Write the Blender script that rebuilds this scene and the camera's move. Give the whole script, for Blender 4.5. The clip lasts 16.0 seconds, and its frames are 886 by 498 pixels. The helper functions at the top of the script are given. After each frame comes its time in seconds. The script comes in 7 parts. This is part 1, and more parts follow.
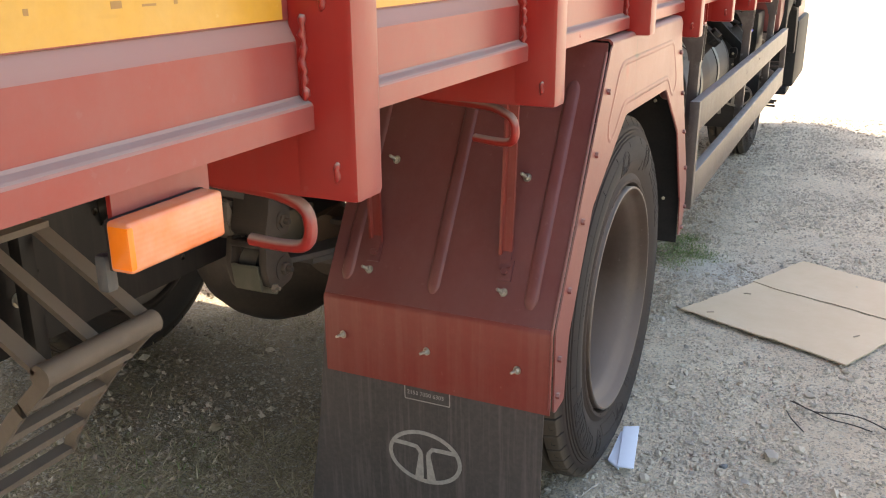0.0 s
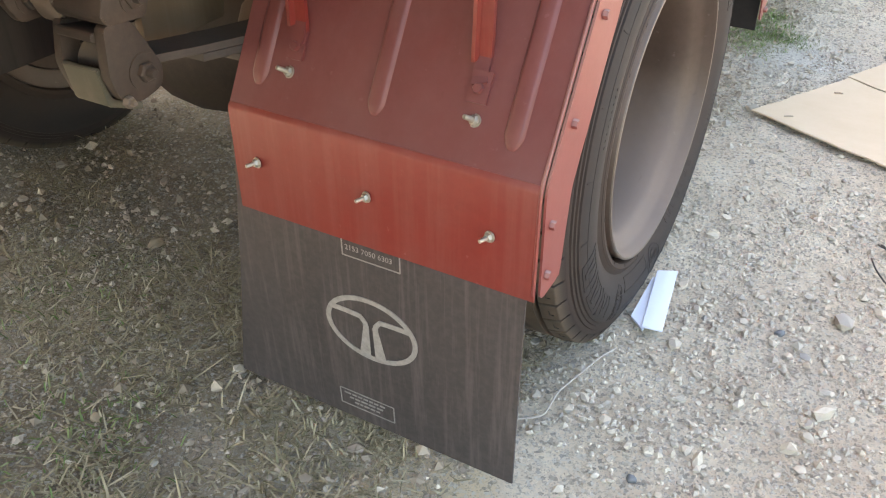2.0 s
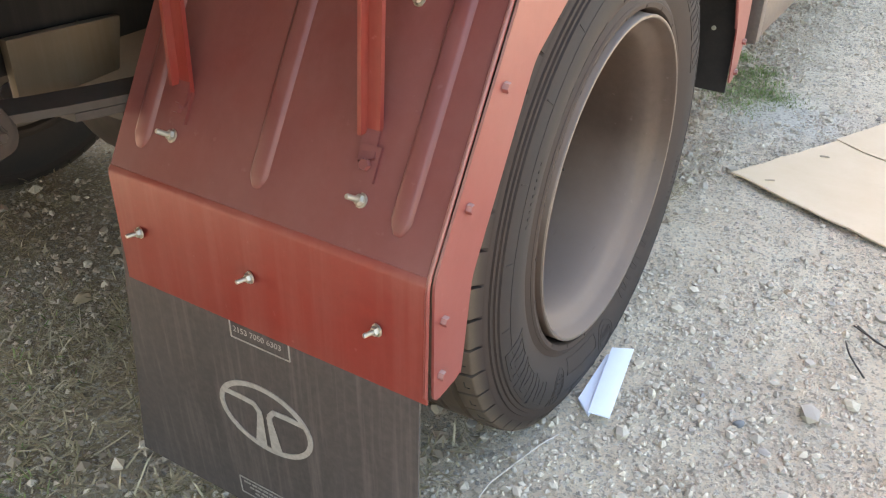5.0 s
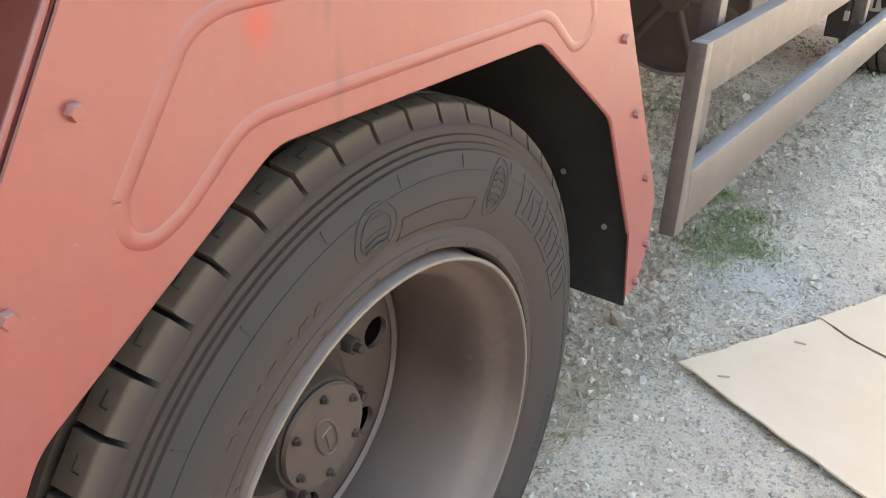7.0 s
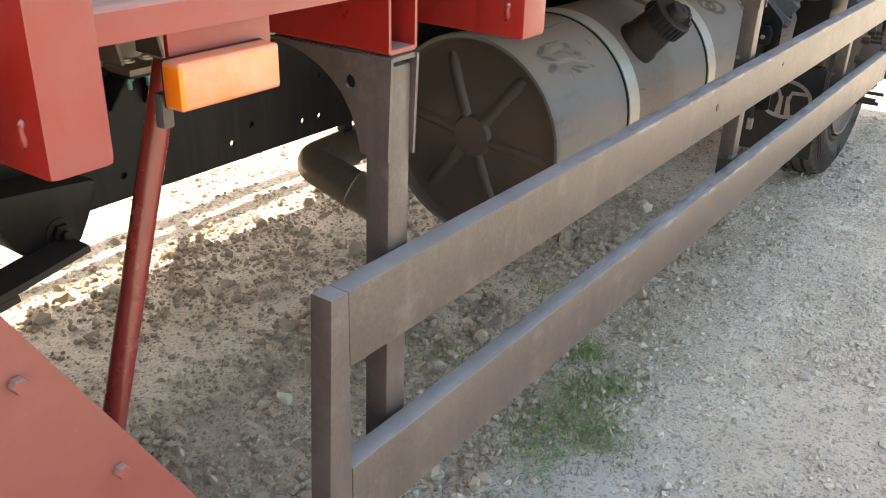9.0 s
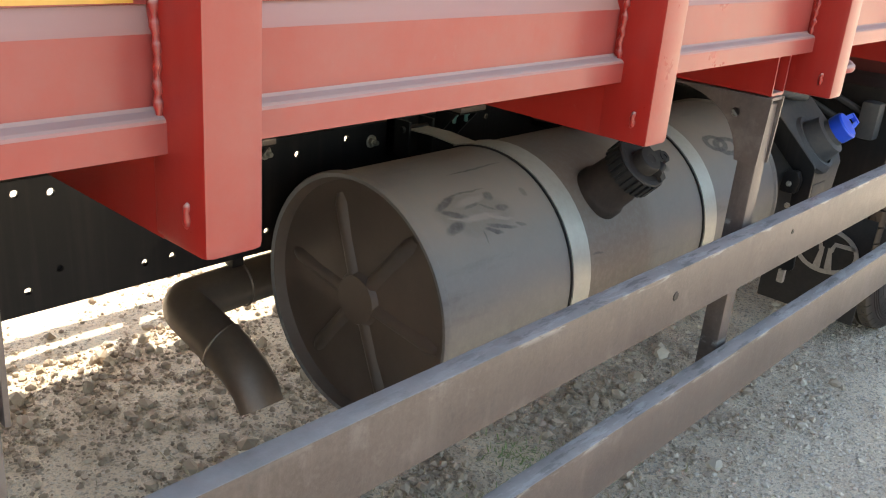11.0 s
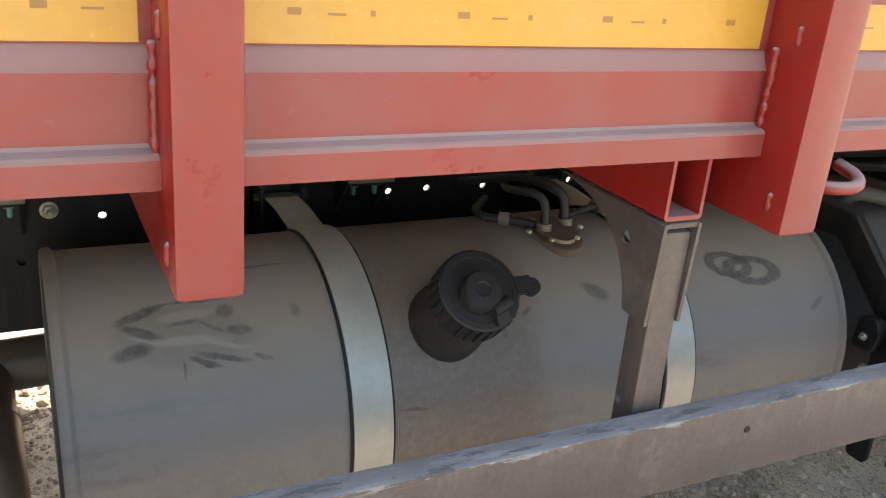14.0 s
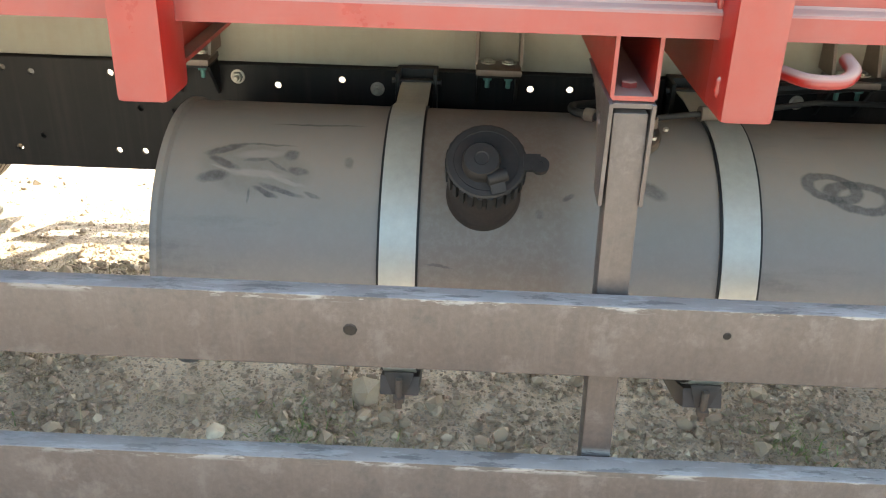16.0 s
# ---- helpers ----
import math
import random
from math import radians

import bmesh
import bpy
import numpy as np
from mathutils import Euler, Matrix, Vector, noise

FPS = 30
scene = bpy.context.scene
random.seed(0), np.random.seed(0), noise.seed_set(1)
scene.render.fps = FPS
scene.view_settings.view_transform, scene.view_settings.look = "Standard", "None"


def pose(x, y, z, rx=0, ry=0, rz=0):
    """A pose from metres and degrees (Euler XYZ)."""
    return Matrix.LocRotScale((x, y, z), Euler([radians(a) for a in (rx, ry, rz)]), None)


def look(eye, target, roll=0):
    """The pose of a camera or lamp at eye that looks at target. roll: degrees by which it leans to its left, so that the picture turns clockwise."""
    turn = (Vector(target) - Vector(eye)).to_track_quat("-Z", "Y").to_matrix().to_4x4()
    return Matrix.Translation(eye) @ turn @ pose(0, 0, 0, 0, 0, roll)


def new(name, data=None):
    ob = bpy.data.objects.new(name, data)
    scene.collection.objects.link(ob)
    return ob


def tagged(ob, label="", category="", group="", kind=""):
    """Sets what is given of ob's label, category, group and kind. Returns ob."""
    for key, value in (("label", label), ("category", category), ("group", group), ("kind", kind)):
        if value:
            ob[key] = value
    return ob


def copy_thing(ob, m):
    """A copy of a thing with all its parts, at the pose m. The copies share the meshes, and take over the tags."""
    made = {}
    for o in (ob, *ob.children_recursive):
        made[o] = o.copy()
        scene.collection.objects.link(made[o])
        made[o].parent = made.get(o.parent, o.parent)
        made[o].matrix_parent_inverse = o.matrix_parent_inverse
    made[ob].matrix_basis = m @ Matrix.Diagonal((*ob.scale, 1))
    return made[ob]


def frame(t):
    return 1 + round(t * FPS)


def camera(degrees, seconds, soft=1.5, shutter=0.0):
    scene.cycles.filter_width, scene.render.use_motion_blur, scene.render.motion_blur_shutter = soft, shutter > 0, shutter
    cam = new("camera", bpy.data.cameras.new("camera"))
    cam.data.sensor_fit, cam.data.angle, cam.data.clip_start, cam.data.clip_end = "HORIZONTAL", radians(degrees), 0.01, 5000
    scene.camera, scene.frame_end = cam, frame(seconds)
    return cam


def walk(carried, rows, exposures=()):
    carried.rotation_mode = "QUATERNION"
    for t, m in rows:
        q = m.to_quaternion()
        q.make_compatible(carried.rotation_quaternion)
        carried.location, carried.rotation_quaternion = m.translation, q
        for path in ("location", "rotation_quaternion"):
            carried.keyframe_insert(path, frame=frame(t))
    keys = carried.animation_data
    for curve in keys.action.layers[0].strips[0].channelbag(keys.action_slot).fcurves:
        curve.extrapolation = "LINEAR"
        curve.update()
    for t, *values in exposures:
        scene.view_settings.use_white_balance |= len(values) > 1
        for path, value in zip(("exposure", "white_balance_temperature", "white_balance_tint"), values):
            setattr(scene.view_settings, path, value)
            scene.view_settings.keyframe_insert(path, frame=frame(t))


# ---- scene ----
cam = camera(53.0, 16.0, soft=1.1)
PATH = [
    (0, (0.001, -0.317, 1.571), (-0.813, 1.395, 0.933), -0.5),
    (0.5, (-0.047, -0.072, 1.536), (-0.837, 1.607, 0.789), -0.5),
    (1, (-0.064, 0.145, 1.518), (-0.907, 1.711, 0.603), -0.7),
    (1.5, (-0.012, 0.344, 1.48), (-0.921, 1.796, 0.449), -0.5),
    (2, (-0.125, 0.382, 1.416), (-0.951, 1.818, 0.295), -0.0),
    (2.5, (-0.252, 0.368, 1.369), (-0.961, 1.824, 0.195), 0.1),
    (3, (-0.328, 0.347, 1.349), (-0.971, 1.881, 0.237), -0.0),
    (3.2, (-0.336, 0.341, 1.35), (-0.972, 1.905, 0.278), -0.2),
    (5.3, (-0.042, 0.732, 1.401), (-0.933, 2.174, 0.34), 1.6),
    (5.5, (-0.051, 0.811, 1.384), (-0.938, 2.246, 0.311), 1.9),
    (6, (-0.088, 1.029, 1.413), (-1.0, 2.442, 0.331), 2.1),
    (6.5, (-0.053, 1.249, 1.431), (-1.039, 2.655, 0.405), 2.2),
    (7, (0.022, 1.431, 1.467), (-0.999, 2.873, 0.529), 1.3),
    (7.5, (0.043, 1.607, 1.486), (-0.966, 3.102, 0.623), 0.9),
    (8, (0.009, 1.898, 1.52), (-0.961, 3.427, 0.671), 0.8),
    (8.5, (0.029, 2.175, 1.519), (-0.96, 3.693, 0.67), 1.4),
    (9, (0.111, 2.413, 1.549), (-0.934, 3.891, 0.698), 1.5),
    (9.5, (0.136, 2.535, 1.552), (-0.972, 3.975, 0.717), 2.7),
    (10, (0.096, 2.773, 1.56), (-1.045, 4.222, 0.788), 4.2),
    (10.2, (0.08, 2.864, 1.573), (-1.08, 4.307, 0.816), 4.4),
    (12.3, (0.15, 3.348, 1.602), (-1.182, 4.668, 0.907), 5.4),
    (12.5, (0.14, 3.419, 1.594), (-1.208, 4.725, 0.904), 5.6),
    (13, (0.111, 3.648, 1.614), (-1.323, 4.87, 0.943), 6.0),
    (13.5, (0.159, 3.897, 1.629), (-1.387, 4.959, 0.934), 5.6),
    (14, (0.196, 4.095, 1.633), (-1.459, 4.947, 0.901), 5.1),
    (14.5, (0.163, 4.286, 1.608), (-1.596, 4.813, 0.817), 4.9),
    (15, (0.233, 4.469, 1.593), (-1.558, 4.637, 0.72), 4.1),
    (15.5, (0.378, 4.624, 1.603), (-1.409, 4.631, 0.704), 3.0),
    (16, (0.478, 4.62, 1.604), (-1.317, 4.579, 0.722), 1.7),
]
walk(cam, [(t, look(eye, target, roll)) for t, eye, target, roll in PATH], [(0.0, 1.92, 7350, 10), (0.5, 1.97, 7400, 10), (1.0, 2.05, 7500, 10), (1.5, 2.75, 7550, 10), (3.2, 2.78, 7550, 10), (5.5, 2.72, 7450, 9), (7.5, 2.62, 7250, 8), (8.0, 2.25, 7300, 9), (8.5, 2.2, 7350, 9), (9.0, 2.28, 7350, 9), (10.2, 2.18, 7200, 9), (12.5, 2.12, 6950, 6), (13.5, 2.14, 6950, 7), (14.0, 2.03, 6950, 8), (14.5, 2.2, 7000, 5), (15.0, 2.06, 7000, 6), (15.5, 2.55, 6950, 4), (16.0, 2.6, 6950, 3)])

# ---------------------------------------------------------------- light
SUN_EL, SUN_AZ = 60.0, (-0.83, 0.56)          # the sun stands behind the truck
world = bpy.data.worlds.new("sky")
scene.world = world
world.use_nodes = True
wn = world.node_tree.nodes
sky = wn.new("ShaderNodeTexSky")
sky.sky_type, sky.sun_disc = "NISHITA", False
sky.sun_elevation = radians(SUN_EL)
sky.sun_rotation = math.atan2(SUN_AZ[0], SUN_AZ[1])
sky.air_density, sky.dust_density, sky.ozone_density = 1.3, 3.0, 1.0
wn["Background"].inputs["Strength"].default_value = 0.147
world.node_tree.links.new(sky.outputs[0], wn["Background"].inputs["Color"])
sun_data = bpy.data.lights.new("sun", "SUN")
sun_data.energy, sun_data.angle, sun_data.color = 3.8, radians(0.6), (1.0, 0.94, 0.84)
sun = new("sun", sun_data)
sun.matrix_world = look(Vector((SUN_AZ[0], SUN_AZ[1], math.tan(radians(SUN_EL)))) * 12, (0, 0, 0))


# ---------------------------------------------------------------- materials
def mat_new(name, rough=0.6, metal=0.0):
    m = bpy.data.materials.new(name)
    m.use_nodes = True
    nt = m.node_tree
    b = nt.nodes["Principled BSDF"]
    b.inputs["Roughness"].default_value = rough
    b.inputs["Metallic"].default_value = metal
    return m, nt, b


def coords(nt, kind="Object", scale=(1, 1, 1)):
    tc = nt.nodes.new("ShaderNodeTexCoord")
    mp = nt.nodes.new("ShaderNodeMapping")
    mp.inputs["Scale"].default_value = scale
    nt.links.new(tc.outputs[kind], mp.inputs["Vector"])
    return mp.outputs["Vector"]


def noise_tex(nt, vec, scale, detail=5.0, rough=0.6):
    n = nt.nodes.new("ShaderNodeTexNoise")
    n.inputs["Scale"].default_value = scale
    n.inputs["Detail"].default_value = detail
    n.inputs["Roughness"].default_value = rough
    nt.links.new(vec, n.inputs["Vector"])
    return n.outputs["Fac"]


def ramp(nt, fac, a, b, lo=(0, 0, 0, 1), hi=(1, 1, 1, 1)):
    r = nt.nodes.new("ShaderNodeValToRGB")
    r.color_ramp.elements[0].position, r.color_ramp.elements[1].position = a, b
    r.color_ramp.elements[0].color, r.color_ramp.elements[1].color = lo, hi
    nt.links.new(fac, r.inputs["Fac"])
    return r.outputs["Color"]


def fade(nt, value, a, b):
    """0 at a, 1 at b, either way round."""
    r = nt.nodes.new("ShaderNodeMapRange")
    r.inputs["From Min"].default_value, r.inputs["From Max"].default_value = a, b
    nt.links.new(value, r.inputs["Value"])
    return r.outputs[0]


def mix(nt, fac, a, b):
    m = nt.nodes.new("ShaderNodeMix")
    m.data_type = "RGBA"
    for sock, v in ((m.inputs[0], fac), (m.inputs[6], a), (m.inputs[7], b)):
        if isinstance(v, (int, float)):
            sock.default_value = v
        elif isinstance(v, tuple):
            sock.default_value = (*v[:3], 1)
        else:
            nt.links.new(v, sock)
    return m.outputs[2]


def maths(nt, op, a, b=0.0):
    m = nt.nodes.new("ShaderNodeMath")
    m.operation = op
    for sock, v in ((m.inputs[0], a), (m.inputs[1], b)):
        if isinstance(v, (int, float)):
            sock.default_value = v
        else:
            nt.links.new(v, sock)
    return m.outputs[0]


def bump(nt, b, height, strength=0.3, dist=0.002):
    n = nt.nodes.new("ShaderNodeBump")
    n.inputs["Strength"].default_value = strength
    n.inputs["Distance"].default_value = dist
    nt.links.new(height, n.inputs["Height"])
    nt.links.new(n.outputs["Normal"], b.inputs["Normal"])


def upward(nt, lo=0.12, hi=0.75):
    """How far the surface lies open to falling dust."""
    g = nt.nodes.new("ShaderNodeNewGeometry")
    s = nt.nodes.new("ShaderNodeSeparateXYZ")
    nt.links.new(g.outputs["Normal"], s.inputs[0])
    r = nt.nodes.new("ShaderNodeMapRange")
    r.inputs["From Min"].default_value, r.inputs["From Max"].default_value = lo, hi
    nt.links.new(s.outputs["Z"], r.inputs["Value"])
    return r.outputs[0]


def painted(name, base, worn, dust, dust_amount=0.35, rough=0.42, streak=0.5, top_dust=0.8, grain=0.12, chip=0.0, ledge=None, stains=(), open_to=(0.12, 0.75), outer_mix=0.0, coat=0.0, spec=0.5):
    """Sprayed steel: the coat fades in patches, runs and streaks hang down it, dust lies on its ledges, small chips show the primer."""
    m, nt, b = mat_new(name, rough)
    b.inputs["Coat Weight"].default_value, b.inputs["Coat Roughness"].default_value = coat, 0.22
    b.inputs["Specular IOR Level"].default_value = spec
    v = coords(nt)
    big = noise_tex(nt, v, 2.2, 4)
    fine = noise_tex(nt, v, 60, 6, 0.7)
    blot = noise_tex(nt, v, 7, 7, 0.7)
    run = noise_tex(nt, coords(nt, scale=(38, 38, 1.6)), 1.0, 4, 0.65)
    col = mix(nt, ramp(nt, big, 0.35, 0.7), base, worn)
    col = mix(nt, maths(nt, "MULTIPLY", ramp(nt, run, 0.46, 0.66), streak * 0.55), col, dust)
    col = mix(nt, maths(nt, "MULTIPLY", ramp(nt, blot, 0.38, 0.75), dust_amount), col, dust)
    col = mix(nt, maths(nt, "MULTIPLY", ramp(nt, fine, 0.3, 0.7), grain), col, tuple(c * 0.45 for c in base))
    # dust on upward faces; for the rim it also paints reflected sky
    lying = maths(nt, "MULTIPLY", upward(nt, *open_to), maths(nt, "ADD", maths(nt, "MULTIPLY", blot, 0.5), top_dust - 0.25))
    col = mix(nt, lying, col, ledge or dust)
    if outer_mix:
        # faces turned to the truck's sides take more of the dust colour
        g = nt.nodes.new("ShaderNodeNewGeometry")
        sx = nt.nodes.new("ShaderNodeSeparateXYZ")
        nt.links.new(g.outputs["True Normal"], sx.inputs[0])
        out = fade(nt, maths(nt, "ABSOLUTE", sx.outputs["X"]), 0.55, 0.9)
        col = mix(nt, maths(nt, "MULTIPLY", out, maths(nt, "MULTIPLY", blot, outer_mix * 2.0)), col, dust)
    if chip:
        spot = ramp(nt, noise_tex(nt, v, 58, 3, 0.5), 0.70, 0.74)
        col = mix(nt, maths(nt, "MULTIPLY", spot, chip), col, tuple(min(1.0, c * 1.1 + 0.07) for c in dust))
        scratch = ramp(nt, noise_tex(nt, coords(nt, scale=(70, 9, 46)), 1.0, 2, 0.5), 0.70, 0.74)
        col = mix(nt, maths(nt, "MULTIPLY", scratch, chip * 0.6), col, tuple(c * 0.5 for c in base))
    if stains:
        # grime runs: centre and half size along and up, strength
        sep = nt.nodes.new("ShaderNodeSeparateXYZ")
        nt.links.new(v, sep.inputs[0])
        wob = maths(nt, "MULTIPLY", maths(nt, "SUBTRACT", noise_tex(nt, v, 26, 5, 0.7), 0.5), 0.9)
        for cy, cz, ry, rz, amount, tone in stains:
            u = maths(nt, "DIVIDE", maths(nt, "SUBTRACT", sep.outputs["Y"], cy), ry)
            w = maths(nt, "DIVIDE", maths(nt, "SUBTRACT", sep.outputs["Z"], cz), rz)
            d = maths(nt, "SQRT", maths(nt, "ADD", maths(nt, "MULTIPLY", u, u), maths(nt, "MULTIPLY", w, w)))
            col = mix(nt, maths(nt, "MULTIPLY", fade(nt, maths(nt, "ADD", d, wob), 1.15, 0.25), amount), col, tone)
    nt.links.new(col, b.inputs["Base Color"])
    nt.links.new(maths(nt, "ADD", maths(nt, "ADD", maths(nt, "MULTIPLY", blot, 0.22), maths(nt, "MULTIPLY", lying, 0.3)), rough - 0.10), b.inputs["Roughness"])
    bump(nt, b, maths(nt, "ADD", fine, maths(nt, "MULTIPLY", noise_tex(nt, v, 9, 3), 2.0)), 0.12, 0.0015)
    return m


PINKDUST = (0.215, 0.122, 0.113)
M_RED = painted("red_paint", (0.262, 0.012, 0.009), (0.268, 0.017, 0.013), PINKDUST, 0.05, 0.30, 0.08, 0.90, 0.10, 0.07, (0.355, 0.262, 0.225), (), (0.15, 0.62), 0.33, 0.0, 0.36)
M_REDDEEP = painted("red_primer", (0.1200, 0.0215, 0.0200), (0.1300, 0.0300, 0.0280), (0.1850, 0.0900, 0.0840), 0.26, 0.42, 0.20, 0.35, 0.15, 0.15)
M_FENDER = painted("red_fender_paint", (0.180, 0.037, 0.032), (0.190, 0.050, 0.044), (0.212, 0.103, 0.092), 0.18, 0.36, 0.10, 0.6, 0.12, 0.12, (0.30, 0.215, 0.185), [(1.962, 1.276, 0.020, 0.027, 0.9, (0.2352, 0.0218, 0.0134)), (2.050, 1.306, 0.007, 0.060, 0.5, (0.0420, 0.0319, 0.0235)), (2.050, 1.303, 0.030, 0.007, 0.7, (0.0504, 0.0420, 0.0252)), (2.062, 1.20, 0.009, 0.045, 0.35, (0.0588, 0.0336, 0.0252)), (2.14, 1.304, 0.07, 0.004, 0.4, (0.0840, 0.0504, 0.0336))])
M_CHASSIS = painted("black_chassis_paint", (0.008, 0.0075, 0.008), (0.013, 0.0115, 0.011), (0.070, 0.056, 0.045), 0.08, 0.42, 0.25, 0.5, 0.12, 0.0, None, (), (0.12, 0.75), 0.0, 0.0, 0.24)
M_ROD = painted("glossy_dark_red", (0.150, 0.014, 0.012), (0.17, 0.020, 0.017), (0.26, 0.12, 0.10), 0.08, 0.24, 0.1, 0.3)
M_STRIP = painted("streaked_red_paint", (0.180, 0.0160, 0.0110), (0.163, 0.0245, 0.0190), (0.235, 0.0920, 0.0740), 0.22, 0.42, 0.42, 0.3, 0.2, 0.2)
M_CREAM = painted("cream_primer", (0.33, 0.30, 0.24), (0.40, 0.36, 0.28), (0.33, 0.26, 0.19), 0.4, 0.6)
M_RUSTY = painted("dusty_brown_steel", (0.09, 0.065, 0.05), (0.12, 0.09, 0.07), (0.19, 0.15, 0.115), 0.6, 0.75, 0.2)
M_AXLE = painted("dusty_axle_casting", (0.018, 0.0125, 0.0095), (0.036, 0.024, 0.0175), (0.088, 0.058, 0.042), 0.45, 0.7, 0.2, 0.6, 0.45)
# pale ledge tone: dust plus sky reflection painted into the barrel's bottom
M_RIM = painted("dusty_lit_rim_paint", (0.066, 0.045, 0.036), (0.084, 0.060, 0.048), (0.125, 0.093, 0.076), 0.40, 0.36, 0.1, 0.9, 0.25, 0.2, (0.190, 0.142, 0.116), (), (0.05, 0.7), 0.0, 0.0, 0.32)
M_CRADLE = painted("dusty_cradle_paint", (0.040, 0.034, 0.031), (0.058, 0.048, 0.043), (0.115, 0.094, 0.080), 0.5, 0.6, 0.2, 0.7, 0.3)
M_STEP = painted("dusty_step_paint", (0.095, 0.072, 0.056), (0.120, 0.092, 0.072), (0.185, 0.145, 0.115), 0.5, 0.65, 0.2, 0.7, 0.25)


def guard_material():
    """Grey-brown paint, blotched and chipped along the upper edges."""
    m, nt, b = mat_new("blotched_guard_paint", 0.5)
    v = coords(nt)
    sep = nt.nodes.new("ShaderNodeSeparateXYZ")
    nt.links.new(v, sep.inputs[0])
    big = noise_tex(nt, v, 3.5, 6, 0.6)
    blot = noise_tex(nt, v, 13, 8, 0.72)
    fine = noise_tex(nt, v, 120, 6, 0.75)
    col = mix(nt, ramp(nt, big, 0.35, 0.68), (0.062, 0.047, 0.042), (0.088, 0.070, 0.063))
    col = mix(nt, maths(nt, "MULTIPLY", ramp(nt, blot, 0.54, 0.64), 0.55), col, (0.145, 0.122, 0.110))
    col = mix(nt, maths(nt, "MULTIPLY", fade(nt, blot, 0.46, 0.34), 0.7), col, (0.046, 0.041, 0.041))
    hang = noise_tex(nt, coords(nt, scale=(34, 34, 4)), 1.0, 5, 0.65)
    col = mix(nt, maths(nt, "MULTIPLY", ramp(nt, hang, 0.50, 0.68), 0.45), col, (0.050, 0.042, 0.041))
    col = mix(nt, maths(nt, "MULTIPLY", fade(nt, hang, 0.44, 0.30), 0.35), col, (0.140, 0.116, 0.105))
    col = mix(nt, maths(nt, "MULTIPLY", ramp(nt, fine, 0.42, 0.68), 0.35), col, (0.125, 0.102, 0.092))
    lying = maths(nt, "MULTIPLY", upward(nt, 0.4, 0.9), maths(nt, "ADD", maths(nt, "MULTIPLY", blot, 0.8), 0.3))
    col = mix(nt, lying, col, (0.330, 0.310, 0.295))
    edge = 0.0
    for z in (1.0185, 0.7405):
        near = nt.nodes.new("ShaderNodeMapRange")
        near.inputs["From Min"].default_value, near.inputs["From Max"].default_value = 0.009, 0.0020
        nt.links.new(maths(nt, "ABSOLUTE", maths(nt, "SUBTRACT", sep.outputs["Z"], z)), near.inputs["Value"])
        edge = maths(nt, "ADD", near.outputs[0], edge)
    edge = maths(nt, "MULTIPLY", edge, fade(nt, sep.outputs["Y"], 3.5, 4.4))
    chipped = noise_tex(nt, coords(nt, scale=(46, 11, 46)), 1.0, 6, 0.7)
    worn = maths(nt, "MULTIPLY", edge, ramp(nt, chipped, 0.55, 0.58))
    col = mix(nt, maths(nt, "MULTIPLY", worn, 0.5), col, (0.050, 0.049, 0.048))
    pale = maths(nt, "MULTIPLY", edge, ramp(nt, noise_tex(nt, coords(nt, scale=(50, 9, 50)), 1.0, 6, 0.7), 0.53, 0.57))
    col = mix(nt, maths(nt, "MULTIPLY", pale, 0.42), col, (0.42, 0.42, 0.41))
    nt.links.new(col, b.inputs["Base Color"])
    nt.links.new(maths(nt, "ADD", maths(nt, "MULTIPLY", blot, 0.35), 0.28), b.inputs["Roughness"])
    bump(nt, b, maths(nt, "ADD", fine, maths(nt, "MULTIPLY", blot, 2.5)), 0.2, 0.0015)
    return m


M_GREY = guard_material()


TANK_X, TANK_Z, TANK_R = -1.0296, 0.8832, 0.2436


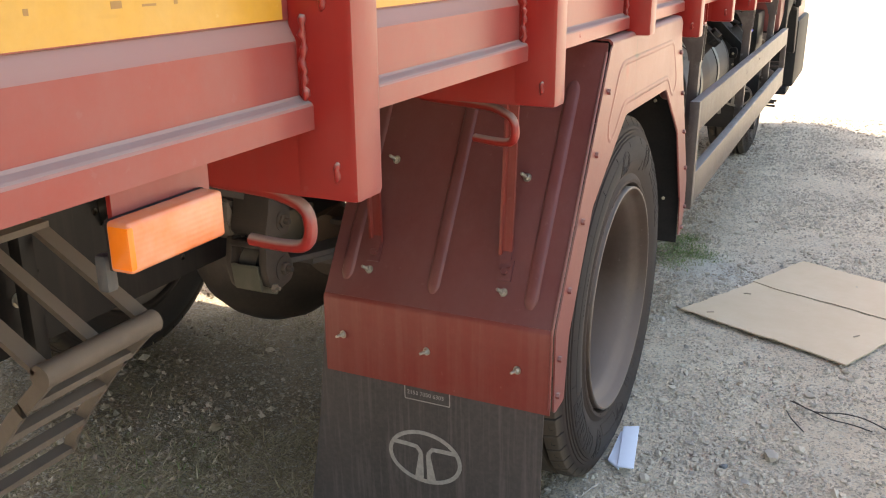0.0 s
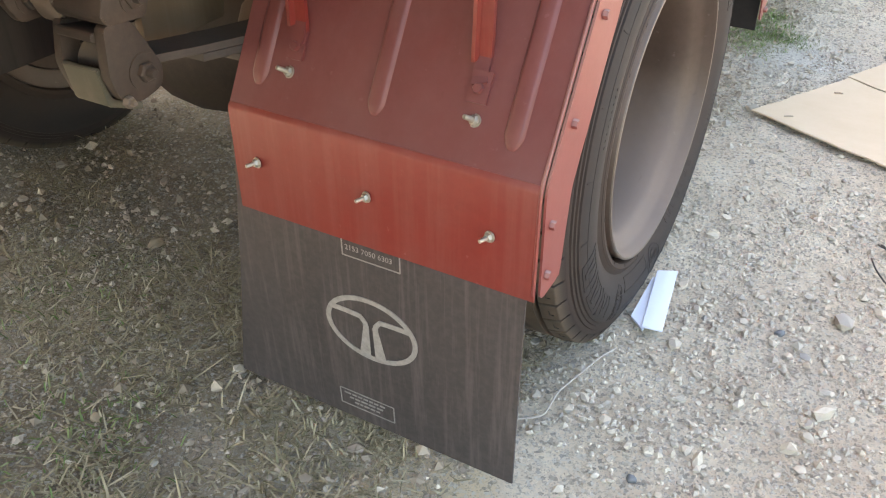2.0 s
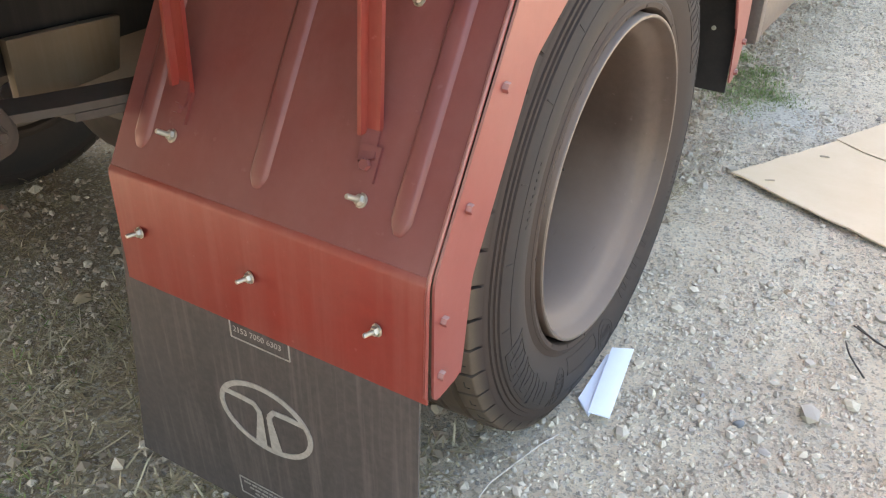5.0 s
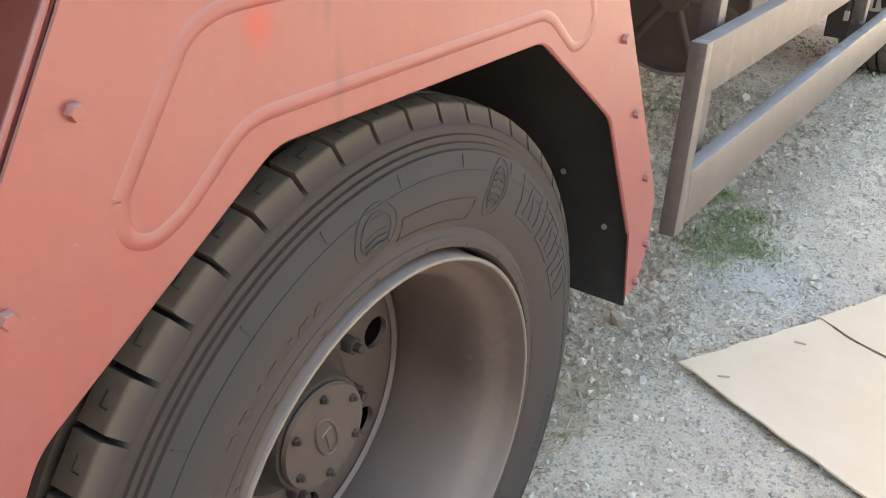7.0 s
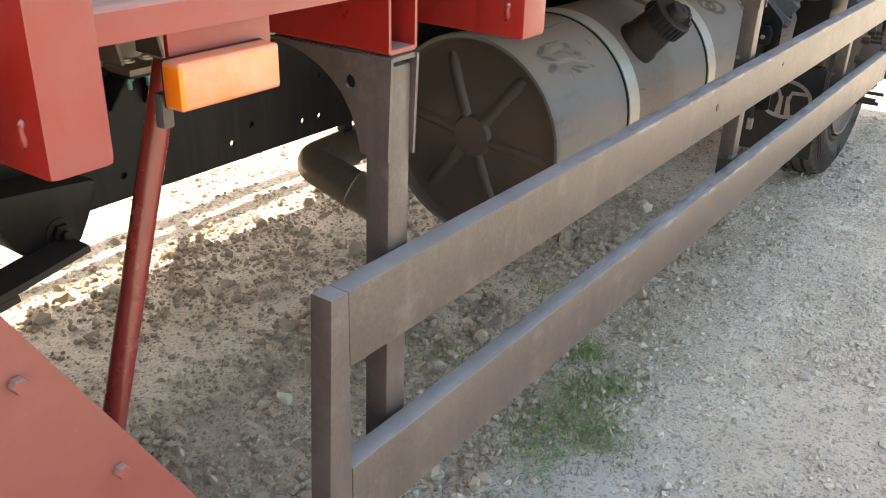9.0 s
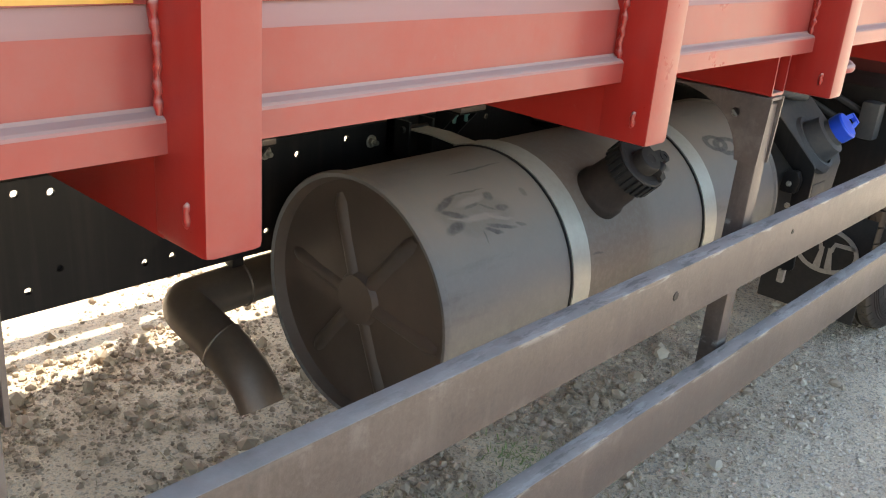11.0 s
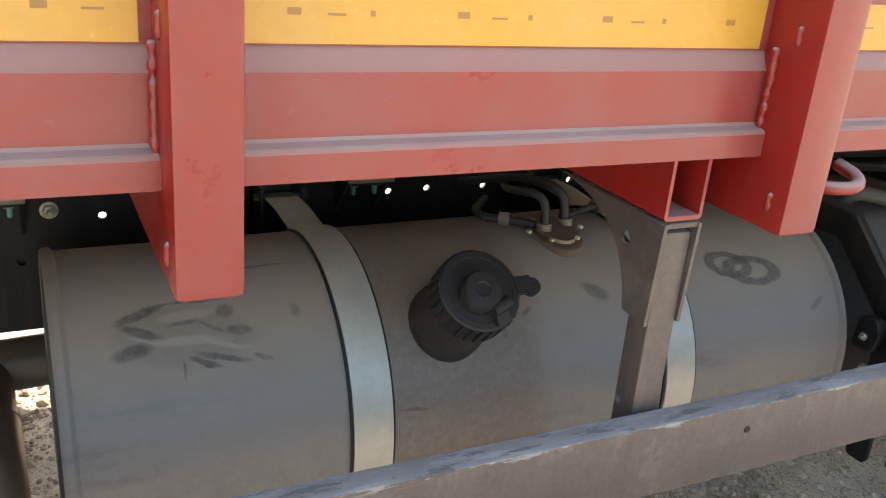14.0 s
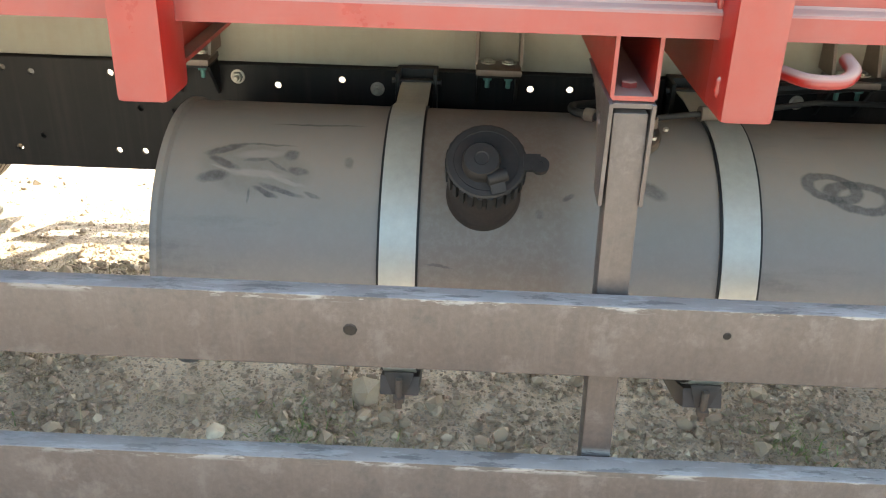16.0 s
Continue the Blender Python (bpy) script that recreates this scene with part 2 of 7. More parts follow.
def tank_material():
    m, nt, b = mat_new("dusty_grey_tank", 0.7)
    b.inputs["Specular IOR Level"].default_value = 0.22
    v = coords(nt)
    big = noise_tex(nt, v, 3.0, 5)
    mid = noise_tex(nt, v, 12, 7, 0.7)
    fine = noise_tex(nt, v, 75, 8, 0.8)
    col = mix(nt, ramp(nt, big, 0.3, 0.7), (0.142, 0.141, 0.138), (0.168, 0.163, 0.154))
    dirt = maths(nt, "MULTIPLY", upward(nt, 0.05, 0.85), maths(nt, "ADD", maths(nt, "MULTIPLY", mid, 0.6), 0.42))
    col = mix(nt, dirt, col, (0.258, 0.207, 0.163))
    # how far round the shell and along it, with a little wander
    sep = nt.nodes.new("ShaderNodeSeparateXYZ")
    nt.links.new(v, sep.inputs[0])
    ang = maths(nt, "ARCTAN2", maths(nt, "SUBTRACT", sep.outputs["Z"], TANK_Z), maths(nt, "SUBTRACT", sep.outputs["X"], TANK_X))
    wob = maths(nt, "MULTIPLY", maths(nt, "SUBTRACT", noise_tex(nt, v, 22, 3), 0.5), 0.014)
    s = maths(nt, "ADD", maths(nt, "MULTIPLY", ang, TANK_R), wob)
    y = maths(nt, "ADD", sep.outputs["Y"], maths(nt, "MULTIPLY", maths(nt, "SUBTRACT", noise_tex(nt, v, 17, 3), 0.5), 0.016))

    def oval(cy, deg, ry, rs, tilt=0.0):
        """Distance from a spot on the shell, 1 on its rim."""
        dy, ds = maths(nt, "SUBTRACT", y, cy), maths(nt, "SUBTRACT", s, radians(deg) * TANK_R)
        c, q = math.cos(tilt), math.sin(tilt)
        u = maths(nt, "DIVIDE", maths(nt, "ADD", maths(nt, "MULTIPLY", dy, c), maths(nt, "MULTIPLY", ds, q)), ry)
        w = maths(nt, "DIVIDE", maths(nt, "SUBTRACT", maths(nt, "MULTIPLY", ds, c), maths(nt, "MULTIPLY", dy, q)), rs)
        return maths(nt, "SQRT", maths(nt, "ADD", maths(nt, "MULTIPLY", u, u), maths(nt, "MULTIPLY", w, w)))

    def stain(col, mask, amount, tone):
        return mix(nt, maths(nt, "MULTIPLY", mask, amount), col, tone)
    # spilt fuel has browned the dust round the filler
    spill = maths(nt, "MULTIPLY", fade(nt, y, 4.825, 4.775), fade(nt, y, 4.50, 4.56))
    col = stain(col, spill, 0.62, (0.130, 0.096, 0.075))
    # the rubbed patch: finger strokes through the dust, some dark, some pale
    grain = maths(nt, "ADD", maths(nt, "MULTIPLY", noise_tex(nt, coords(nt, scale=(60, 14, 60)), 1.0, 4, 0.6), 0.9), 0.45)
    col = stain(col, fade(nt, oval(4.275, 51, 0.100, 0.048, -0.15), 1.05, 0.80), 0.30, (0.095, 0.086, 0.077))
    for cy, deg, ry, rs, tilt in ((4.282, 48.6, 0.055, 0.008, -0.06), (4.285, 57.8, 0.044, 0.009, 0.05), (4.330, 46.0, 0.035, 0.004, -0.3), (4.222, 50.6, 0.022, 0.0025, -0.35)):
        col = stain(col, maths(nt, "MULTIPLY", fade(nt, oval(cy, deg, ry, rs, tilt), 1.15, 0.6), grain), 0.75, (0.275, 0.240, 0.204))
    for cy, deg, ry, rs, tilt, amt in ((4.222, 59.6, 0.034, 0.0070, 0.34, 0.75), (4.223, 53.4, 0.031, 0.0070, -0.40, 0.75), (4.210, 47.0, 0.025, 0.0100, 0.10, 0.8), (4.336, 57.7, 0.011, 0.0100, 0.3, 0.7),
                                        (4.350, 50.5, 0.017, 0.0075, -0.3, 0.65), (4.324, 42.1, 0.036, 0.0048, -0.25, 0.8), (4.298, 41.2, 0.022, 0.0045, -0.41, 0.75), (4.278, 55.0, 0.022, 0.0040, 0.1, 0.5),
                                        (4.290, 62.3, 0.046, 0.0022, 0.0, 0.6), (4.316, 52.5, 0.020, 0.0030, -0.5, 0.5), (4.375, 40.5, 0.014, 0.0034, -0.4, 0.55), (4.272, 39.6, 0.0022, 0.0130, 0.0, 0.6),
                                        (4.370, 75.6, 0.074, 0.0026, 0.0, 0.7), (4.429, 55.0, 0.007, 0.0110, 0.3, 0.45), (4.790, 43.5, 0.010, 0.0045, 0.5, 0.65), (4.744, 36.6, 0.008, 0.0080, -0.6, 0.4),
                                        (4.585, 15.4, 0.024, 0.0025, -0.1, 0.55), (4.925, 48.0, 0.026, 0.0120, -0.55, 0.65), (5.390, 30.0, 0.020, 0.0060, 0.5, 0.4)):
        col = stain(col, maths(nt, "MULTIPLY", fade(nt, oval(cy, deg, ry, rs, tilt), 1.2, 0.7), grain), amt, (0.046, 0.045, 0.042))
    for cy, deg, ry, rs, tilt in ((5.215, 52, 0.040, 0.021, -0.3), (5.262, 48, 0.050, 0.022, -0.15)):
        rim = maths(nt, "ABSOLUTE", maths(nt, "SUBTRACT", oval(cy, deg, ry, rs, tilt), 1.0))
        col = stain(col, fade(nt, rim, 0.34, 0.20), 0.7, (0.042, 0.042, 0.040))
    swipe = noise_tex(nt, coords(nt, scale=(9, 3, 16)), 1.0, 5, 0.6)
    col = mix(nt, maths(nt, "MULTIPLY", ramp(nt, swipe, 0.60, 0.72), 0.3), col, (0.055, 0.056, 0.055))
    col = mix(nt, maths(nt, "MULTIPLY", ramp(nt, fine, 0.45, 0.66), 0.42), col, (0.215, 0.203, 0.184))
    # dark mottling that grows stronger towards the bottom of the shell
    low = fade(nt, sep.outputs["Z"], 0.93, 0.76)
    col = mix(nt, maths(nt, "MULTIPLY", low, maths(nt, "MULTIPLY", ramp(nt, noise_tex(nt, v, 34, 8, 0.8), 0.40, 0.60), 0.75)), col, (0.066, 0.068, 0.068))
    nt.links.new(col, b.inputs["Base Color"])
    nt.links.new(maths(nt, "ADD", maths(nt, "MULTIPLY", fine, 0.25), 0.52), b.inputs["Roughness"])
    bump(nt, b, maths(nt, "ADD", fine, maths(nt, "MULTIPLY", big, 3.0)), 0.12, 0.001)
    return m


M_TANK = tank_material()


def rubber_material(name, base, dust, amount, scale=1.0):
    m, nt, b = mat_new(name, 0.62)
    b.inputs["Specular IOR Level"].default_value = 0.28
    v = coords(nt)
    n1 = noise_tex(nt, v, 5 * scale, 6, 0.65)
    n2 = noise_tex(nt, v, 70 * scale, 6, 0.75)
    col = mix(nt, maths(nt, "MULTIPLY", ramp(nt, n1, 0.3, 0.72), amount), base, dust)
    col = mix(nt, maths(nt, "MULTIPLY", ramp(nt, n2, 0.42, 0.7), amount * 0.7), col, dust)
    nt.links.new(col, b.inputs["Base Color"])
    bump(nt, b, n2, 0.15, 0.001)
    return m




def tyre_material():
    m, nt, b = mat_new("dusty_tyre_rubber", 0.78)
    b.inputs["Specular IOR Level"].default_value = 0.3
    v = coords(nt)
    sep = nt.nodes.new("ShaderNodeSeparateXYZ")
    nt.links.new(v, sep.inputs[0])
    rad = maths(nt, "SQRT", maths(nt, "ADD", maths(nt, "MULTIPLY", sep.outputs["Y"], sep.outputs["Y"]), maths(nt, "MULTIPLY", sep.outputs["Z"], sep.outputs["Z"])))
    n1 = noise_tex(nt, v, 6, 6, 0.65)
    n2 = noise_tex(nt, v, 90, 6, 0.75)
    col = mix(nt, maths(nt, "MULTIPLY", ramp(nt, n1, 0.35, 0.75), 0.5), (0.0225, 0.0205, 0.0215), (0.0400, 0.0315, 0.0280))
    near = nt.nodes.new("ShaderNodeMapRange")
    near.inputs["From Min"].default_value, near.inputs["From Max"].default_value = 0.455, 0.345
    nt.links.new(maths(nt, "ADD", rad, maths(nt, "MULTIPLY", maths(nt, "SUBTRACT", n1, 0.5), 0.10)), near.inputs["Value"])
    col = mix(nt, maths(nt, "MULTIPLY", near.outputs[0], 0.75), col, (0.0560, 0.0380, 0.0300))
    worn = nt.nodes.new("ShaderNodeMapRange")
    worn.inputs["From Min"].default_value, worn.inputs["From Max"].default_value = 0.530, 0.552
    nt.links.new(rad, worn.inputs["Value"])
    col = mix(nt, maths(nt, "MULTIPLY", worn.outputs[0], maths(nt, "ADD", maths(nt, "MULTIPLY", n1, 1.2), 0.1)), col, (0.1050, 0.0790, 0.0560))
    brown = nt.nodes.new("ShaderNodeMapRange")
    brown.inputs["From Min"].default_value, brown.inputs["From Max"].default_value = 0.030, 0.012
    nt.links.new(maths(nt, "ABSOLUTE", maths(nt, "SUBTRACT", rad, 0.516)), brown.inputs["Value"])
    col = mix(nt, maths(nt, "MULTIPLY", brown.outputs[0], 0.6), col, (0.0334, 0.0216, 0.0176))
    col = mix(nt, maths(nt, "MULTIPLY", ramp(nt, n2, 0.45, 0.7), 0.25), col, (0.0420, 0.0305, 0.0255))
    nt.links.new(col, b.inputs["Base Color"])
    bump(nt, b, n2, 0.2, 0.001)
    return m


M_TYRE = tyre_material()
M_RUBBER = rubber_material("black_rubber", (0.010, 0.010, 0.011), (0.05, 0.042, 0.038), 0.3)
M_PLASTIC = rubber_material("black_plastic", (0.009, 0.009, 0.010), (0.050, 0.043, 0.038), 0.28)
M_NECK = rubber_material("dusty_neck_plastic", (0.012, 0.010, 0.010), (0.075, 0.050, 0.038), 0.42)
M_DEF = rubber_material("grey_black_tank_plastic", (0.050, 0.053, 0.058), (0.13, 0.115, 0.10), 0.4)


def flap_material():
    m, nt, b = mat_new("streaked_mudflap_rubber", 0.6)
    run = noise_tex(nt, coords(nt, scale=(75, 75, 2.0)), 1.0, 5, 0.65)
    wide = noise_tex(nt, coords(nt, scale=(9, 9, 0.8)), 1.0, 3)
    fine = noise_tex(nt, coords(nt), 80, 5)
    col = mix(nt, ramp(nt, wide, 0.3, 0.7), (0.0350, 0.0290, 0.0296), (0.0500, 0.0410, 0.0408))
    col = mix(nt, maths(nt, "MULTIPLY", ramp(nt, run, 0.50, 0.68), 0.5), col, (0.1200, 0.0980, 0.0910))
    col = mix(nt, maths(nt, "MULTIPLY", ramp(nt, fine, 0.4, 0.8), 0.2), col, (0.16, 0.13, 0.115))
    nt.links.new(col, b.inputs["Base Color"])
    bump(nt, b, fine, 0.1, 0.001)
    return m


M_FLAP = flap_material()


def plain(name, col, rough=0.5, metal=0.0, var=0.25, scale=25):
    m, nt, b = mat_new(name, rough, metal)
    v = coords(nt)
    n = noise_tex(nt, v, scale, 6, 0.7)
    c = mix(nt, maths(nt, "MULTIPLY", ramp(nt, n, 0.3, 0.7), var), col, tuple(x * 0.5 for x in col))
    nt.links.new(c, b.inputs["Base Color"])
    bump(nt, b, n, 0.08, 0.001)
    return m


M_STRAP = plain("brushed_zinc_strap", (0.40, 0.395, 0.35), 0.55, 0.35, 0.25, 60)
M_LOCK = plain("worn_lock_ring", (0.145, 0.115, 0.096), 0.45, 0.2, 0.5, 30)
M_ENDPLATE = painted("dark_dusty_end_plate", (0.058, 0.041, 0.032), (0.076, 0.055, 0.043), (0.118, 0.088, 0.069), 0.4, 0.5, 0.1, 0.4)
M_BOLT = plain("zinc_bolt", (0.48, 0.45, 0.38), 0.42, 0.75, 0.45, 200)
M_CLEAT = plain("yellow_zinc_cleat", (0.20, 0.15, 0.12), 0.45, 0.3, 0.4, 60)
M_GREENZ = plain("green_zinc_nut", (0.20, 0.42, 0.36), 0.4, 0.6, 0.3, 100)
M_YELLOW = painted("yellow_reflective_tape", (0.57, 0.290, 0.028), (0.55, 0.305, 0.050), (0.50, 0.34, 0.13), 0.40, 0.34, 0.15, 0.4, 0.16, 0.3)
M_MARK = plain("tape_print", (0.32, 0.17, 0.05), 0.5)
M_WHITE = plain("faded_white_print", (0.31, 0.285, 0.265), 0.7, 0.0, 0.7, 90)
M_BLUE = plain("blue_plastic", (0.006, 0.065, 0.60), 0.35)
M_ORANGE = plain("clear_orange_lens", (0.85, 0.20, 0.012), 0.2, 0.0, 0.1, 60)
M_PAPER = plain("white_paper", (0.72, 0.76, 0.86), 0.7, 0.0, 0.08)
M_WIRE = plain("pale_cord", (0.45, 0.39, 0.33), 0.7)
M_EXH = plain("dusty_exhaust_steel", (0.175, 0.135, 0.102), 0.42, 0.4, 0.6, 14)
M_HOSE = plain("black_hose", (0.016, 0.015, 0.015), 0.65)
M_GREASE = painted("olive_dusty_casting", (0.050, 0.050, 0.034), (0.066, 0.060, 0.043), (0.12, 0.10, 0.075), 0.5, 0.8)
M_OCHRE = painted("ochre_stained_steel", (0.060, 0.038, 0.020), (0.085, 0.055, 0.028), (0.10, 0.08, 0.06), 0.3, 0.7, 0.6)
M_LEAF = plain("spring_steel", (0.055, 0.045, 0.038), 0.8, 0.0, 0.4, 30)


def amber_material():
    m, nt, b = mat_new("amber_lens", 0.25)
    v = coords(nt)
    w = nt.nodes.new("ShaderNodeTexWave")
    w.inputs["Scale"].default_value = 60
    w.bands_direction = "Z"
    nt.links.new(v, w.inputs["Vector"])
    n = noise_tex(nt, v, 20, 5)
    nt.links.new(mix(nt, maths(nt, "MULTIPLY", ramp(nt, n, 0.30, 0.65), 0.75), (0.68, 0.17, 0.050), (0.60, 0.27, 0.155)), b.inputs["Base Color"])
    b.inputs["Subsurface Weight"].default_value = 0.15
    b.inputs["Subsurface Radius"].default_value = (0.01, 0.004, 0.001)
    b.inputs["Coat Weight"].default_value = 0.3
    bump(nt, b, w.outputs["Fac"], 0.1, 0.001)
    return m


M_AMBER = amber_material()


def card_material():
    m, nt, b = mat_new("corrugated_cardboard", 0.85)
    v = coords(nt)
    w = noise_tex(nt, coords(nt, scale=(6, 160, 6)), 1.0, 2)
    n = noise_tex(nt, v, 4, 6, 0.7)
    col = mix(nt, ramp(nt, n, 0.3, 0.7), (0.56, 0.43, 0.29), (0.62, 0.49, 0.35))
    col = mix(nt, maths(nt, "MULTIPLY", ramp(nt, noise_tex(nt, v, 14, 6, 0.8), 0.6, 0.8), 0.3), col, (0.36, 0.29, 0.22))
    nt.links.new(col, b.inputs["Base Color"])
    bump(nt, b, w, 0.12, 0.001)
    return m


M_CARD = card_material()


def ground_material():
    m, nt, b = mat_new("dry_gravelly_earth", 0.95)
    v = coords(nt)
    big = noise_tex(nt, v, 0.8, 5, 0.6)
    mid = noise_tex(nt, v, 4.5, 7, 0.68)
    fine = noise_tex(nt, v, 45, 8, 0.78)
    col = mix(nt, ramp(nt, mid, 0.34, 0.66), (0.66, 0.530, 0.385), (0.83, 0.710, 0.545))
    col = mix(nt, maths(nt, "MULTIPLY", ramp(nt, big, 0.48, 0.66), 0.5), col, (0.55, 0.475, 0.380))
    # trodden soil between the tracks of the wheels, some shade mixed into its tone
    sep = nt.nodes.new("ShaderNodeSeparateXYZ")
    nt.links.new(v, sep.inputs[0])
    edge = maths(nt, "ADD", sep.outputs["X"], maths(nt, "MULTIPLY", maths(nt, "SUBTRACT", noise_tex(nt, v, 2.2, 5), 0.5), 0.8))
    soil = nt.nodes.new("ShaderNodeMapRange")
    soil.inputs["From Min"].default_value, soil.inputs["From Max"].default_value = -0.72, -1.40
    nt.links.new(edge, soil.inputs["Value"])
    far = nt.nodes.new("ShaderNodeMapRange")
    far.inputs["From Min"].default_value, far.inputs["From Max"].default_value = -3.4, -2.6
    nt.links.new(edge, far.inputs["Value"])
    # rear tone is soil brown, darkened further for the shade under the bed
    shaded_turf = mix(nt, ramp(nt, mid, 0.3, 0.7), (0.135, 0.097, 0.058), (0.315, 0.236, 0.148))
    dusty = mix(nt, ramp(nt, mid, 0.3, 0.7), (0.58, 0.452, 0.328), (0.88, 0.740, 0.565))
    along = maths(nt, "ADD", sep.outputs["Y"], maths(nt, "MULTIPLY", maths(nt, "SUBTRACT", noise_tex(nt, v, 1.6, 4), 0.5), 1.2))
    brown = mix(nt, fade(nt, along, 2.3, 3.3), shaded_turf, dusty)
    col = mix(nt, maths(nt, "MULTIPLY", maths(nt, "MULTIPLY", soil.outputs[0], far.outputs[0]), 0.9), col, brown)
    # spilt pale powder on the grass
    dx, dy = maths(nt, "SUBTRACT", sep.outputs["X"], -0.59), maths(nt, "SUBTRACT", sep.outputs["Y"], 4.15)
    dist = maths(nt, "SQRT", maths(nt, "ADD", maths(nt, "MULTIPLY", dx, dx), maths(nt, "MULTIPLY", dy, dy)))
    powder = fade(nt, maths(nt, "ADD", dist, maths(nt, "MULTIPLY", maths(nt, "SUBTRACT", mid, 0.5), 0.5)), 0.36, 0.12)
    col = mix(nt, maths(nt, "MULTIPLY", powder, 0.75), col, (0.62, 0.60, 0.55))
    # loose yellow sand at the foot of the mudflap
    dx, dy = maths(nt, "SUBTRACT", sep.outputs["X"], -0.765), maths(nt, "SUBTRACT", sep.outputs["Y"], 1.415)
    dist = maths(nt, "SQRT", maths(nt, "ADD", maths(nt, "MULTIPLY", dx, dx), maths(nt, "MULTIPLY", maths(nt, "MULTIPLY", dy, dy), 2.0)))
    sand = fade(nt, maths(nt, "ADD", dist, maths(nt, "MULTIPLY", maths(nt, "SUBTRACT", noise_tex(nt, v, 14, 5), 0.5), 0.20)), 0.22, 0.12)
    col = mix(nt, maths(nt, "MULTIPLY", sand, 0.85), col, (0.70, 0.55, 0.35))
    col = mix(nt, maths(nt, "MULTIPLY", ramp(nt, fine, 0.50, 0.68), 0.32), col, (0.25, 0.205, 0.16))
    for sc, amt in ((120, 0.40), (300, 0.25)):
        grit = nt.nodes.new("ShaderNodeTexVoronoi")
        grit.inputs["Scale"].default_value = sc
        nt.links.new(v, grit.inputs["Vector"])
        hue = nt.nodes.new("ShaderNodeSeparateColor")
        nt.links.new(grit.outputs["Color"], hue.inputs[0])
        col = mix(nt, maths(nt, "MULTIPLY", ramp(nt, hue.outputs[0], 0.74, 0.98), amt * 1.6), col, (0.60, 0.56, 0.49))
        col = mix(nt, maths(nt, "MULTIPLY", ramp(nt, hue.outputs[1], 0.74, 0.98), amt * 1.6), col, (0.14, 0.125, 0.11))
    nt.links.new(col, b.inputs["Base Color"])
    bump(nt, b, maths(nt, "ADD", fine, maths(nt, "MULTIPLY", mid, 1.5)), 0.9, 0.022)
    return m


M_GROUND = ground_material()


def island_material(name, cols, rough=0.9, bumpy=0.0):
    """Many small pieces, each with a tint of its own."""
    m, nt, b = mat_new(name, rough)
    g = nt.nodes.new("ShaderNodeNewGeometry")
    r = nt.nodes.new("ShaderNodeValToRGB")
    r.color_ramp.interpolation = "LINEAR"
    while len(r.color_ramp.elements) < len(cols):
        r.color_ramp.elements.new(0.5)
    for i, c in enumerate(cols):
        r.color_ramp.elements[i].position = i / (len(cols) - 1)
        r.color_ramp.elements[i].color = (*c, 1)
    nt.links.new(g.outputs["Random Per Island"], r.inputs["Fac"])
    col = r.outputs["Color"]
    if bumpy:
        n = noise_tex(nt, coords(nt), 120, 5)
        col = mix(nt, maths(nt, "MULTIPLY", ramp(nt, n, 0.4, 0.7), 0.35), col, (0.34, 0.29, 0.235))
        bump(nt, b, n, bumpy, 0.002)
    nt.links.new(col, b.inputs["Base Color"])
    return m


M_STONE = island_material("gravel_stone", [(0.24, 0.216, 0.190), (0.57, 0.485, 0.370), (0.37, 0.323, 0.264), (0.60, 0.517, 0.405), (0.50, 0.42, 0.32), (0.32, 0.292, 0.261), (0.57, 0.497, 0.396), (0.55, 0.482, 0.38), (0.43, 0.378, 0.315)], 0.9, 0.3)
M_CLOD = island_material("soil_clod", [(0.20, 0.152, 0.108), (0.44, 0.350, 0.258), (0.30, 0.232, 0.168), (0.55, 0.450, 0.340), (0.66, 0.560, 0.440)], 0.95, 0.3)
M_DARKCLOD = island_material("dark_soil_clod", [(0.21, 0.158, 0.115), (0.36, 0.280, 0.208), (0.26, 0.198, 0.146), (0.46, 0.370, 0.278), (0.30, 0.232, 0.172), (0.55, 0.455, 0.350)], 0.95, 0.3)
M_STRAW = island_material("dry_grass_blade", [(0.33, 0.26, 0.155), (0.46, 0.38, 0.24), (0.23, 0.18, 0.105), (0.53, 0.45, 0.31), (0.17, 0.15, 0.075), (0.36, 0.285, 0.17)], 0.75)
M_GRASS = island_material("green_grass_blade", [(0.12, 0.190, 0.045), (0.17, 0.25, 0.070), (0.25, 0.285, 0.110), (0.10, 0.155, 0.04), (0.36, 0.32, 0.17)], 0.65)


# ---------------------------------------------------------------- mesh helpers
def box(bm, x0, x1, y0, y1, z0, z1, bev=0.0):
    vs = [bm.verts.new((x, y, z)) for x in (x0, x1) for y in (y0, y1) for z in (z0, z1)]
    fs = [bm.faces.new([vs[i] for i in q]) for q in ((0, 1, 3, 2), (4, 6, 7, 5), (0, 4, 5, 1), (2, 3, 7, 6), (0, 2, 6, 4), (1, 5, 7, 3))]
    if bev:
        es = list({e for f in fs for e in f.edges})
        bmesh.ops.bevel(bm, geom=es, offset=bev, segments=2, profile=0.6, affect="EDGES")
    return bm


def placed(axis, u, v, w):
    return {"x": (w, u, v), "y": (u, w, v), "z": (u, v, w)}[axis]


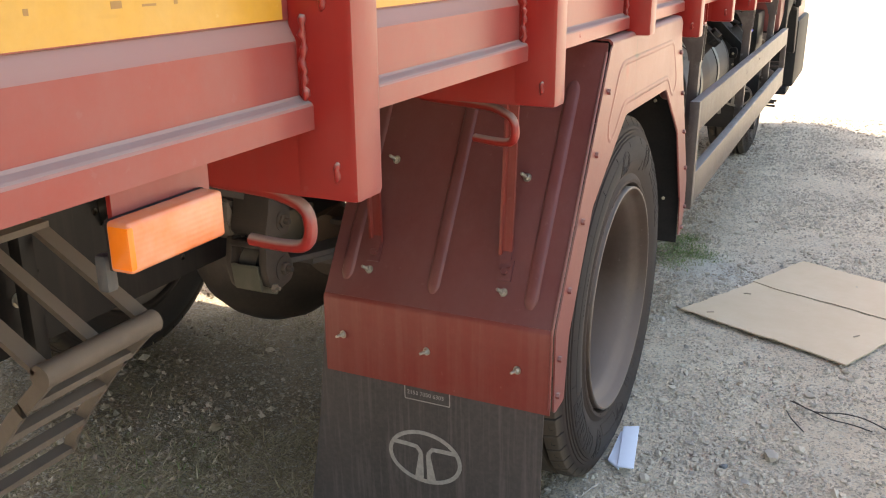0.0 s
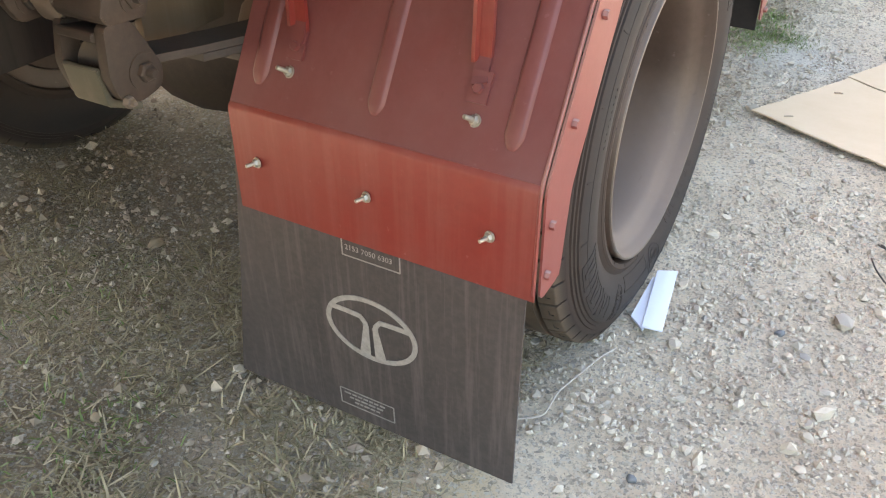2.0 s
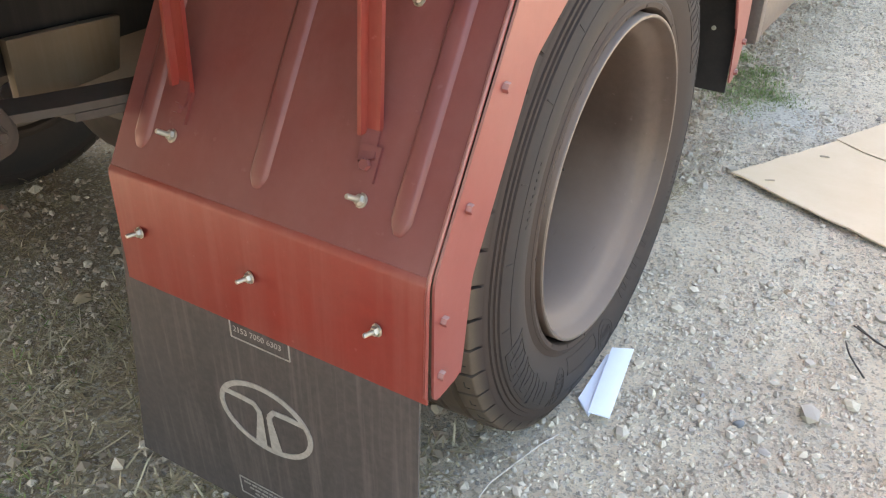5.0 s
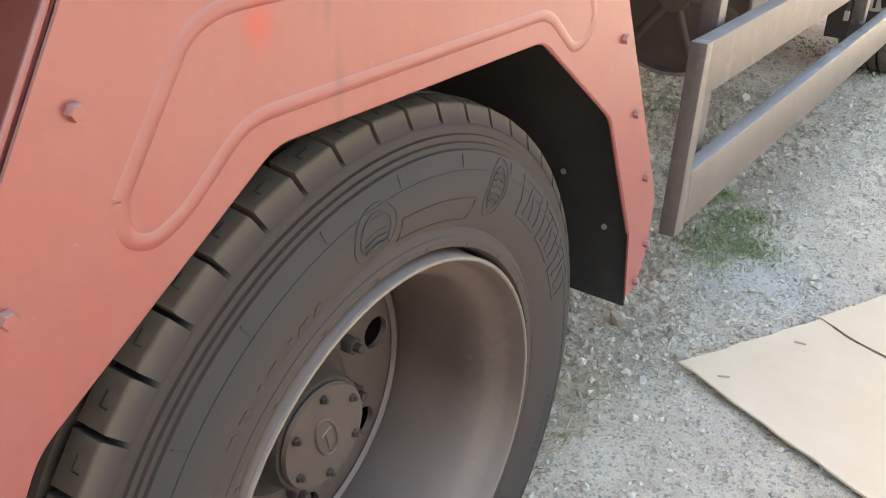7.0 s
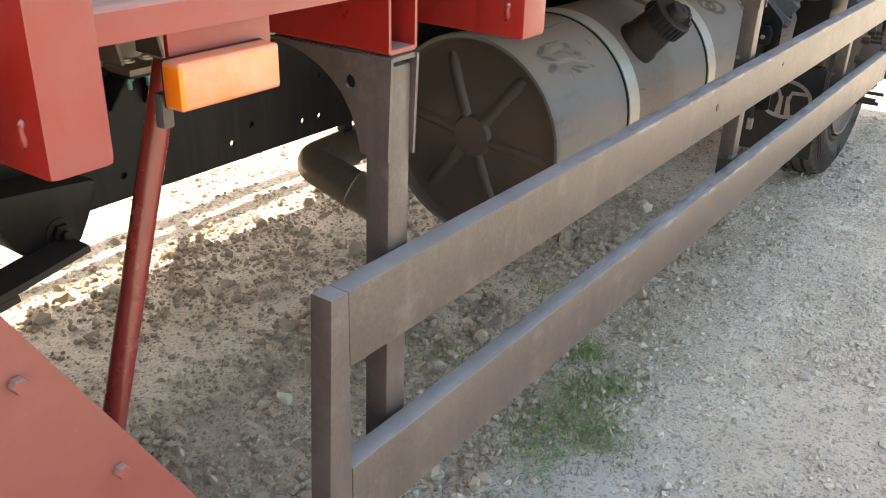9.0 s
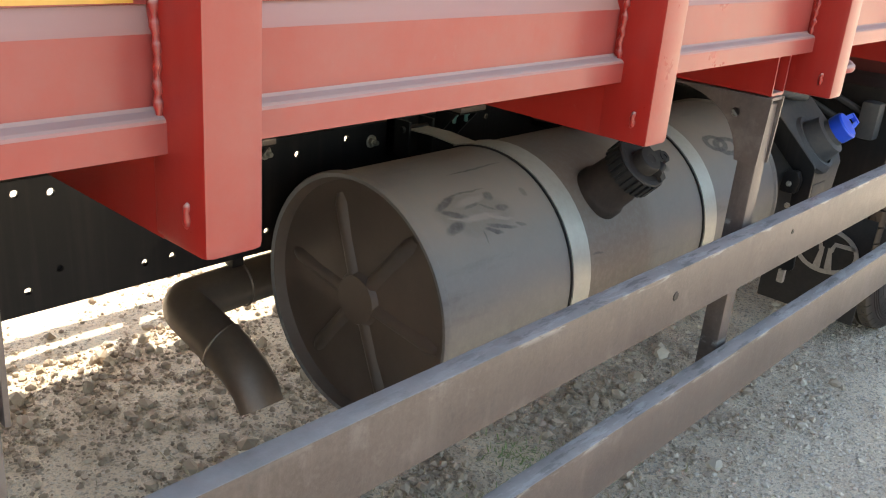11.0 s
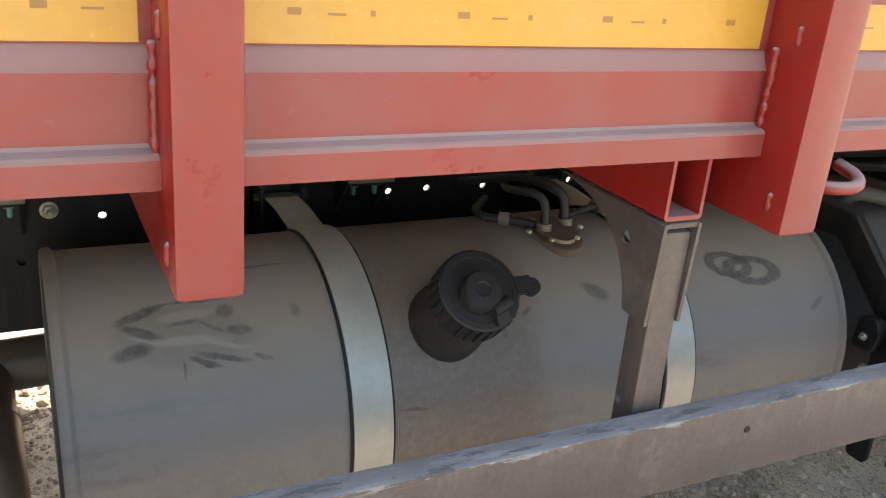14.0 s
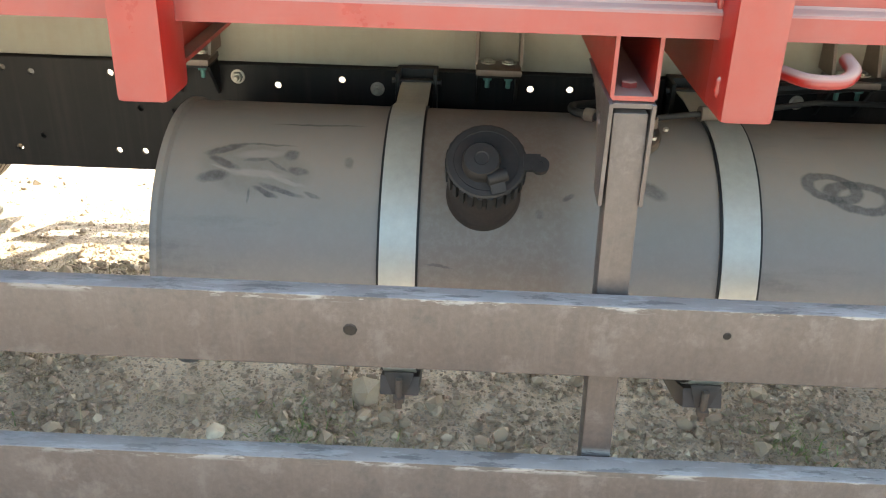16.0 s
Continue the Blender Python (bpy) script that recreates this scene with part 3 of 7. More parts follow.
def prism(bm, pts, axis, a, b, bev=0.0):
    """A closed outline in the two other axes, drawn out from a to b."""
    lo = [bm.verts.new(placed(axis, u, v, a)) for u, v in pts]
    hi = [bm.verts.new(placed(axis, u, v, b)) for u, v in pts]
    n = len(pts)
    fs = [bm.faces.new(lo), bm.faces.new(hi[::-1])]
    fs += [bm.faces.new((lo[i], hi[i], hi[(i + 1) % n], lo[(i + 1) % n])) for i in range(n)]
    bmesh.ops.recalc_face_normals(bm, faces=fs)
    if bev:
        bmesh.ops.bevel(bm, geom=list({e for f in fs for e in f.edges}), offset=bev, segments=2, profile=0.6, affect="EDGES")
    return bm


def rounded(path, radius, steps=5):
    """Rounds the corners of an open path of points."""
    pts = [Vector(p) for p in path]
    out = [pts[0]]
    for a, b, c in zip(pts, pts[1:], pts[2:]):
        r = min(radius, (b - a).length * 0.49, (c - b).length * 0.49)
        p, q = b + (a - b).normalized() * r, b + (c - b).normalized() * r
        for i in range(steps + 1):
            t = i / steps
            out.append(p.lerp(b, t).lerp(b.lerp(q, t), t))
    return out + [pts[-1]]


def smooth_outline(pts, r, steps=3):
    out = []
    n = len(pts)
    for i in range(n):
        a, b, c = Vector(pts[i - 1]), Vector(pts[i]), Vector(pts[(i + 1) % n])
        q = min(r, (a - b).length * 0.45, (c - b).length * 0.45)
        p0, p1 = b + (a - b).normalized() * q, b + (c - b).normalized() * q
        out += [tuple(p0.lerp(b, k / steps).lerp(b.lerp(p1, k / steps), k / steps)) for k in range(steps + 1)]
    return out


def sweep(bm, path, r, seg=12, flat=None, caps=True):
    """A tube along a path; flat = (half width, half height, up) makes a strap of it."""
    pts = [Vector(p) for p in path]
    rings, up = [], Vector((0.13, 0.31, 0.94))
    for i, p in enumerate(pts):
        d = (pts[min(i + 1, len(pts) - 1)] - pts[max(i - 1, 0)]).normalized()
        if flat:
            s = d.cross(Vector(flat[2])).normalized()
            u = s.cross(d).normalized()
            corners = [(flat[0], flat[1]), (-flat[0], flat[1]), (-flat[0], -flat[1]), (flat[0], -flat[1])]
            rings.append([bm.verts.new(p + s * a + u * b) for a, b in corners])
        else:
            s = d.cross(up).normalized()
            u = s.cross(d).normalized()
            up = u
            rr = r[i] if isinstance(r, (list, tuple)) else r
            rings.append([bm.verts.new(p + (s * math.cos(k) + u * math.sin(k)) * rr) for k in [2 * math.pi * j / seg for j in range(seg)]])
    n = len(rings[0])
    for a, b in zip(rings, rings[1:]):
        for j in range(n):
            f = bm.faces.new((a[j], a[(j + 1) % n], b[(j + 1) % n], b[j]))
            f.smooth = not flat
    if caps:
        bm.faces.new(rings[0][::-1])
        bm.faces.new(rings[-1])
    return bm


def frame_to(axis, origin):
    """A matrix that takes local z to the axis at the origin."""
    return Matrix.Translation(origin) @ Vector(axis).to_track_quat("Z", "Y").to_matrix().to_4x4()


def revolve(bm, prof, m, seg=32, smooth=True):
    """Turns a profile of (radius, height) round the local z of m."""
    rings = []
    for r, h in prof:
        if r < 1e-6:
            rings.append([bm.verts.new(m @ Vector((0, 0, h)))])
        else:
            rings.append([bm.verts.new(m @ Vector((r * math.cos(k), r * math.sin(k), h))) for k in [2 * math.pi * j / seg for j in range(seg)]])
    for a, b in zip(rings, rings[1:]):
        for j in range(seg):
            k = (j + 1) % seg
            if len(a) == 1 and len(b) == 1:
                continue
            if len(a) == 1:
                f = bm.faces.new((a[0], b[k], b[j]))
            elif len(b) == 1:
                f = bm.faces.new((a[j], a[k], b[0]))
            else:
                f = bm.faces.new((a[j], a[k], b[k], b[j]))
            f.smooth = smooth
    return bm


def holed(bm, outline, holes, axis, a, b):
    """A flat plate with real holes in it, between a and b on the axis."""
    def fill(w):
        loops = [outline] + holes
        vs, es, rims = [], [], []
        for loop in loops:
            row = [bm.verts.new(placed(axis, u, v, w)) for u, v in loop]
            es += [bm.edges.new((row[i], row[(i + 1) % len(row)])) for i in range(len(row))]
            rims.append(row)
        bmesh.ops.triangle_fill(bm, use_beauty=True, use_dissolve=False, edges=es)
        return rims
    for p, q in zip(fill(a), fill(b)):
        for i in range(len(p)):
            k = (i + 1) % len(p)
            bm.faces.new((p[i], p[k], q[k], q[i]))
    bmesh.ops.recalc_face_normals(bm, faces=bm.faces[:])
    return bm


def ring(u, v, r, n=10):
    return [(u + r * math.cos(2 * math.pi * i / n), v + r * math.sin(2 * math.pi * i / n)) for i in range(n)]


def mesh_of(name, bm, material, sharp=38):
    me = bpy.data.meshes.new(name)
    bmesh.ops.recalc_face_normals(bm, faces=bm.faces[:])
    bm.to_mesh(me)
    bm.free()
    me.set_sharp_from_angle(angle=radians(sharp))
    me.materials.append(material)
    return me


TRUCK_AT = Vector((-1.89, 2.2, 0.0))


def part(name, bm, material, parent, label="", at=None):
    """Links a bmesh as one mesh under a thing or under a part."""
    ob = new(name, bm if isinstance(bm, bpy.types.Mesh) else mesh_of(name, bm, material))
    ob.parent = parent
    if parent.type == "EMPTY":
        ob.matrix_parent_inverse = Matrix.Translation(-parent.location)
    if at is not None:
        ob.matrix_basis = at
    return tagged(ob, label)


def thing(name, bm, material, label, category, group="", kind="", at=None):
    ob = new(name, mesh_of(name, bm, material))
    if at is not None:
        ob.matrix_basis = at
    return tagged(ob, label, category, group, kind)


MID = -1.89                                      # the truck's middle line
MIRROR = Matrix.Translation((2 * MID, 0, 0)) @ Matrix.Diagonal((-1, 1, 1, 1))


def other_side(ob):
    """The same part, with all its pieces, on the far side of the truck."""
    c = copy_thing(ob, Matrix.Identity(4))
    c.matrix_basis = MIRROR @ ob.matrix_basis
    return c


def bolt(bm, at, axis, head=0.010, height=0.008, shank=0.0, washer=0.0):
    m = frame_to(axis, at)
    if washer:
        revolve(bm, [(0, -0.001), (washer, -0.001), (washer, 0.002), (0, 0.002)], m, 14, False)
    revolve(bm, [(0, 0), (head, 0), (head, height * 0.8), (head * 0.85, height), (0, height)], m, 6, False)
    if shank:
        revolve(bm, [(head * 0.5, height), (head * 0.5, height + shank), (head * 0.4, height + shank + 0.002), (0, height + shank + 0.002)], m, 10)
    return bm


def B():
    return bmesh.new()


# ---------------------------------------------------------------- ground
def axis_steps(lo, hi, step, reach):
    c = list(np.arange(lo, hi + step / 2, step))
    d, s = hi, step
    up = []
    while d < reach:
        s *= 1.25
        d += s
        up.append(d)
    d, s, down = lo, step, []
    while d > -reach:
        s *= 1.25
        d -= s
        down.append(d)
    return np.array(down[::-1] + c + up)


def ground_height(x, y):
    v = Vector((x, y, 0.0))
    near = 1.0 / (1.0 + max(0.0, abs(y - 3) - 8) * 0.05)
    return (noise.noise(v * 0.8) * 0.012 + noise.noise(v * 3.1) * 0.008 + noise.noise(v * 9.0) * 0.006 + noise.noise(v * 21.0) * 0.004) * near


def build_ground():
    xs, ys = axis_steps(-4.4, 1.6, 0.045, 900), axis_steps(-1.0, 9.0, 0.045, 900)
    verts = [(x, y, ground_height(x, y)) for y in ys for x in xs]
    nx = len(xs)
    faces = [(j * nx + i, j * nx + i + 1, (j + 1) * nx + i + 1, (j + 1) * nx + i) for j in range(len(ys) - 1) for i in range(nx - 1)]
    me = bpy.data.meshes.new("ground")
    me.from_pydata(verts, [], faces)
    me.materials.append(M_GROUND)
    me.polygons.foreach_set("use_smooth", [True] * len(faces))
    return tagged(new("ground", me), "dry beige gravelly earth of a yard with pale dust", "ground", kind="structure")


build_ground()

# ---------------------------------------------------------------- the truck
truck = new("cargo_truck")
truck.location = TRUCK_AT
tagged(truck, "red cargo truck with dusty faded paint parked on gravel", "truck")

BODY0, BODY1 = -1.6, 6.45                        # rear and front end of the load bed
POST_X, RAIL_X = -0.5185, -0.578
POSTS = [-0.93, -0.18, 0.547, 1.268, 2.030, 2.766, 3.482, 4.209, 4.912, 5.64, 6.32]
POST_W = 0.062
SHORT = 2.030                                    # this post ends on the wing


def build_body():
    # the bed's side rail: lower lip, dusty ledge, web and a top that leans back
    bm = prism(B(), [(-0.574, 1.374), (-0.574, 1.4015), (-0.5755, 1.4045), (-0.579, 1.4065), (-0.5895, 1.4095), (-0.5925, 1.4125), (-0.593, 1.474), (-0.596, 1.480), (-0.606, 1.4965), (-0.66, 1.4965), (-0.66, 1.374)], "y", BODY0, BODY1)
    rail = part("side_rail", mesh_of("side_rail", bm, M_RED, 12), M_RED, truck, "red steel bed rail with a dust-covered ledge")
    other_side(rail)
    # panel above the tape and both end boards are unseen, added as shadow casters
    panel = part("side_panel", prism(B(), [(-0.604, 1.4970), (-0.604, 3.30), (-0.645, 3.30), (-0.645, 1.4970)], "y", BODY0, BODY1), M_RED, truck, "red steel side panel, carried up unseen to cast shade")
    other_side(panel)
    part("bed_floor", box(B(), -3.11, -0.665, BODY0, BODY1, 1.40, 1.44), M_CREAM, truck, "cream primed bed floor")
    part("unseen_headboard", box(B(), -3.12, -0.66, BODY1 - 0.05, BODY1, 1.45, 3.3), M_RED, truck)
    part("unseen_tailgate", box(B(), -3.12, -0.66, BODY0, BODY0 + 0.05, 1.45, 3.3), M_RED, truck)
    # stake posts on cross bearers
    for y in POSTS:
        short = y == SHORT
        zb = 1.356 if short else 1.288
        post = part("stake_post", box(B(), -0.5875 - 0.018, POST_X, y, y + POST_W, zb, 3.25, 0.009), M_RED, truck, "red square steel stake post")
        for z, x in ((1.325, -0.548), (1.520, -0.558))[short:]:
            part("plug_weld", mesh_of("plug_weld", sweep(B(), [(x, y + 0.001, z - 0.012), (x + 0.002, y, z - 0.008), (x + 0.003, y - 0.0004, z - 0.003), (x + 0.001, y - 0.0002, z + 0.003), (x + 0.003, y, z + 0.008), (x + 0.004, y + 0.001, z + 0.012)], [0.0022, 0.0040, 0.0046, 0.0036, 0.0042, 0.0024], 10), M_RED, 85), M_RED, post, "lumpy plug weld")
        weld = B()
        pts = [(-0.583 + random.uniform(-0.002, 0.002), y - 0.002, z) for z in np.arange(1.378, 1.505, 0.0045)]
        sweep(weld, pts, [0.0040 + 0.0012 * math.sin(k * 1.7) + random.uniform(-0.0006, 0.0006) for k in range(len(pts))], 10)
        pts = [(-0.583 + random.uniform(-0.002, 0.002), y + POST_W + 0.002, z) for z in np.arange(1.378, 1.505, 0.0045)]
        sweep(weld, pts, [0.0032 + 0.0010 * math.sin(k * 1.9) + random.uniform(-0.0005, 0.0005) for k in range(len(pts))], 10)
        part("weld_bead", mesh_of("weld_bead", weld, M_RED, 85), M_RED, post, "lumpy painted weld bead")
        other_side(post)
        if not short:
            # pressed cross bearer: an upright web with a short lip below
            web = prism(B(), [(-0.5885, 1.3725), (-0.5885, 1.290), (-1.10, 1.293), (-1.30, 1.345), (-1.89, 1.345), (-1.89, 1.3725)], "y", y + 0.001, y + 0.008)
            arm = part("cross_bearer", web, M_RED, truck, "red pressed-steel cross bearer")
            part("lip", prism(B(), [(-0.5885, 1.2905), (-0.5885, 1.2965), (-1.08, 1.299), (-1.08, 1.293)], "y", y + 0.008, y + 0.030), M_RED, arm)
            other_side(arm)
    # reflective tape between the posts, with its small print
    ends = [BODY0] + POSTS + [BODY1]
    for i, (a, b) in enumerate(zip(ends, ends[1:])):
        y0, y1 = a + (POST_W if i else 0) + 0.012, b - 0.010
        if y1 - y0 < 0.1:
            continue
        tape = part("reflective_tape", box(B(), -0.608, -0.6025, y0, y1, 1.4985, 1.5545), M_YELLOW, truck, "yellow reflective tape with tiny dark print")
        k, yy = 0, y0 + 0.045
        while yy < y1 - 0.03:
            # two short marks and a pair of dots, over and over
            w, h = (0.013, 0.018, 0.005)[k % 3], (0.0065, 0.0022, 0.0055)[k % 3]
            part("print_mark", box(B(), -0.6026, -0.6022, yy, yy + w, 1.5245, 1.5245 + h), M_MARK, tape)
            yy += (0.038, 0.042, 0.092)[k % 3]
            k += 1
        other_side(tape)


build_body()


def build_frame():
    # channel-section frame rails with their rows of holes
    spots = [(3.328, 1.066), (3.530, 1.103), (3.642, 1.100), (3.702, 1.093), (3.649, 0.924), (3.870, 1.096), (3.927, 1.096), (3.867, 0.924), (3.924, 0.924), (4.223, 1.082), (4.145, 0.928), (4.358, 1.098), (4.832, 1.094)]
    blind = [(3.413, 0.941), (3.372, 0.929), (3.706, 0.953), (3.926, 1.022), (3.999, 1.018), (4.092, 1.009)]
    rng = random.Random(4)
    for y in list(np.arange(-1.2, 3.0, 0.21)) + list(np.arange(4.75, 7.6, 0.21)):
        for z, dy in ((1.092, 0.0), (1.02, 0.055), (0.925, 0.02)):
            if rng.random() < 0.6:
                spots.append((y + dy, z))
    holes = [ring(y, z, 0.0072, 10) for y, z in spots + blind]
    web = holed(B(), [(-1.4, 0.882), (7.9, 0.882), (7.9, 1.122), (-1.4, 1.122)], holes, "x", -1.3375, -1.330)
    rail = part("frame_rail", web, M_CHASSIS, truck, "black painted channel frame rail with bolt holes")
    for z0, z1 in ((1.1145, 1.123), (0.881, 0.8885)):
        part("flange", box(B(), -1.405, -1.3325, -1.4, 7.9, z0, z1), M_CHASSIS, rail)
    # unseen blanks, added to stop light coming through these holes
    for y, z in blind:
        part("hole_blank", box(B(), -1.352, -1.340, y - 0.02, y + 0.02, z - 0.018, z + 0.018, 0.002), M_CHASSIS, rail, "black blank added behind a bolt hole to keep it dark")
    for y, z in ((3.250, 1.097), (3.252, 0.975), (3.17, 0.943)):
        part("frame_bolt", bolt(B(), (-1.330, y, z), (1, 0, 0), 0.0105, 0.011, 0.010, 0.017), M_AXLE, rail, "dark dusty frame bolt")
    cable = part("cable", sweep(B(), [(-1.312, 2.70, 1.152), (-1.312, 3.00, 1.149), (-1.311, 3.207, 1.147), (-1.311, 3.275, 1.142), (-1.325, 3.36, 1.137)], 0.0085, 10), M_HOSE, rail, "black cable in a sleeve")
    part("cable_clip", sweep(B(), [(-1.311, 3.252, 1.1435), (-1.311, 3.268, 1.1425)], 0.0105, 12), M_WIRE, cable, "pale metal cable clip")
    part("clip_tail", sweep(B(), [(-1.303, 3.258, 1.136), (-1.306, 3.275, 1.113), (-1.318, 3.308, 1.074)], 0, flat=(0.0055, 0.0012, (1, 0, 0))), M_CLEAT, cable, "bent strip of the cable clip")
    for y, z in ((4.140, 1.098), (4.432, 1.082), (5.3, 1.085), (0.5, 1.05), (0.7, 0.98)):
        part("frame_bolt", bolt(B(), (-1.330, y, z), (1, 0, 0), 0.0115, 0.011, 0.010, 0.015), M_BOLT, rail, "zinc-plated frame bolt")
    other_side(rail)
    run = part("subframe_runner", box(B(), -1.405, -1.346, BODY0, BODY1, 1.125, 1.344, 0.004), M_CREAM, truck, "cream primed subframe runner over the frame")
    other_side(run)
    for y in (-1.2, 0.2, 3.3, 5.95):
        part("frame_crossmember", box(B(), -2.44, -1.338, y, y + 0.08, 0.93, 1.12), M_CHASSIS, truck)
    # body cleats: folded angle with two bolts
    for y in (0.95, 3.40, 4.060, 4.680, 5.38):
        bm = box(B(), -1.325, -1.245, y - 0.045, y + 0.045, 1.140, 1.152, 0.002)
        prism(bm, [(-1.328, 1.158), (-1.320, 1.158), (-1.320, 1.255), (-1.328, 1.255)], "y", y - 0.045, y - 0.038)
        prism(bm, [(-1.340, 1.158), (-1.262, 1.158), (-1.312, 1.30), (-1.340, 1.30)], "y", y - 0.047, y - 0.041)
        prism(bm, [(-1.340, 1.158), (-1.262, 1.158), (-1.312, 1.30), (-1.340, 1.30)], "y", y + 0.041, y + 0.047)
        cleat = part("body_cleat", bm, M_CLEAT, truck, "brown zinc-plated body cleat")
        low = box(B(), -1.328, -1.250, y - 0.042, y + 0.042, 1.134, 1.144, 0.002)
        prism(low, [(-1.328, 1.134), (-1.262, 1.134), (-1.328, 1.06)], "y", y - 0.042, y - 0.036)
        prism(low, [(-1.328, 1.134), (-1.262, 1.134), (-1.328, 1.06)], "y", y + 0.036, y + 0.042)
        part("frame_bracket", low, M_CHASSIS, cleat, "black frame bracket")
        for dy in (-0.021, 0.021):
            part("bolt", bolt(B(), (-1.285, y + dy, 1.158), (0, 0, 1), 0.010, 0.006, 0.0, 0.015), M_BOLT, cleat)
            part("nut", bolt(B(), (-1.285, y + dy, 1.134), (0, 0, -1), 0.010, 0.012, 0.014), M_GREENZ, cleat, "green zinc nut")


build_frame()


# ---------------------------------------------------------------- wheels
def wheel_pieces(front=False):
    """One tyre and its rim, hub at the origin, the outer side towards +x."""
    R = 0.562
    prof = [(0.3535, -0.030), (0.3545, -0.004), (0.358, 0.003), (0.368, 0.005), (0.385, -0.004), (0.415, 0.010), (0.45, 0.015), (0.480, 0.012), (0.497, 0.006),
            (0.4985, 0.002), (0.506, 0.002), (0.5075, -0.002), (0.516, -0.002), (0.5175, -0.006), (0.527, -0.007), (0.533, -0.012), (0.536, -0.020), (0.536, -0.034)]
    inner = [(r, -0.285 - h) for r, h in prof[::-1]]
    # crown of the tread, with its long grooves
    crown = [(0.536, -0.062), (0.534, -0.064), (0.534, -0.074), (0.560, -0.076), (0.561, -0.116), (0.537, -0.118), (0.537, -0.128), (0.562, -0.130), (0.562, -0.155),
             (0.537, -0.157), (0.537, -0.167), (0.561, -0.169), (0.560, -0.209), (0.534, -0.211), (0.534, -0.221), (0.536, -0.223)]
    tyre = revolve(B(), prof + crown + inner + [prof[0]], frame_to((1, 0, 0), (0, 0, 0)), 96)
    def block(x0, x1, lip):
        bm = B()
        a1 = 2 * math.pi * 0.448 / 52
        vs = []
        for a in (-a1, a1):
            c, q = math.cos(a), math.sin(a)
            vs += [bm.verts.new((x, c * r, q * r)) for x, r in ((x0, 0.536), (x0, 0.562), (x1, 0.556), (x1 + lip, 0.531))]
        for q in ((0, 1, 2, 3), (7, 6, 5, 4), (0, 4, 5, 1), (1, 5, 6, 2), (2, 6, 7, 3)):
            bm.faces.new([vs[k] for k in q])
        top = {vs[k] for k in (1, 2, 5, 6)}
        bmesh.ops.bevel(bm, geom=[e for e in bm.edges if e.verts[0] in top and e.verts[1] in top], offset=0.003, segments=2, profile=0.5, affect="EDGES")
        return bm
    tread = mesh_of("tread_block", block(-0.060, -0.022, 0.013), M_TYRE)
    cut = box(B(), -0.0406, -0.0394, 0.5560, 0.5593, -0.010, 0.008)
    box(cut, -0.0400, -0.0310, 0.5550, 0.5583, 0.0068, 0.0080)
    cut = mesh_of("sipe", cut, M_RUBBER)
    back = B()
    for i in range(52):
        one = block(-0.225, -0.263, -0.013)
        one.transform(Matrix.Rotation(2 * math.pi * i / 52, 4, "X"))
        tmp = bpy.data.meshes.new("t")
        one.to_mesh(tmp)
        one.free()
        back.from_mesh(tmp)
        bpy.data.meshes.remove(tmp)
    # moulded lettering: raised plain bars, rings and badges
    raised = B()

    def skin(r):
        for (r0, h0), (r1, h1) in zip(prof, prof[1:]):
            if r0 <= r <= r1:
                return h0 + (h1 - h0) * (r - r0) / (r1 - r0)
        return prof[0][1]

    def arc_strip(a0, a1, r0, r1, up=0.0013, steps=4, skew=0.0):
        """A low raised bar on the sidewall from angle a0 to a1."""
        prev = None
        cut = [r0, r0] + list(np.linspace(r0, r1, 4)) + [r1]
        lift = [-0.002] + [up] * 5 + [-0.002]
        for k in range(steps + 1):
            a = a0 + (a1 - a0) * k / steps
            row = [raised.verts.new((skin(rr) + h, math.cos(a + skew * (rr - r0)) * rr, math.sin(a + skew * (rr - r0)) * rr)) for rr, h in zip(cut, lift)]
            if prev:
                for j in range(len(row) - 1):
                    raised.faces.new((prev[j], prev[j + 1], row[j + 1], row[j]))
            else:
                raised.faces.new(row)
            prev = row
        raised.faces.new(prev[::-1])

    def frame_on(a0, a1, r0, r1, w=0.004, skew=0.0):
        """The outline of a slanted plate."""
        for p, q in ((r0, r0 + w), (r1 - w, r1)):
            arc_strip(a0 + skew * (p - r0), a1 + skew * (p - r0), p, q, 0.0013, 4, skew)
        for p, q in ((a0, a0 + w / 0.44), (a1 - w / 0.44, a1)):
            arc_strip(p + skew * w, q + skew * w, r0 + w, r1 - w, 0.0013, 2, skew)

    for base in (0.0, 3.14159):
        # three slanted maker's plates, an oval and a round badge, a framed field between them
        for k in range(3):
            a = base + 0.47 - 0.225 * k
            frame_on(a - 0.105, a + 0.075, 0.428, 0.490, 0.006, 0.5)
            arc_strip(a - 0.055, a - 0.028, 0.436, 0.482, 0.0013, 2, 0.9)
            arc_strip(a + 0.015, a + 0.035, 0.436, 0.482, 0.0013, 2, -0.2)
        for c, rr, rc, oval in ((base + 0.738, 0.043, 0.450, 0.62), (base + 1.36, 0.040, 0.437, 1.0)):
            at = Vector((skin(rc) + 0.0002, math.cos(c) * rc, math.sin(c) * rc))
            out, tan = Vector((0, math.cos(c), math.sin(c))), Vector((0, -math.sin(c), math.cos(c)))
            for f in (1.0, 0.72):
                loop = [at + out * (math.cos(q) * rr * f) + tan * (math.sin(q) * rr * oval * f) for q in [2 * math.pi * j / 28 for j in range(29)]]
                sweep(raised, [Vector((skin(math.hypot(p.y, p.z)) + 0.0002, p.y, p.z)) for p in loop], 0.0013, 6, caps=False)
            for j in range(-2, 3):
                p = at + out * (j * rr * 0.24)
                w = rr * oval * 0.5
                sweep(raised, [p - tan * w, p + out * 0.003, p + tan * w], 0.0014, 5)
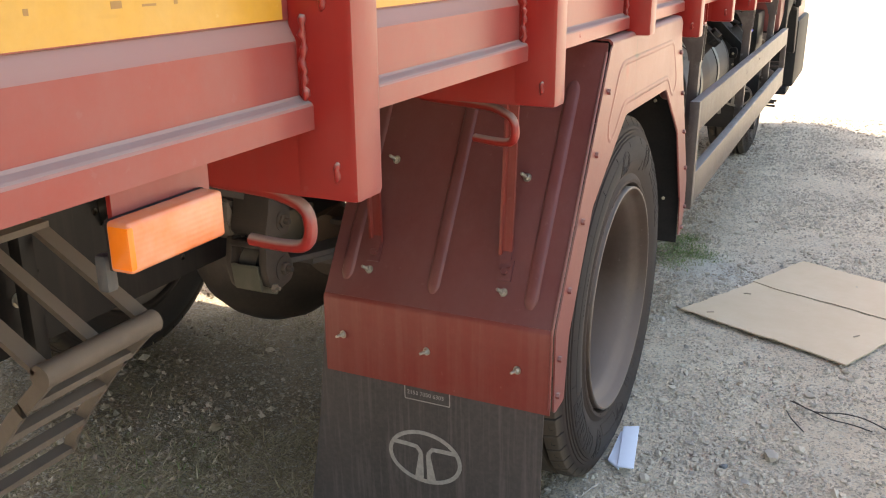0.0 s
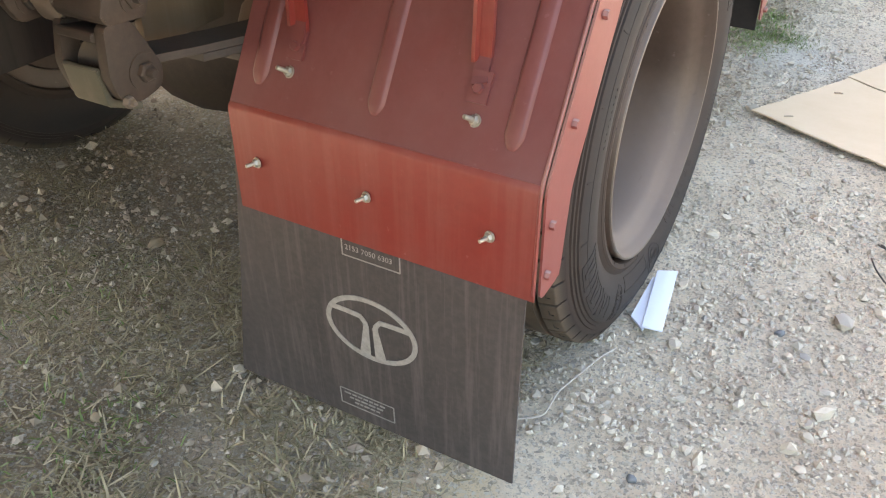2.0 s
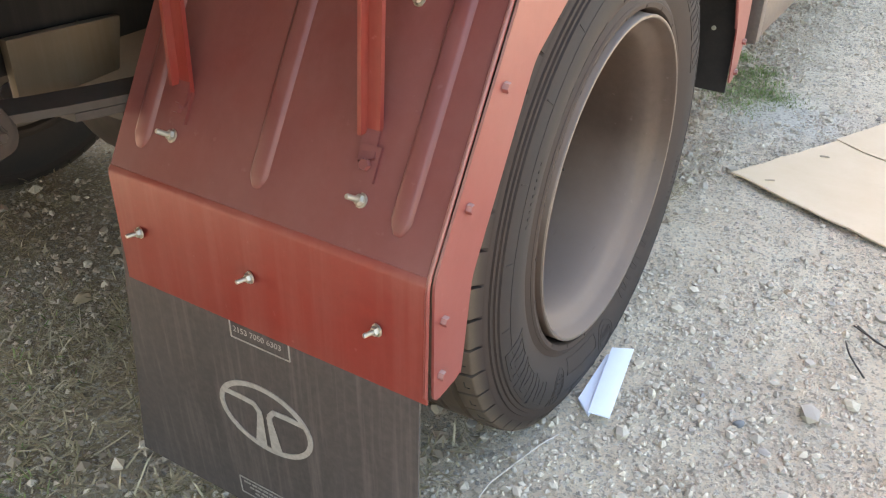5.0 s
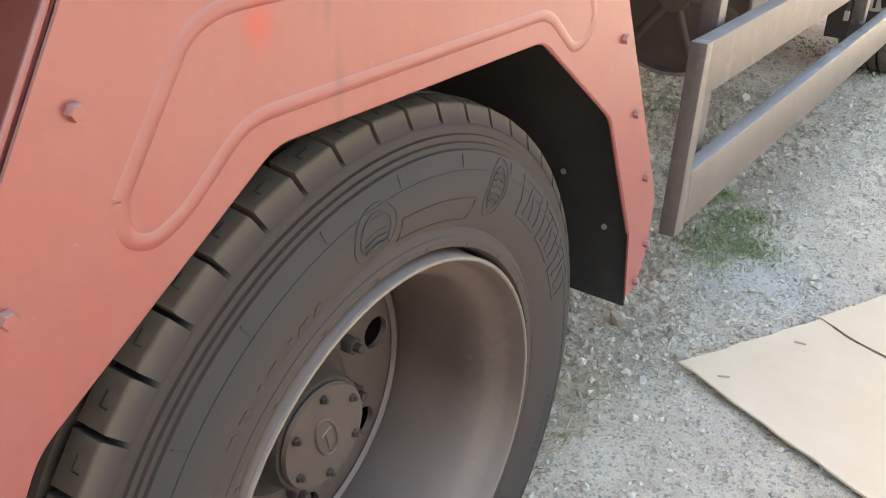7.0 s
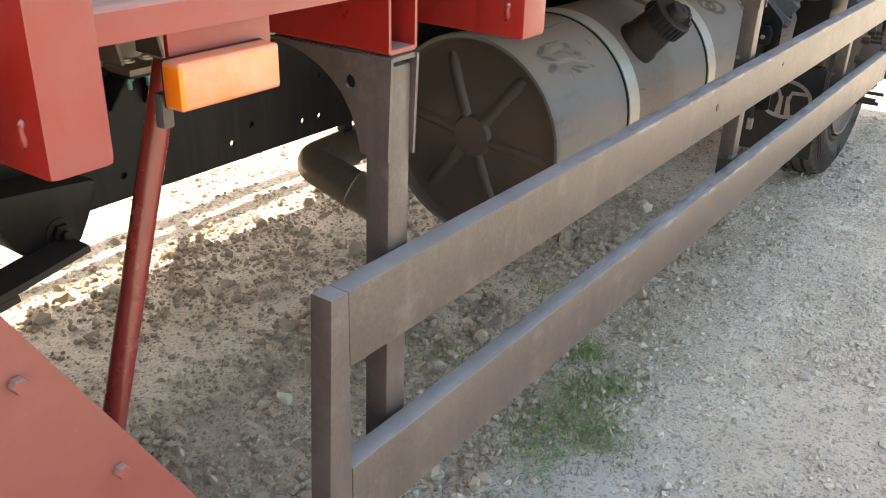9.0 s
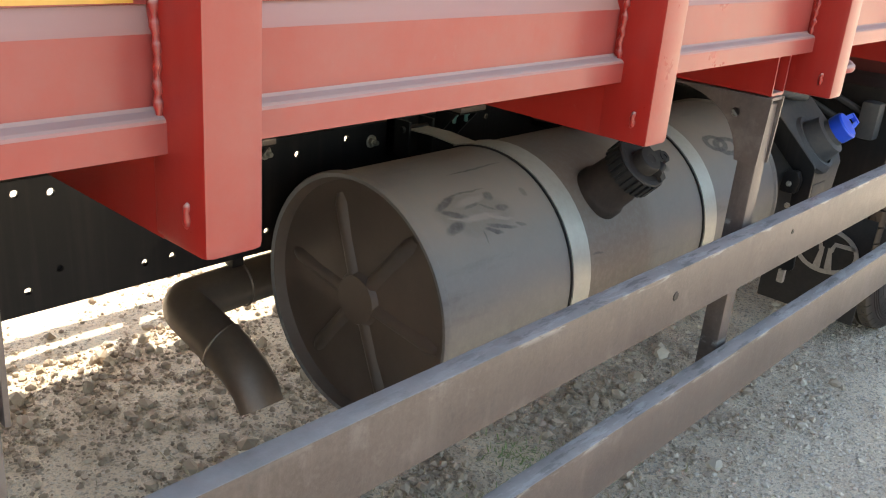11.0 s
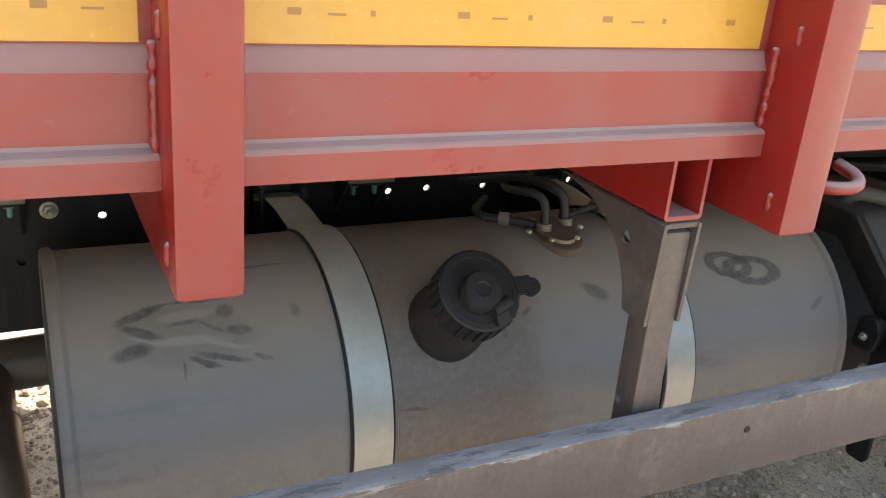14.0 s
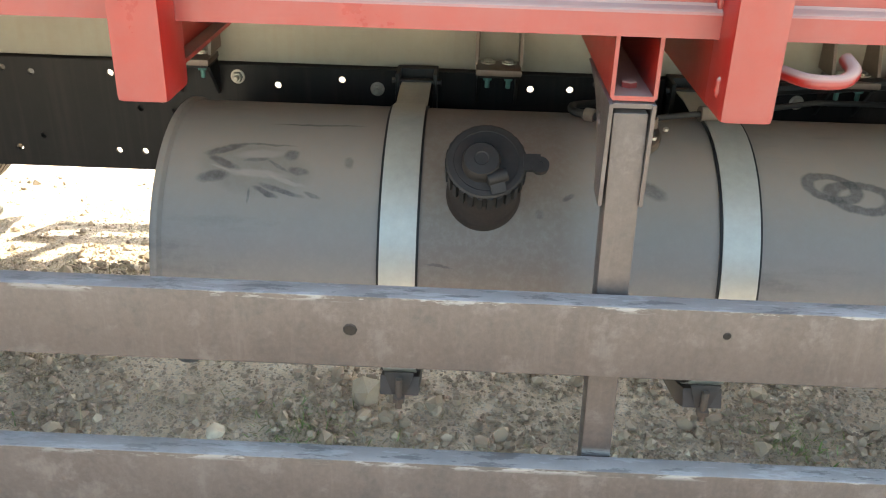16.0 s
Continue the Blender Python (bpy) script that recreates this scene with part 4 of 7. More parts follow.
        frame_on(base + 0.845, base + 1.24, 0.396, 0.432, 0.002)
        for k in range(13):
            if k not in (4, 8):
                arc_strip(base + 1.62 + 0.038 * k, base + 1.62 + 0.038 * k + 0.020, 0.392, 0.412, 0.0011, 2, 0.4 if k % 2 else -0.4)
        for k in range(9):
            arc_strip(base + 2.3 + 0.03 * k, base + 2.3 + 0.03 * k + 0.012, 0.440, 0.452, 0.0010, 1)
    for k in range(22):
        a = 0.1 + k * 2 * math.pi / 22
        arc_strip(a, a + 0.005, 0.476, 0.492, 0.0012, 1)
        arc_strip(a + 0.1, a + 0.118, 0.357, 0.364, 0.0012, 1)
    arc_strip(0, 2 * math.pi, 0.4700, 0.4715, 0.0009, 96)
    arc_strip(0, 2 * math.pi, 0.3720, 0.3740, 0.0009, 96)
    # rim: lip, deep barrel and a disc with hand holes
    rim = revolve(B(), [(0.346, -0.020), (0.3455, 0.006), (0.343, 0.0105), (0.339, 0.010), (0.335, 0.002), (0.332, -0.012), (0.325, -0.024), (0.308, -0.036), (0.299, -0.052), (0.293, -0.085), (0.291, -0.105), (0.290, -0.155),
                        (0.290, -0.225), (0.296, -0.245), (0.345, -0.27), (0.352, -0.27), (0.356, -0.1), (0.346, -0.020)], frame_to((1, 0, 0), (0, 0, 0)), 72)
    lock = revolve(B(), [(0.3385, 0.0102), (0.3410, 0.0118), (0.3445, 0.0110), (0.3462, 0.0080)], frame_to((1, 0, 0), (0, 0, 0)), 72)
    disc = B()
    seg = 48
    holes = [ring(0.236 * math.cos(2 * math.pi * (k - 0.244) / 8), 0.236 * math.sin(2 * math.pi * (k - 0.244) / 8), 0.031, 14) for k in range(8)]
    holed(disc, ring(0, 0, 0.291, seg), holes, "x", -0.252, -0.240)
    revolve(disc, [(0.290, -0.234), (0.282, -0.230), (0.275, -0.237)], frame_to((1, 0, 0), (0, 0, 0)), 72)
    return tyre, tread, cut, back, raised, rim, lock, disc


def build_wheel(name, at, label, lug=True):
    tyre, tread, cut, back, raised, rim, lock, disc = wheel_pieces()
    w = part(name, tyre, M_TYRE, truck, label, at)
    for i in range(52):
        part("tread_block", tread, M_TYRE, w, at=Matrix.Rotation(2 * math.pi * i / 52, 4, "X"))
        part("sipe", cut, M_RUBBER, w, at=Matrix.Rotation(2 * math.pi * i / 52, 4, "X"))
    tagged(part("inner_tread", back, M_TYRE, w), kind="stuff")
    part("sidewall_moulding", raised, M_TYRE, w, "raised moulded shapes on the sidewall")
    part("rim", rim, M_RIM, w, "dusty brown steel rim")
    part("lock_ring", lock, M_LOCK, w, "worn pale lock ring")
    part("wheel_disc", disc, M_RIM, w, "dusty wheel disc with hand holes")
    ax = (1, 0, 0)
    if lug:
        part("hub", revolve(B(), [(0.135, -0.245), (0.135, -0.225), (0.118, -0.215), (0.105, -0.20), (0.100, -0.168), (0.096, -0.160), (0.0, -0.160)], frame_to(ax, (0, 0, 0)), 36), M_AXLE, w, "dusty cast hub")
        plate = revolve(B(), [(0.088, -0.160), (0.090, -0.156), (0.088, -0.148), (0.060, -0.146), (0.0, -0.146)], frame_to(ax, (0, 0, 0)), 40)
        part("hub_cover", plate, M_RIM, w, "round hub cover plate")
        emb = B()
        loop = [Vector((-0.145, 0.021 * math.cos(q), 0.040 * math.sin(q))) for q in [2 * math.pi * j / 24 for j in range(25)]]
        sweep(emb, loop, 0.003, 6, caps=False)
        sweep(emb, [(-0.145, -0.010, 0.012), (-0.145, 0.012, 0.014)], 0.0025, 6)
        sweep(emb, [(-0.145, 0.0, 0.012), (-0.145, -0.004, -0.03)], 0.0025, 6)
        part("embossed_badge", emb, M_RIM, w)
        for k in range(6):
            a = 2 * math.pi * (k + 0.2) / 6
            part("cover_bolt", bolt(B(), (-0.149, 0.074 * math.cos(a), 0.074 * math.sin(a)), ax, 0.008, 0.008, 0.004), M_AXLE, w)
        for k in range(10):
            a = 2 * math.pi * k / 10
            part("wheel_nut", bolt(B(), (-0.238, 0.165 * math.cos(a), 0.165 * math.sin(a)), ax, 0.017, 0.02, 0.014), M_AXLE, w)
    return w


AXLE_Y, AXLE_Z = 2.221, 0.548
outer = build_wheel("rear_wheel", Matrix.Translation((-0.607, AXLE_Y, AXLE_Z)) @ Matrix.Rotation(radians(20), 4, "X"), "dusty rear truck tyre with worn shoulder blocks")
other_side(outer)
inner_w = copy_thing(outer, Matrix.Translation((-0.93, AXLE_Y, AXLE_Z)))
tagged(inner_w, "dusty inner rear truck tyre")
other_side(inner_w)
front_w = copy_thing(outer, Matrix.Translation((-0.785, 7.16, AXLE_Z)) @ Matrix.Rotation(radians(50), 4, "X"))
front_w.name = "front_wheel"
tagged(front_w, "dusty front truck tyre with protruding wheel nuts")
part("front_hub", revolve(B(), [(0.24, -0.06), (0.23, 0.0), (0.20, 0.03), (0.135, 0.035), (0.12, 0.08), (0.10, 0.115), (0, 0.12)], frame_to((1, 0, 0), (0, 0, 0)), 36), M_AXLE, front_w, "dusty bulging front hub")
for k in range(10):
    a = 2 * math.pi * k / 10
    part("wheel_stud", bolt(B(), (0.032, 0.168 * math.cos(a), 0.168 * math.sin(a)), (1, 0, 0), 0.019, 0.035, 0.085), M_AXLE, front_w, "long dusty wheel stud")
other_side(front_w)


def build_axle():
    ax = (1, 0, 0)
    bm = revolve(B(), [(0.06, -0.93), (0.085, -0.90), (0.085, -0.42), (0.13, -0.30), (0.20, -0.22), (0.25, -0.15), (0.278, -0.07), (0.285, 0.0), (0.278, 0.07), (0.25, 0.15), (0.20, 0.22), (0.13, 0.30), (0.085, 0.42), (0.085, 0.90), (0.06, 0.93)], frame_to(ax, (-1.89, AXLE_Y, 0.56)), 32)
    axle = part("rear_axle", bm, M_AXLE, truck, "dusty rear axle with round differential housing")
    for k in range(12):
        a = 2 * math.pi * k / 12
        part("housing_bolt", bolt(B(), (-1.745, AXLE_Y + 0.235 * math.cos(a), 0.56 + 0.235 * math.sin(a)), ax, 0.012, 0.014), M_AXLE, axle)
    # leaf springs, shackled at the rear end and pinned in front
    SX, ye = -1.205, 1.262
    half = AXLE_Y - ye
    bm = B()
    for i in range(8):
        h = half - (0.0 if i == 0 else 0.05 + 0.085 * i)
        sweep(bm, [(SX, AXLE_Y + h * k, 0.795 - 0.0145 * i + 0.097 * (h * k / half) ** 2) for k in np.linspace(-1, 1, 17)], 0, flat=(0.038, 0.0065, (0, 0, 1)))
    spring = part("leaf_spring", bm, M_LEAF, truck, "dusty stack of leaf spring blades")
    bm = B()
    for i in range(4):
        h = 0.62 - 0.07 * i
        sweep(bm, [(SX, AXLE_Y + h * k, 0.855 + 0.0145 * i + 0.08 * (h * k / half) ** 2) for k in np.linspace(-1, 1, 11)], 0, flat=(0.038, 0.0065, (0, 0, 1)))
    part("helper_leaf", bm, M_LEAF, spring, "dusty helper spring blades")
    for y in (-0.07, 0.07):
        part("u_bolt", sweep(B(), rounded([(SX - 0.055, AXLE_Y + y, 0.46), (SX - 0.055, AXLE_Y + y, 0.95), (SX + 0.055, AXLE_Y + y, 0.95), (SX + 0.055, AXLE_Y + y, 0.46)], 0.04, 4), 0.011, 8), M_AXLE, spring)
    # hanger block over the upper pin, cranked link below it, bush with a rubber ring
    upper = [(1.219, 1.085), (1.293, 1.087), (1.290, 1.046), (1.290, 0.990), (1.277, 0.962), (1.206, 0.968), (1.192, 0.983), (1.205, 1.015)]
    block = part("hanger_block", prism(B(), smooth_outline(upper, 0.010), "x", -1.245, -1.147, 0.005), M_AXLE, spring, "dusty cast hanger block")
    part("block_cap", prism(B(), smooth_outline([(1.212, 1.089), (1.290, 1.091), (1.284, 1.058), (1.211, 1.066)], 0.006), "x", -1.250, -1.138, 0.004), M_AXLE, block)
    part("shackle_nut", bolt(B(), (-1.147, 1.257, 0.997), ax, 0.016, 0.008, 0.010, 0.024), M_AXLE, block)
    lower = [(1.197, 0.972), (1.250, 0.966), (1.296, 0.880), (1.288, 0.848), (1.240, 0.838), (1.203, 0.855), (1.190, 0.891)]
    link = part("shackle_link", prism(B(), smooth_outline(lower, 0.014), "x", -1.172, -1.150, 0.005), M_AXLE, spring, "dusty cranked shackle link")
    part("shackle_nut", bolt(B(), (-1.150, 1.255, 0.884), ax, 0.016, 0.012, 0.010, 0.030), M_AXLE, link)
    part("clip_bolt", bolt(B(), (-1.150, 1.212, 0.851), ax, 0.010, 0.010, 0.006), M_RUSTY, link)
    far_link = [(1.200, 0.965), (1.236, 0.958), (1.224, 0.900), (1.240, 0.850), (1.290, 0.825), (1.285, 0.808), (1.205, 0.842), (1.187, 0.900)]
    part("shackle_link", prism(B(), smooth_outline(far_link, 0.010), "x", -1.262, -1.245, 0.004), M_AXLE, spring)
    part("link_bridge", prism(B(), smooth_outline([(1.190, 0.960), (1.244, 0.950), (1.242, 0.936), (1.188, 0.946)], 0.005), "x", -1.246, -1.171, 0.003), M_AXLE, spring)
    part("pin_bush", sweep(B(), [(-1.245, 1.250, 0.889), (-1.195, 1.250, 0.889)], 0.036, 20), M_RUSTY, spring, "brown spring eye bush")
    part("rubber_ring", sweep(B(), [(-1.195, 1.250, 0.889), (-1.172, 1.250, 0.889)], 0.040, 20), M_RUBBER, spring, "black rubber ring")
    part("grease_guard", prism(B(), smooth_outline([(1.186, 0.905), (1.196, 0.905), (1.206, 0.852), (1.262, 0.826), (1.258, 0.814), (1.196, 0.842)], 0.006), "x", -1.246, -1.173, 0.003), M_GREASE, spring, "dusty olive spring clip")
    # arm, lobed casting and foot plate bolted to the frame
    part("hanger_arm", sweep(B(), [(-1.318, 1.165, 1.098), (-1.262, 1.205, 1.078), (-1.225, 1.245, 1.060)], 0, flat=(0.030, 0.015, (0, 0, 1))), M_AXLE, spring, "dusty hanger arm")
    part("hanger_lobe", prism(B(), smooth_outline([(1.196, 1.050), (1.235, 1.035), (1.254, 0.985), (1.256, 0.944), (1.209, 0.953), (1.192, 0.994)], 0.012), "x", -1.300, -1.248, 0.010), M_RUSTY, spring, "brown lobed casting")
    foot = part("hanger_foot", prism(B(), smooth_outline([(1.160, 1.135), (1.235, 1.135), (1.225, 1.030), (1.262, 0.968), (1.255, 0.950), (1.185, 0.950), (1.165, 0.985)], 0.012), "x", -1.3295, -1.312, 0.004), M_AXLE, spring, "dusty foot plate bolted to the frame")
    for y, z in ((1.208, 0.984), (1.196, 1.105), (1.30, 1.115)):
        part("hanger_bolt", bolt(B(), (-1.312, y, z), ax, 0.017, 0.014, 0.010, 0.025), M_AXLE, foot, "dusty hanger bolt")
    part("cross_strut", sweep(B(), [(-1.31, 1.30, 1.09), (-1.235, 1.345, 1.02)], 0, flat=(0.014, 0.008, (1, 0, 0))), M_RUSTY, spring)
    part("torque_plate", prism(B(), [(1.40, 0.945), (1.62, 0.930), (1.60, 0.838), (1.40, 0.832)], "x", -1.322, -1.302, 0.006), M_OCHRE, spring, "ochre stained frame plate")
    # front eye of the spring
    yf = AXLE_Y + half
    part("front_hanger", prism(B(), smooth_outline([(yf - 0.13, 1.0), (yf + 0.08, 0.98), (yf + 0.045, 0.905), (yf + 0.02, 0.865), (yf - 0.04, 0.86), (yf - 0.09, 0.89)], 0.02), "x", -1.328, -1.235, 0.008), M_CHASSIS, spring, "black front spring hanger")
    part("front_eye_pin", bolt(B(), (-1.235, yf - 0.01, 0.905), ax, 0.018, 0.014, 0.010, 0.028), M_CHASSIS, spring)
    # brake chamber and drum side
    bm = revolve(B(), [(0, -0.10), (0.06, -0.10), (0.085, -0.06), (0.088, -0.01), (0.095, 0.0), (0.088, 0.01), (0.085, 0.06), (0.05, 0.09), (0, 0.09)], frame_to((0.2, 0.9, 0.4), (-1.42, 1.92, 0.72)), 24)
    part("brake_chamber", bm, M_AXLE, axle, "dusty brake chamber")
    other_side(spring)
    # fuel-stained cross tube above
    part("drum", revolve(B(), [(0.1, 0.0), (0.215, 0.0), (0.22, 0.02), (0.22, 0.16), (0.2, 0.17)], frame_to(ax, (-1.38, AXLE_Y, AXLE_Z)), 40), M_AXLE, axle, "brake drum")


build_axle()


# ---------------------------------------------------------------- rear wing
WX, WI = -0.555, -1.165                           # outer and inner side of the wing
OUT = [(1.440, 0.548), (1.438, 0.755), (1.799, 1.354), (2.659, 1.354), (2.657, 1.298), (2.953, 0.760), (2.952, 0.655), (2.917, 0.575), (2.873, 0.561)]
INN = [(2.850, 0.718), (2.712, 0.984), (2.470, 1.159), (1.974, 1.162), (1.692, 0.982), (1.538, 0.710), (1.516, 0.553)]


def lettering(text, size, at):
    """Printed characters as a thin mesh, facing the rear of the truck."""
    cu = bpy.data.curves.new("lettering", "FONT")
    cu.body, cu.size, cu.extrude = text, size, 0.0003
    ob = bpy.data.objects.new("lettering", cu)
    scene.collection.objects.link(ob)
    bpy.context.view_layer.update()
    me = bpy.data.meshes.new_from_object(ob.evaluated_get(bpy.context.evaluated_depsgraph_get()))
    bpy.data.objects.remove(ob)
    bm = B()
    bm.from_mesh(me)
    bpy.data.meshes.remove(me)
    bm.transform(Matrix.Translation(at) @ Matrix.Rotation(radians(90), 4, "X"))
    return bm


def build_wing():
    skirt = part("wing_side_panel", prism(B(), smooth_outline(OUT + INN, 0.018), "x", WX - 0.004, WX), M_FENDER, truck, "faded red pressed-steel wing panel with bolts")
    # rolled edge round the wheel opening and the top roll
    part("rolled_edge", sweep(B(), rounded([(WX - 0.004, y, z) for y, z in INN], 0.02, 3), 0.0035, 8), M_FENDER, skirt)
    roll = [(WX, 1.3535)] + [(-0.5680 + 0.013 * math.cos(q), 1.354 + 0.013 * math.sin(q)) for q in np.linspace(0.15, math.pi / 2, 8)]
    top = roll + [(-0.62, 1.369), (WI, 1.369), (WI, 1.364), (-0.62, 1.364)] + [(-0.5685 + 0.008 * math.cos(q), 1.354 + 0.008 * math.sin(q)) for q in np.linspace(math.pi / 2, 0.0, 5)] + [(WX - 0.0045, 1.3535)]
    part("wing_top", prism(B(), top, "y", 1.803, 2.644), M_FENDER, skirt, "dusty wing top")
    # the pressed line that follows the opening
    emb = B()
    line = [(1.802, 1.165), (1.802, 1.130), (1.826, 1.118), (1.862, 1.132), (1.940, 1.195), (2.478, 1.194), (2.553, 1.131), (2.586, 1.130), (2.614, 1.158), (2.606, 1.190), (2.543, 1.285), (2.513, 1.298), (1.925, 1.298), (1.885, 1.284), (1.802, 1.165)]
    sweep(emb, [(WX - 0.0183, p.x, p.y) for p in rounded([(y, z, 0) for y, z in line], 0.030, 5)], 0.0200, 26)
    part("pressed_bead", emb, M_FENDER, skirt)
    for y, z in ((1.456, 0.592), (1.461, 0.683), (1.518, 0.830), (1.603, 0.971), (1.693, 1.110), (1.776, 1.247), (2.647, 1.252), (2.724, 1.110), (2.806, 0.965), (2.888, 0.819), (2.935, 0.662), (2.907, 0.589)):
        part("panel_bolt", bolt(B(), (WX, y, z), (1, 0, 0), 0.0078, 0.0085), M_FENDER, skirt)
    # sloping rear sheet, folded over to the upright strip
    t = 0.004
    def sheet(pts):
        bm = B()
        back = [(y + 0.004, z - 0.002) for y, z in pts]
        return prism(bm, pts + back[::-1], "x", WI, WX - 0.0078)
    upper = part("wing_rear_sheet", sheet([(1.4405, 0.7585), (1.786, 1.338), (1.786, 1.36)]), M_REDDEEP, truck, "dull red sloping wing sheet with pressed ribs")
    strip = part("flap_clamp_strip", sheet([(1.434, 0.547), (1.4330, 0.745), (1.4352, 0.7530), (1.4403, 0.7583)]), M_STRIP, truck, "bright red clamping strip over the mudflap")
    slope = Vector((0, 0.345, 0.581)).normalized()
    nrm = Vector((0, -slope.z, slope.y))

    def on_slope(x, s, h=0.0):
        return Vector((x, 1.441, 0.757)) + slope * s + nrm * h
    part("edge_flange", sweep(B(), rounded([(WX - 0.0088, 1.432, 0.562), (WX - 0.0088, 1.4345, 0.752), (WX - 0.0088, 1.784, 1.338)], 0.02, 4), 0.0034, 8), M_FENDER, upper, "pale rolled sheet edge")
    for x, s0, s1 in ((-0.628, 0.038, 0.60), (-0.875, 0.038, 0.56), (-1.114, 0.040, 0.60)):
        bm = B()
        w = 0.0175
        rows = []
        for s in [s0 + (s1 - s0) * k for k in (0, 0.004, 0.012, 0.024, 0.04, 0.3, 0.6, 0.96, 0.976, 0.988, 0.996, 1)]:
            f = math.sqrt(max(0.0, min(1.0, (s - s0) / 0.022, (s1 - s) / 0.022)))
            rows.append([bm.verts.new(on_slope(x + u * (0.15 + 0.85 * f), s, h * max(f, 0.05))) for u, h in ((-w, 0), (-w * 0.80, 0.0055), (-w * 0.55, 0.0072), (w * 0.55, 0.0072), (w * 0.80, 0.0055), (w, 0))])
        for a, b in zip(rows, rows[1:]):
            for j in range(5):
                bm.faces.new((a[j], a[j + 1], b[j + 1], b[j])).smooth = True
        part("pressed_rib", bm, M_REDDEEP, upper)
    for x, s in ((-0.698, 0.070), (-1.056, 0.074), (-0.697, 0.350), (-1.050, 0.362)):
        part("stud_bolt", bolt(B(), on_slope(x, s), nrm + Vector((-0.25, 0, 0.05)), 0.0085, 0.008, 0.019, 0.011), M_BOLT, upper, "bright zinc stud bolt")
    for x, z in ((-0.643, 0.650), (-0.876, 0.653), (-1.110, 0.655)):
        part("stud_bolt", bolt(B(), (x, 1.430, z), (-0.3, -1, 0.05), 0.0075, 0.008, 0.014, 0.010), M_BOLT, strip, "dull zinc stud bolt")
    # flat stay bars that carry the sheet
    for x, b, c in ((-0.702, Vector((-0.709, 1.524, 0.882)), Vector((-0.699, 1.538, 1.385))), (-1.050, Vector((-1.048, 1.512, 0.880)), Vector((-1.082, 1.555, 1.385)))):
        a = on_slope(x, 0.112, 0.004)
        bm = sweep(B(), [b, b.lerp(c, 0.4), c], 0, flat=(0.013, 0.004, (0, -1, 0.1)))
        edge = Vector((-0.011, -0.010, 0))
        sweep(bm, [b + edge + (c - b) * 0.03, c + edge], 0, flat=(0.003, 0.009, (0, -1, 0.1)))
        bar = part("stay_bar", bm, M_STRIP, truck, "red steel stay bar")
        foot = sweep(B(), [a - slope * 0.016, a - slope * 0.012, a + slope * 0.028, a + slope * 0.034], 0, flat=(0.017, 0.003, tuple(nrm)))
        sweep(foot, [a + slope * 0.012 + nrm * 0.004, a.lerp(b, 0.7) + nrm * 0.006, b.lerp(c, 0.04)], 0, flat=(0.013, 0.004, tuple(nrm)))
        part("bar_foot", foot, M_REDDEEP, bar, "dull red bar foot")
        part("bar_bolt", bolt(B(), a + slope * 0.006 + nrm * 0.003, nrm, 0.009, 0.008), M_REDDEEP, bar)
    # front sheet and its black rubber lining
    bm = prism(B(), [(2.645, 1.338), (2.651, 1.298), (2.948, 0.760), (2.946, 0.66), (2.942, 0.66), (2.944, 0.759), (2.647, 1.296), (2.641, 1.338)], "x", WI, WX - 0.005)
    part("wing_front_sheet", bm, M_FENDER, truck, "dusty red wing front sheet")
    bm = B()
    pts = [(2.58, 1.325), (2.63, 1.28), (2.892, 0.78), (2.902, 0.53)]
    prism(bm, pts + [(y - 0.006, z) for y, z in pts[::-1]], "x", WI, WX - 0.012)
    lining = part("rubber_lining", bm, M_RUBBER, truck, "black rubber wing lining")
    for x, y, z in ((-0.62, 2.888, 0.70), (-0.708, 2.868, 0.80), (-0.64, 2.73, 1.08)):
        part("rivet", revolve(B(), [(0.006, 0), (0.006, 0.003), (0, 0.004)], frame_to((0, -1, 0.1), (x, y - 0.008, z)), 10), M_BOLT, lining)
    # rubber mudflap with a faded white oval badge
    bm = prism(B(), [(1.4375, 0.70), (1.4415, 0.70), (1.4465, 0.40), (1.464, 0.078), (1.460, 0.078), (1.4425, 0.40)], "x", -1.165, -0.576)
    for v in bm.verts:
        k = max(0.0, (0.60 - v.co.z) / 0.5)
        v.co.x += -0.092 * k if v.co.x < -1 else -0.015 * k
    flap = part("mudflap", bm, M_FLAP, truck, "streaked dark rubber mudflap with faded white badge")

    def on_flap(x, z):
        y = 1.4375 + 0.005 * (0.70 - z) / 0.30 if z > 0.40 else 1.4425 + 0.0175 * (0.40 - z) / 0.332
        return Vector((x, y - 0.001, z))
    cx, cz = -0.893, 0.347
    bm = B()
    def strip_on(path, w):
        sweep(bm, [on_flap(cx + u, cz + v) for u, v in path], 0, flat=(w, 0.0008, (0, -1, 0)))
    strip_on([(0.098 * math.cos(q), 0.072 * math.sin(q)) for q in [2 * math.pi * j / 40 for j in range(41)]], 0.0052)
    strip_on([(-0.088, 0.030), (-0.05, 0.030), (-0.022, 0.028), (-0.012, 0.015), (-0.010, -0.005)], 0.0055)
    strip_on([(0.088, 0.030), (0.05, 0.030), (0.022, 0.028), (0.012, 0.015), (0.010, -0.005)], 0.0055)
    for s in (-1, 1):
        vs = [bm.verts.new(on_flap(cx + s * u, cz + v) + Vector((0, -0.0006, 0))) for u, v in ((0.004, 0.01), (0.016, 0.01), (0.030, -0.064), (0.005, -0.070))]
        bm.faces.new(vs)
    part("badge", bm, M_WHITE, flap, "faded white oval badge")
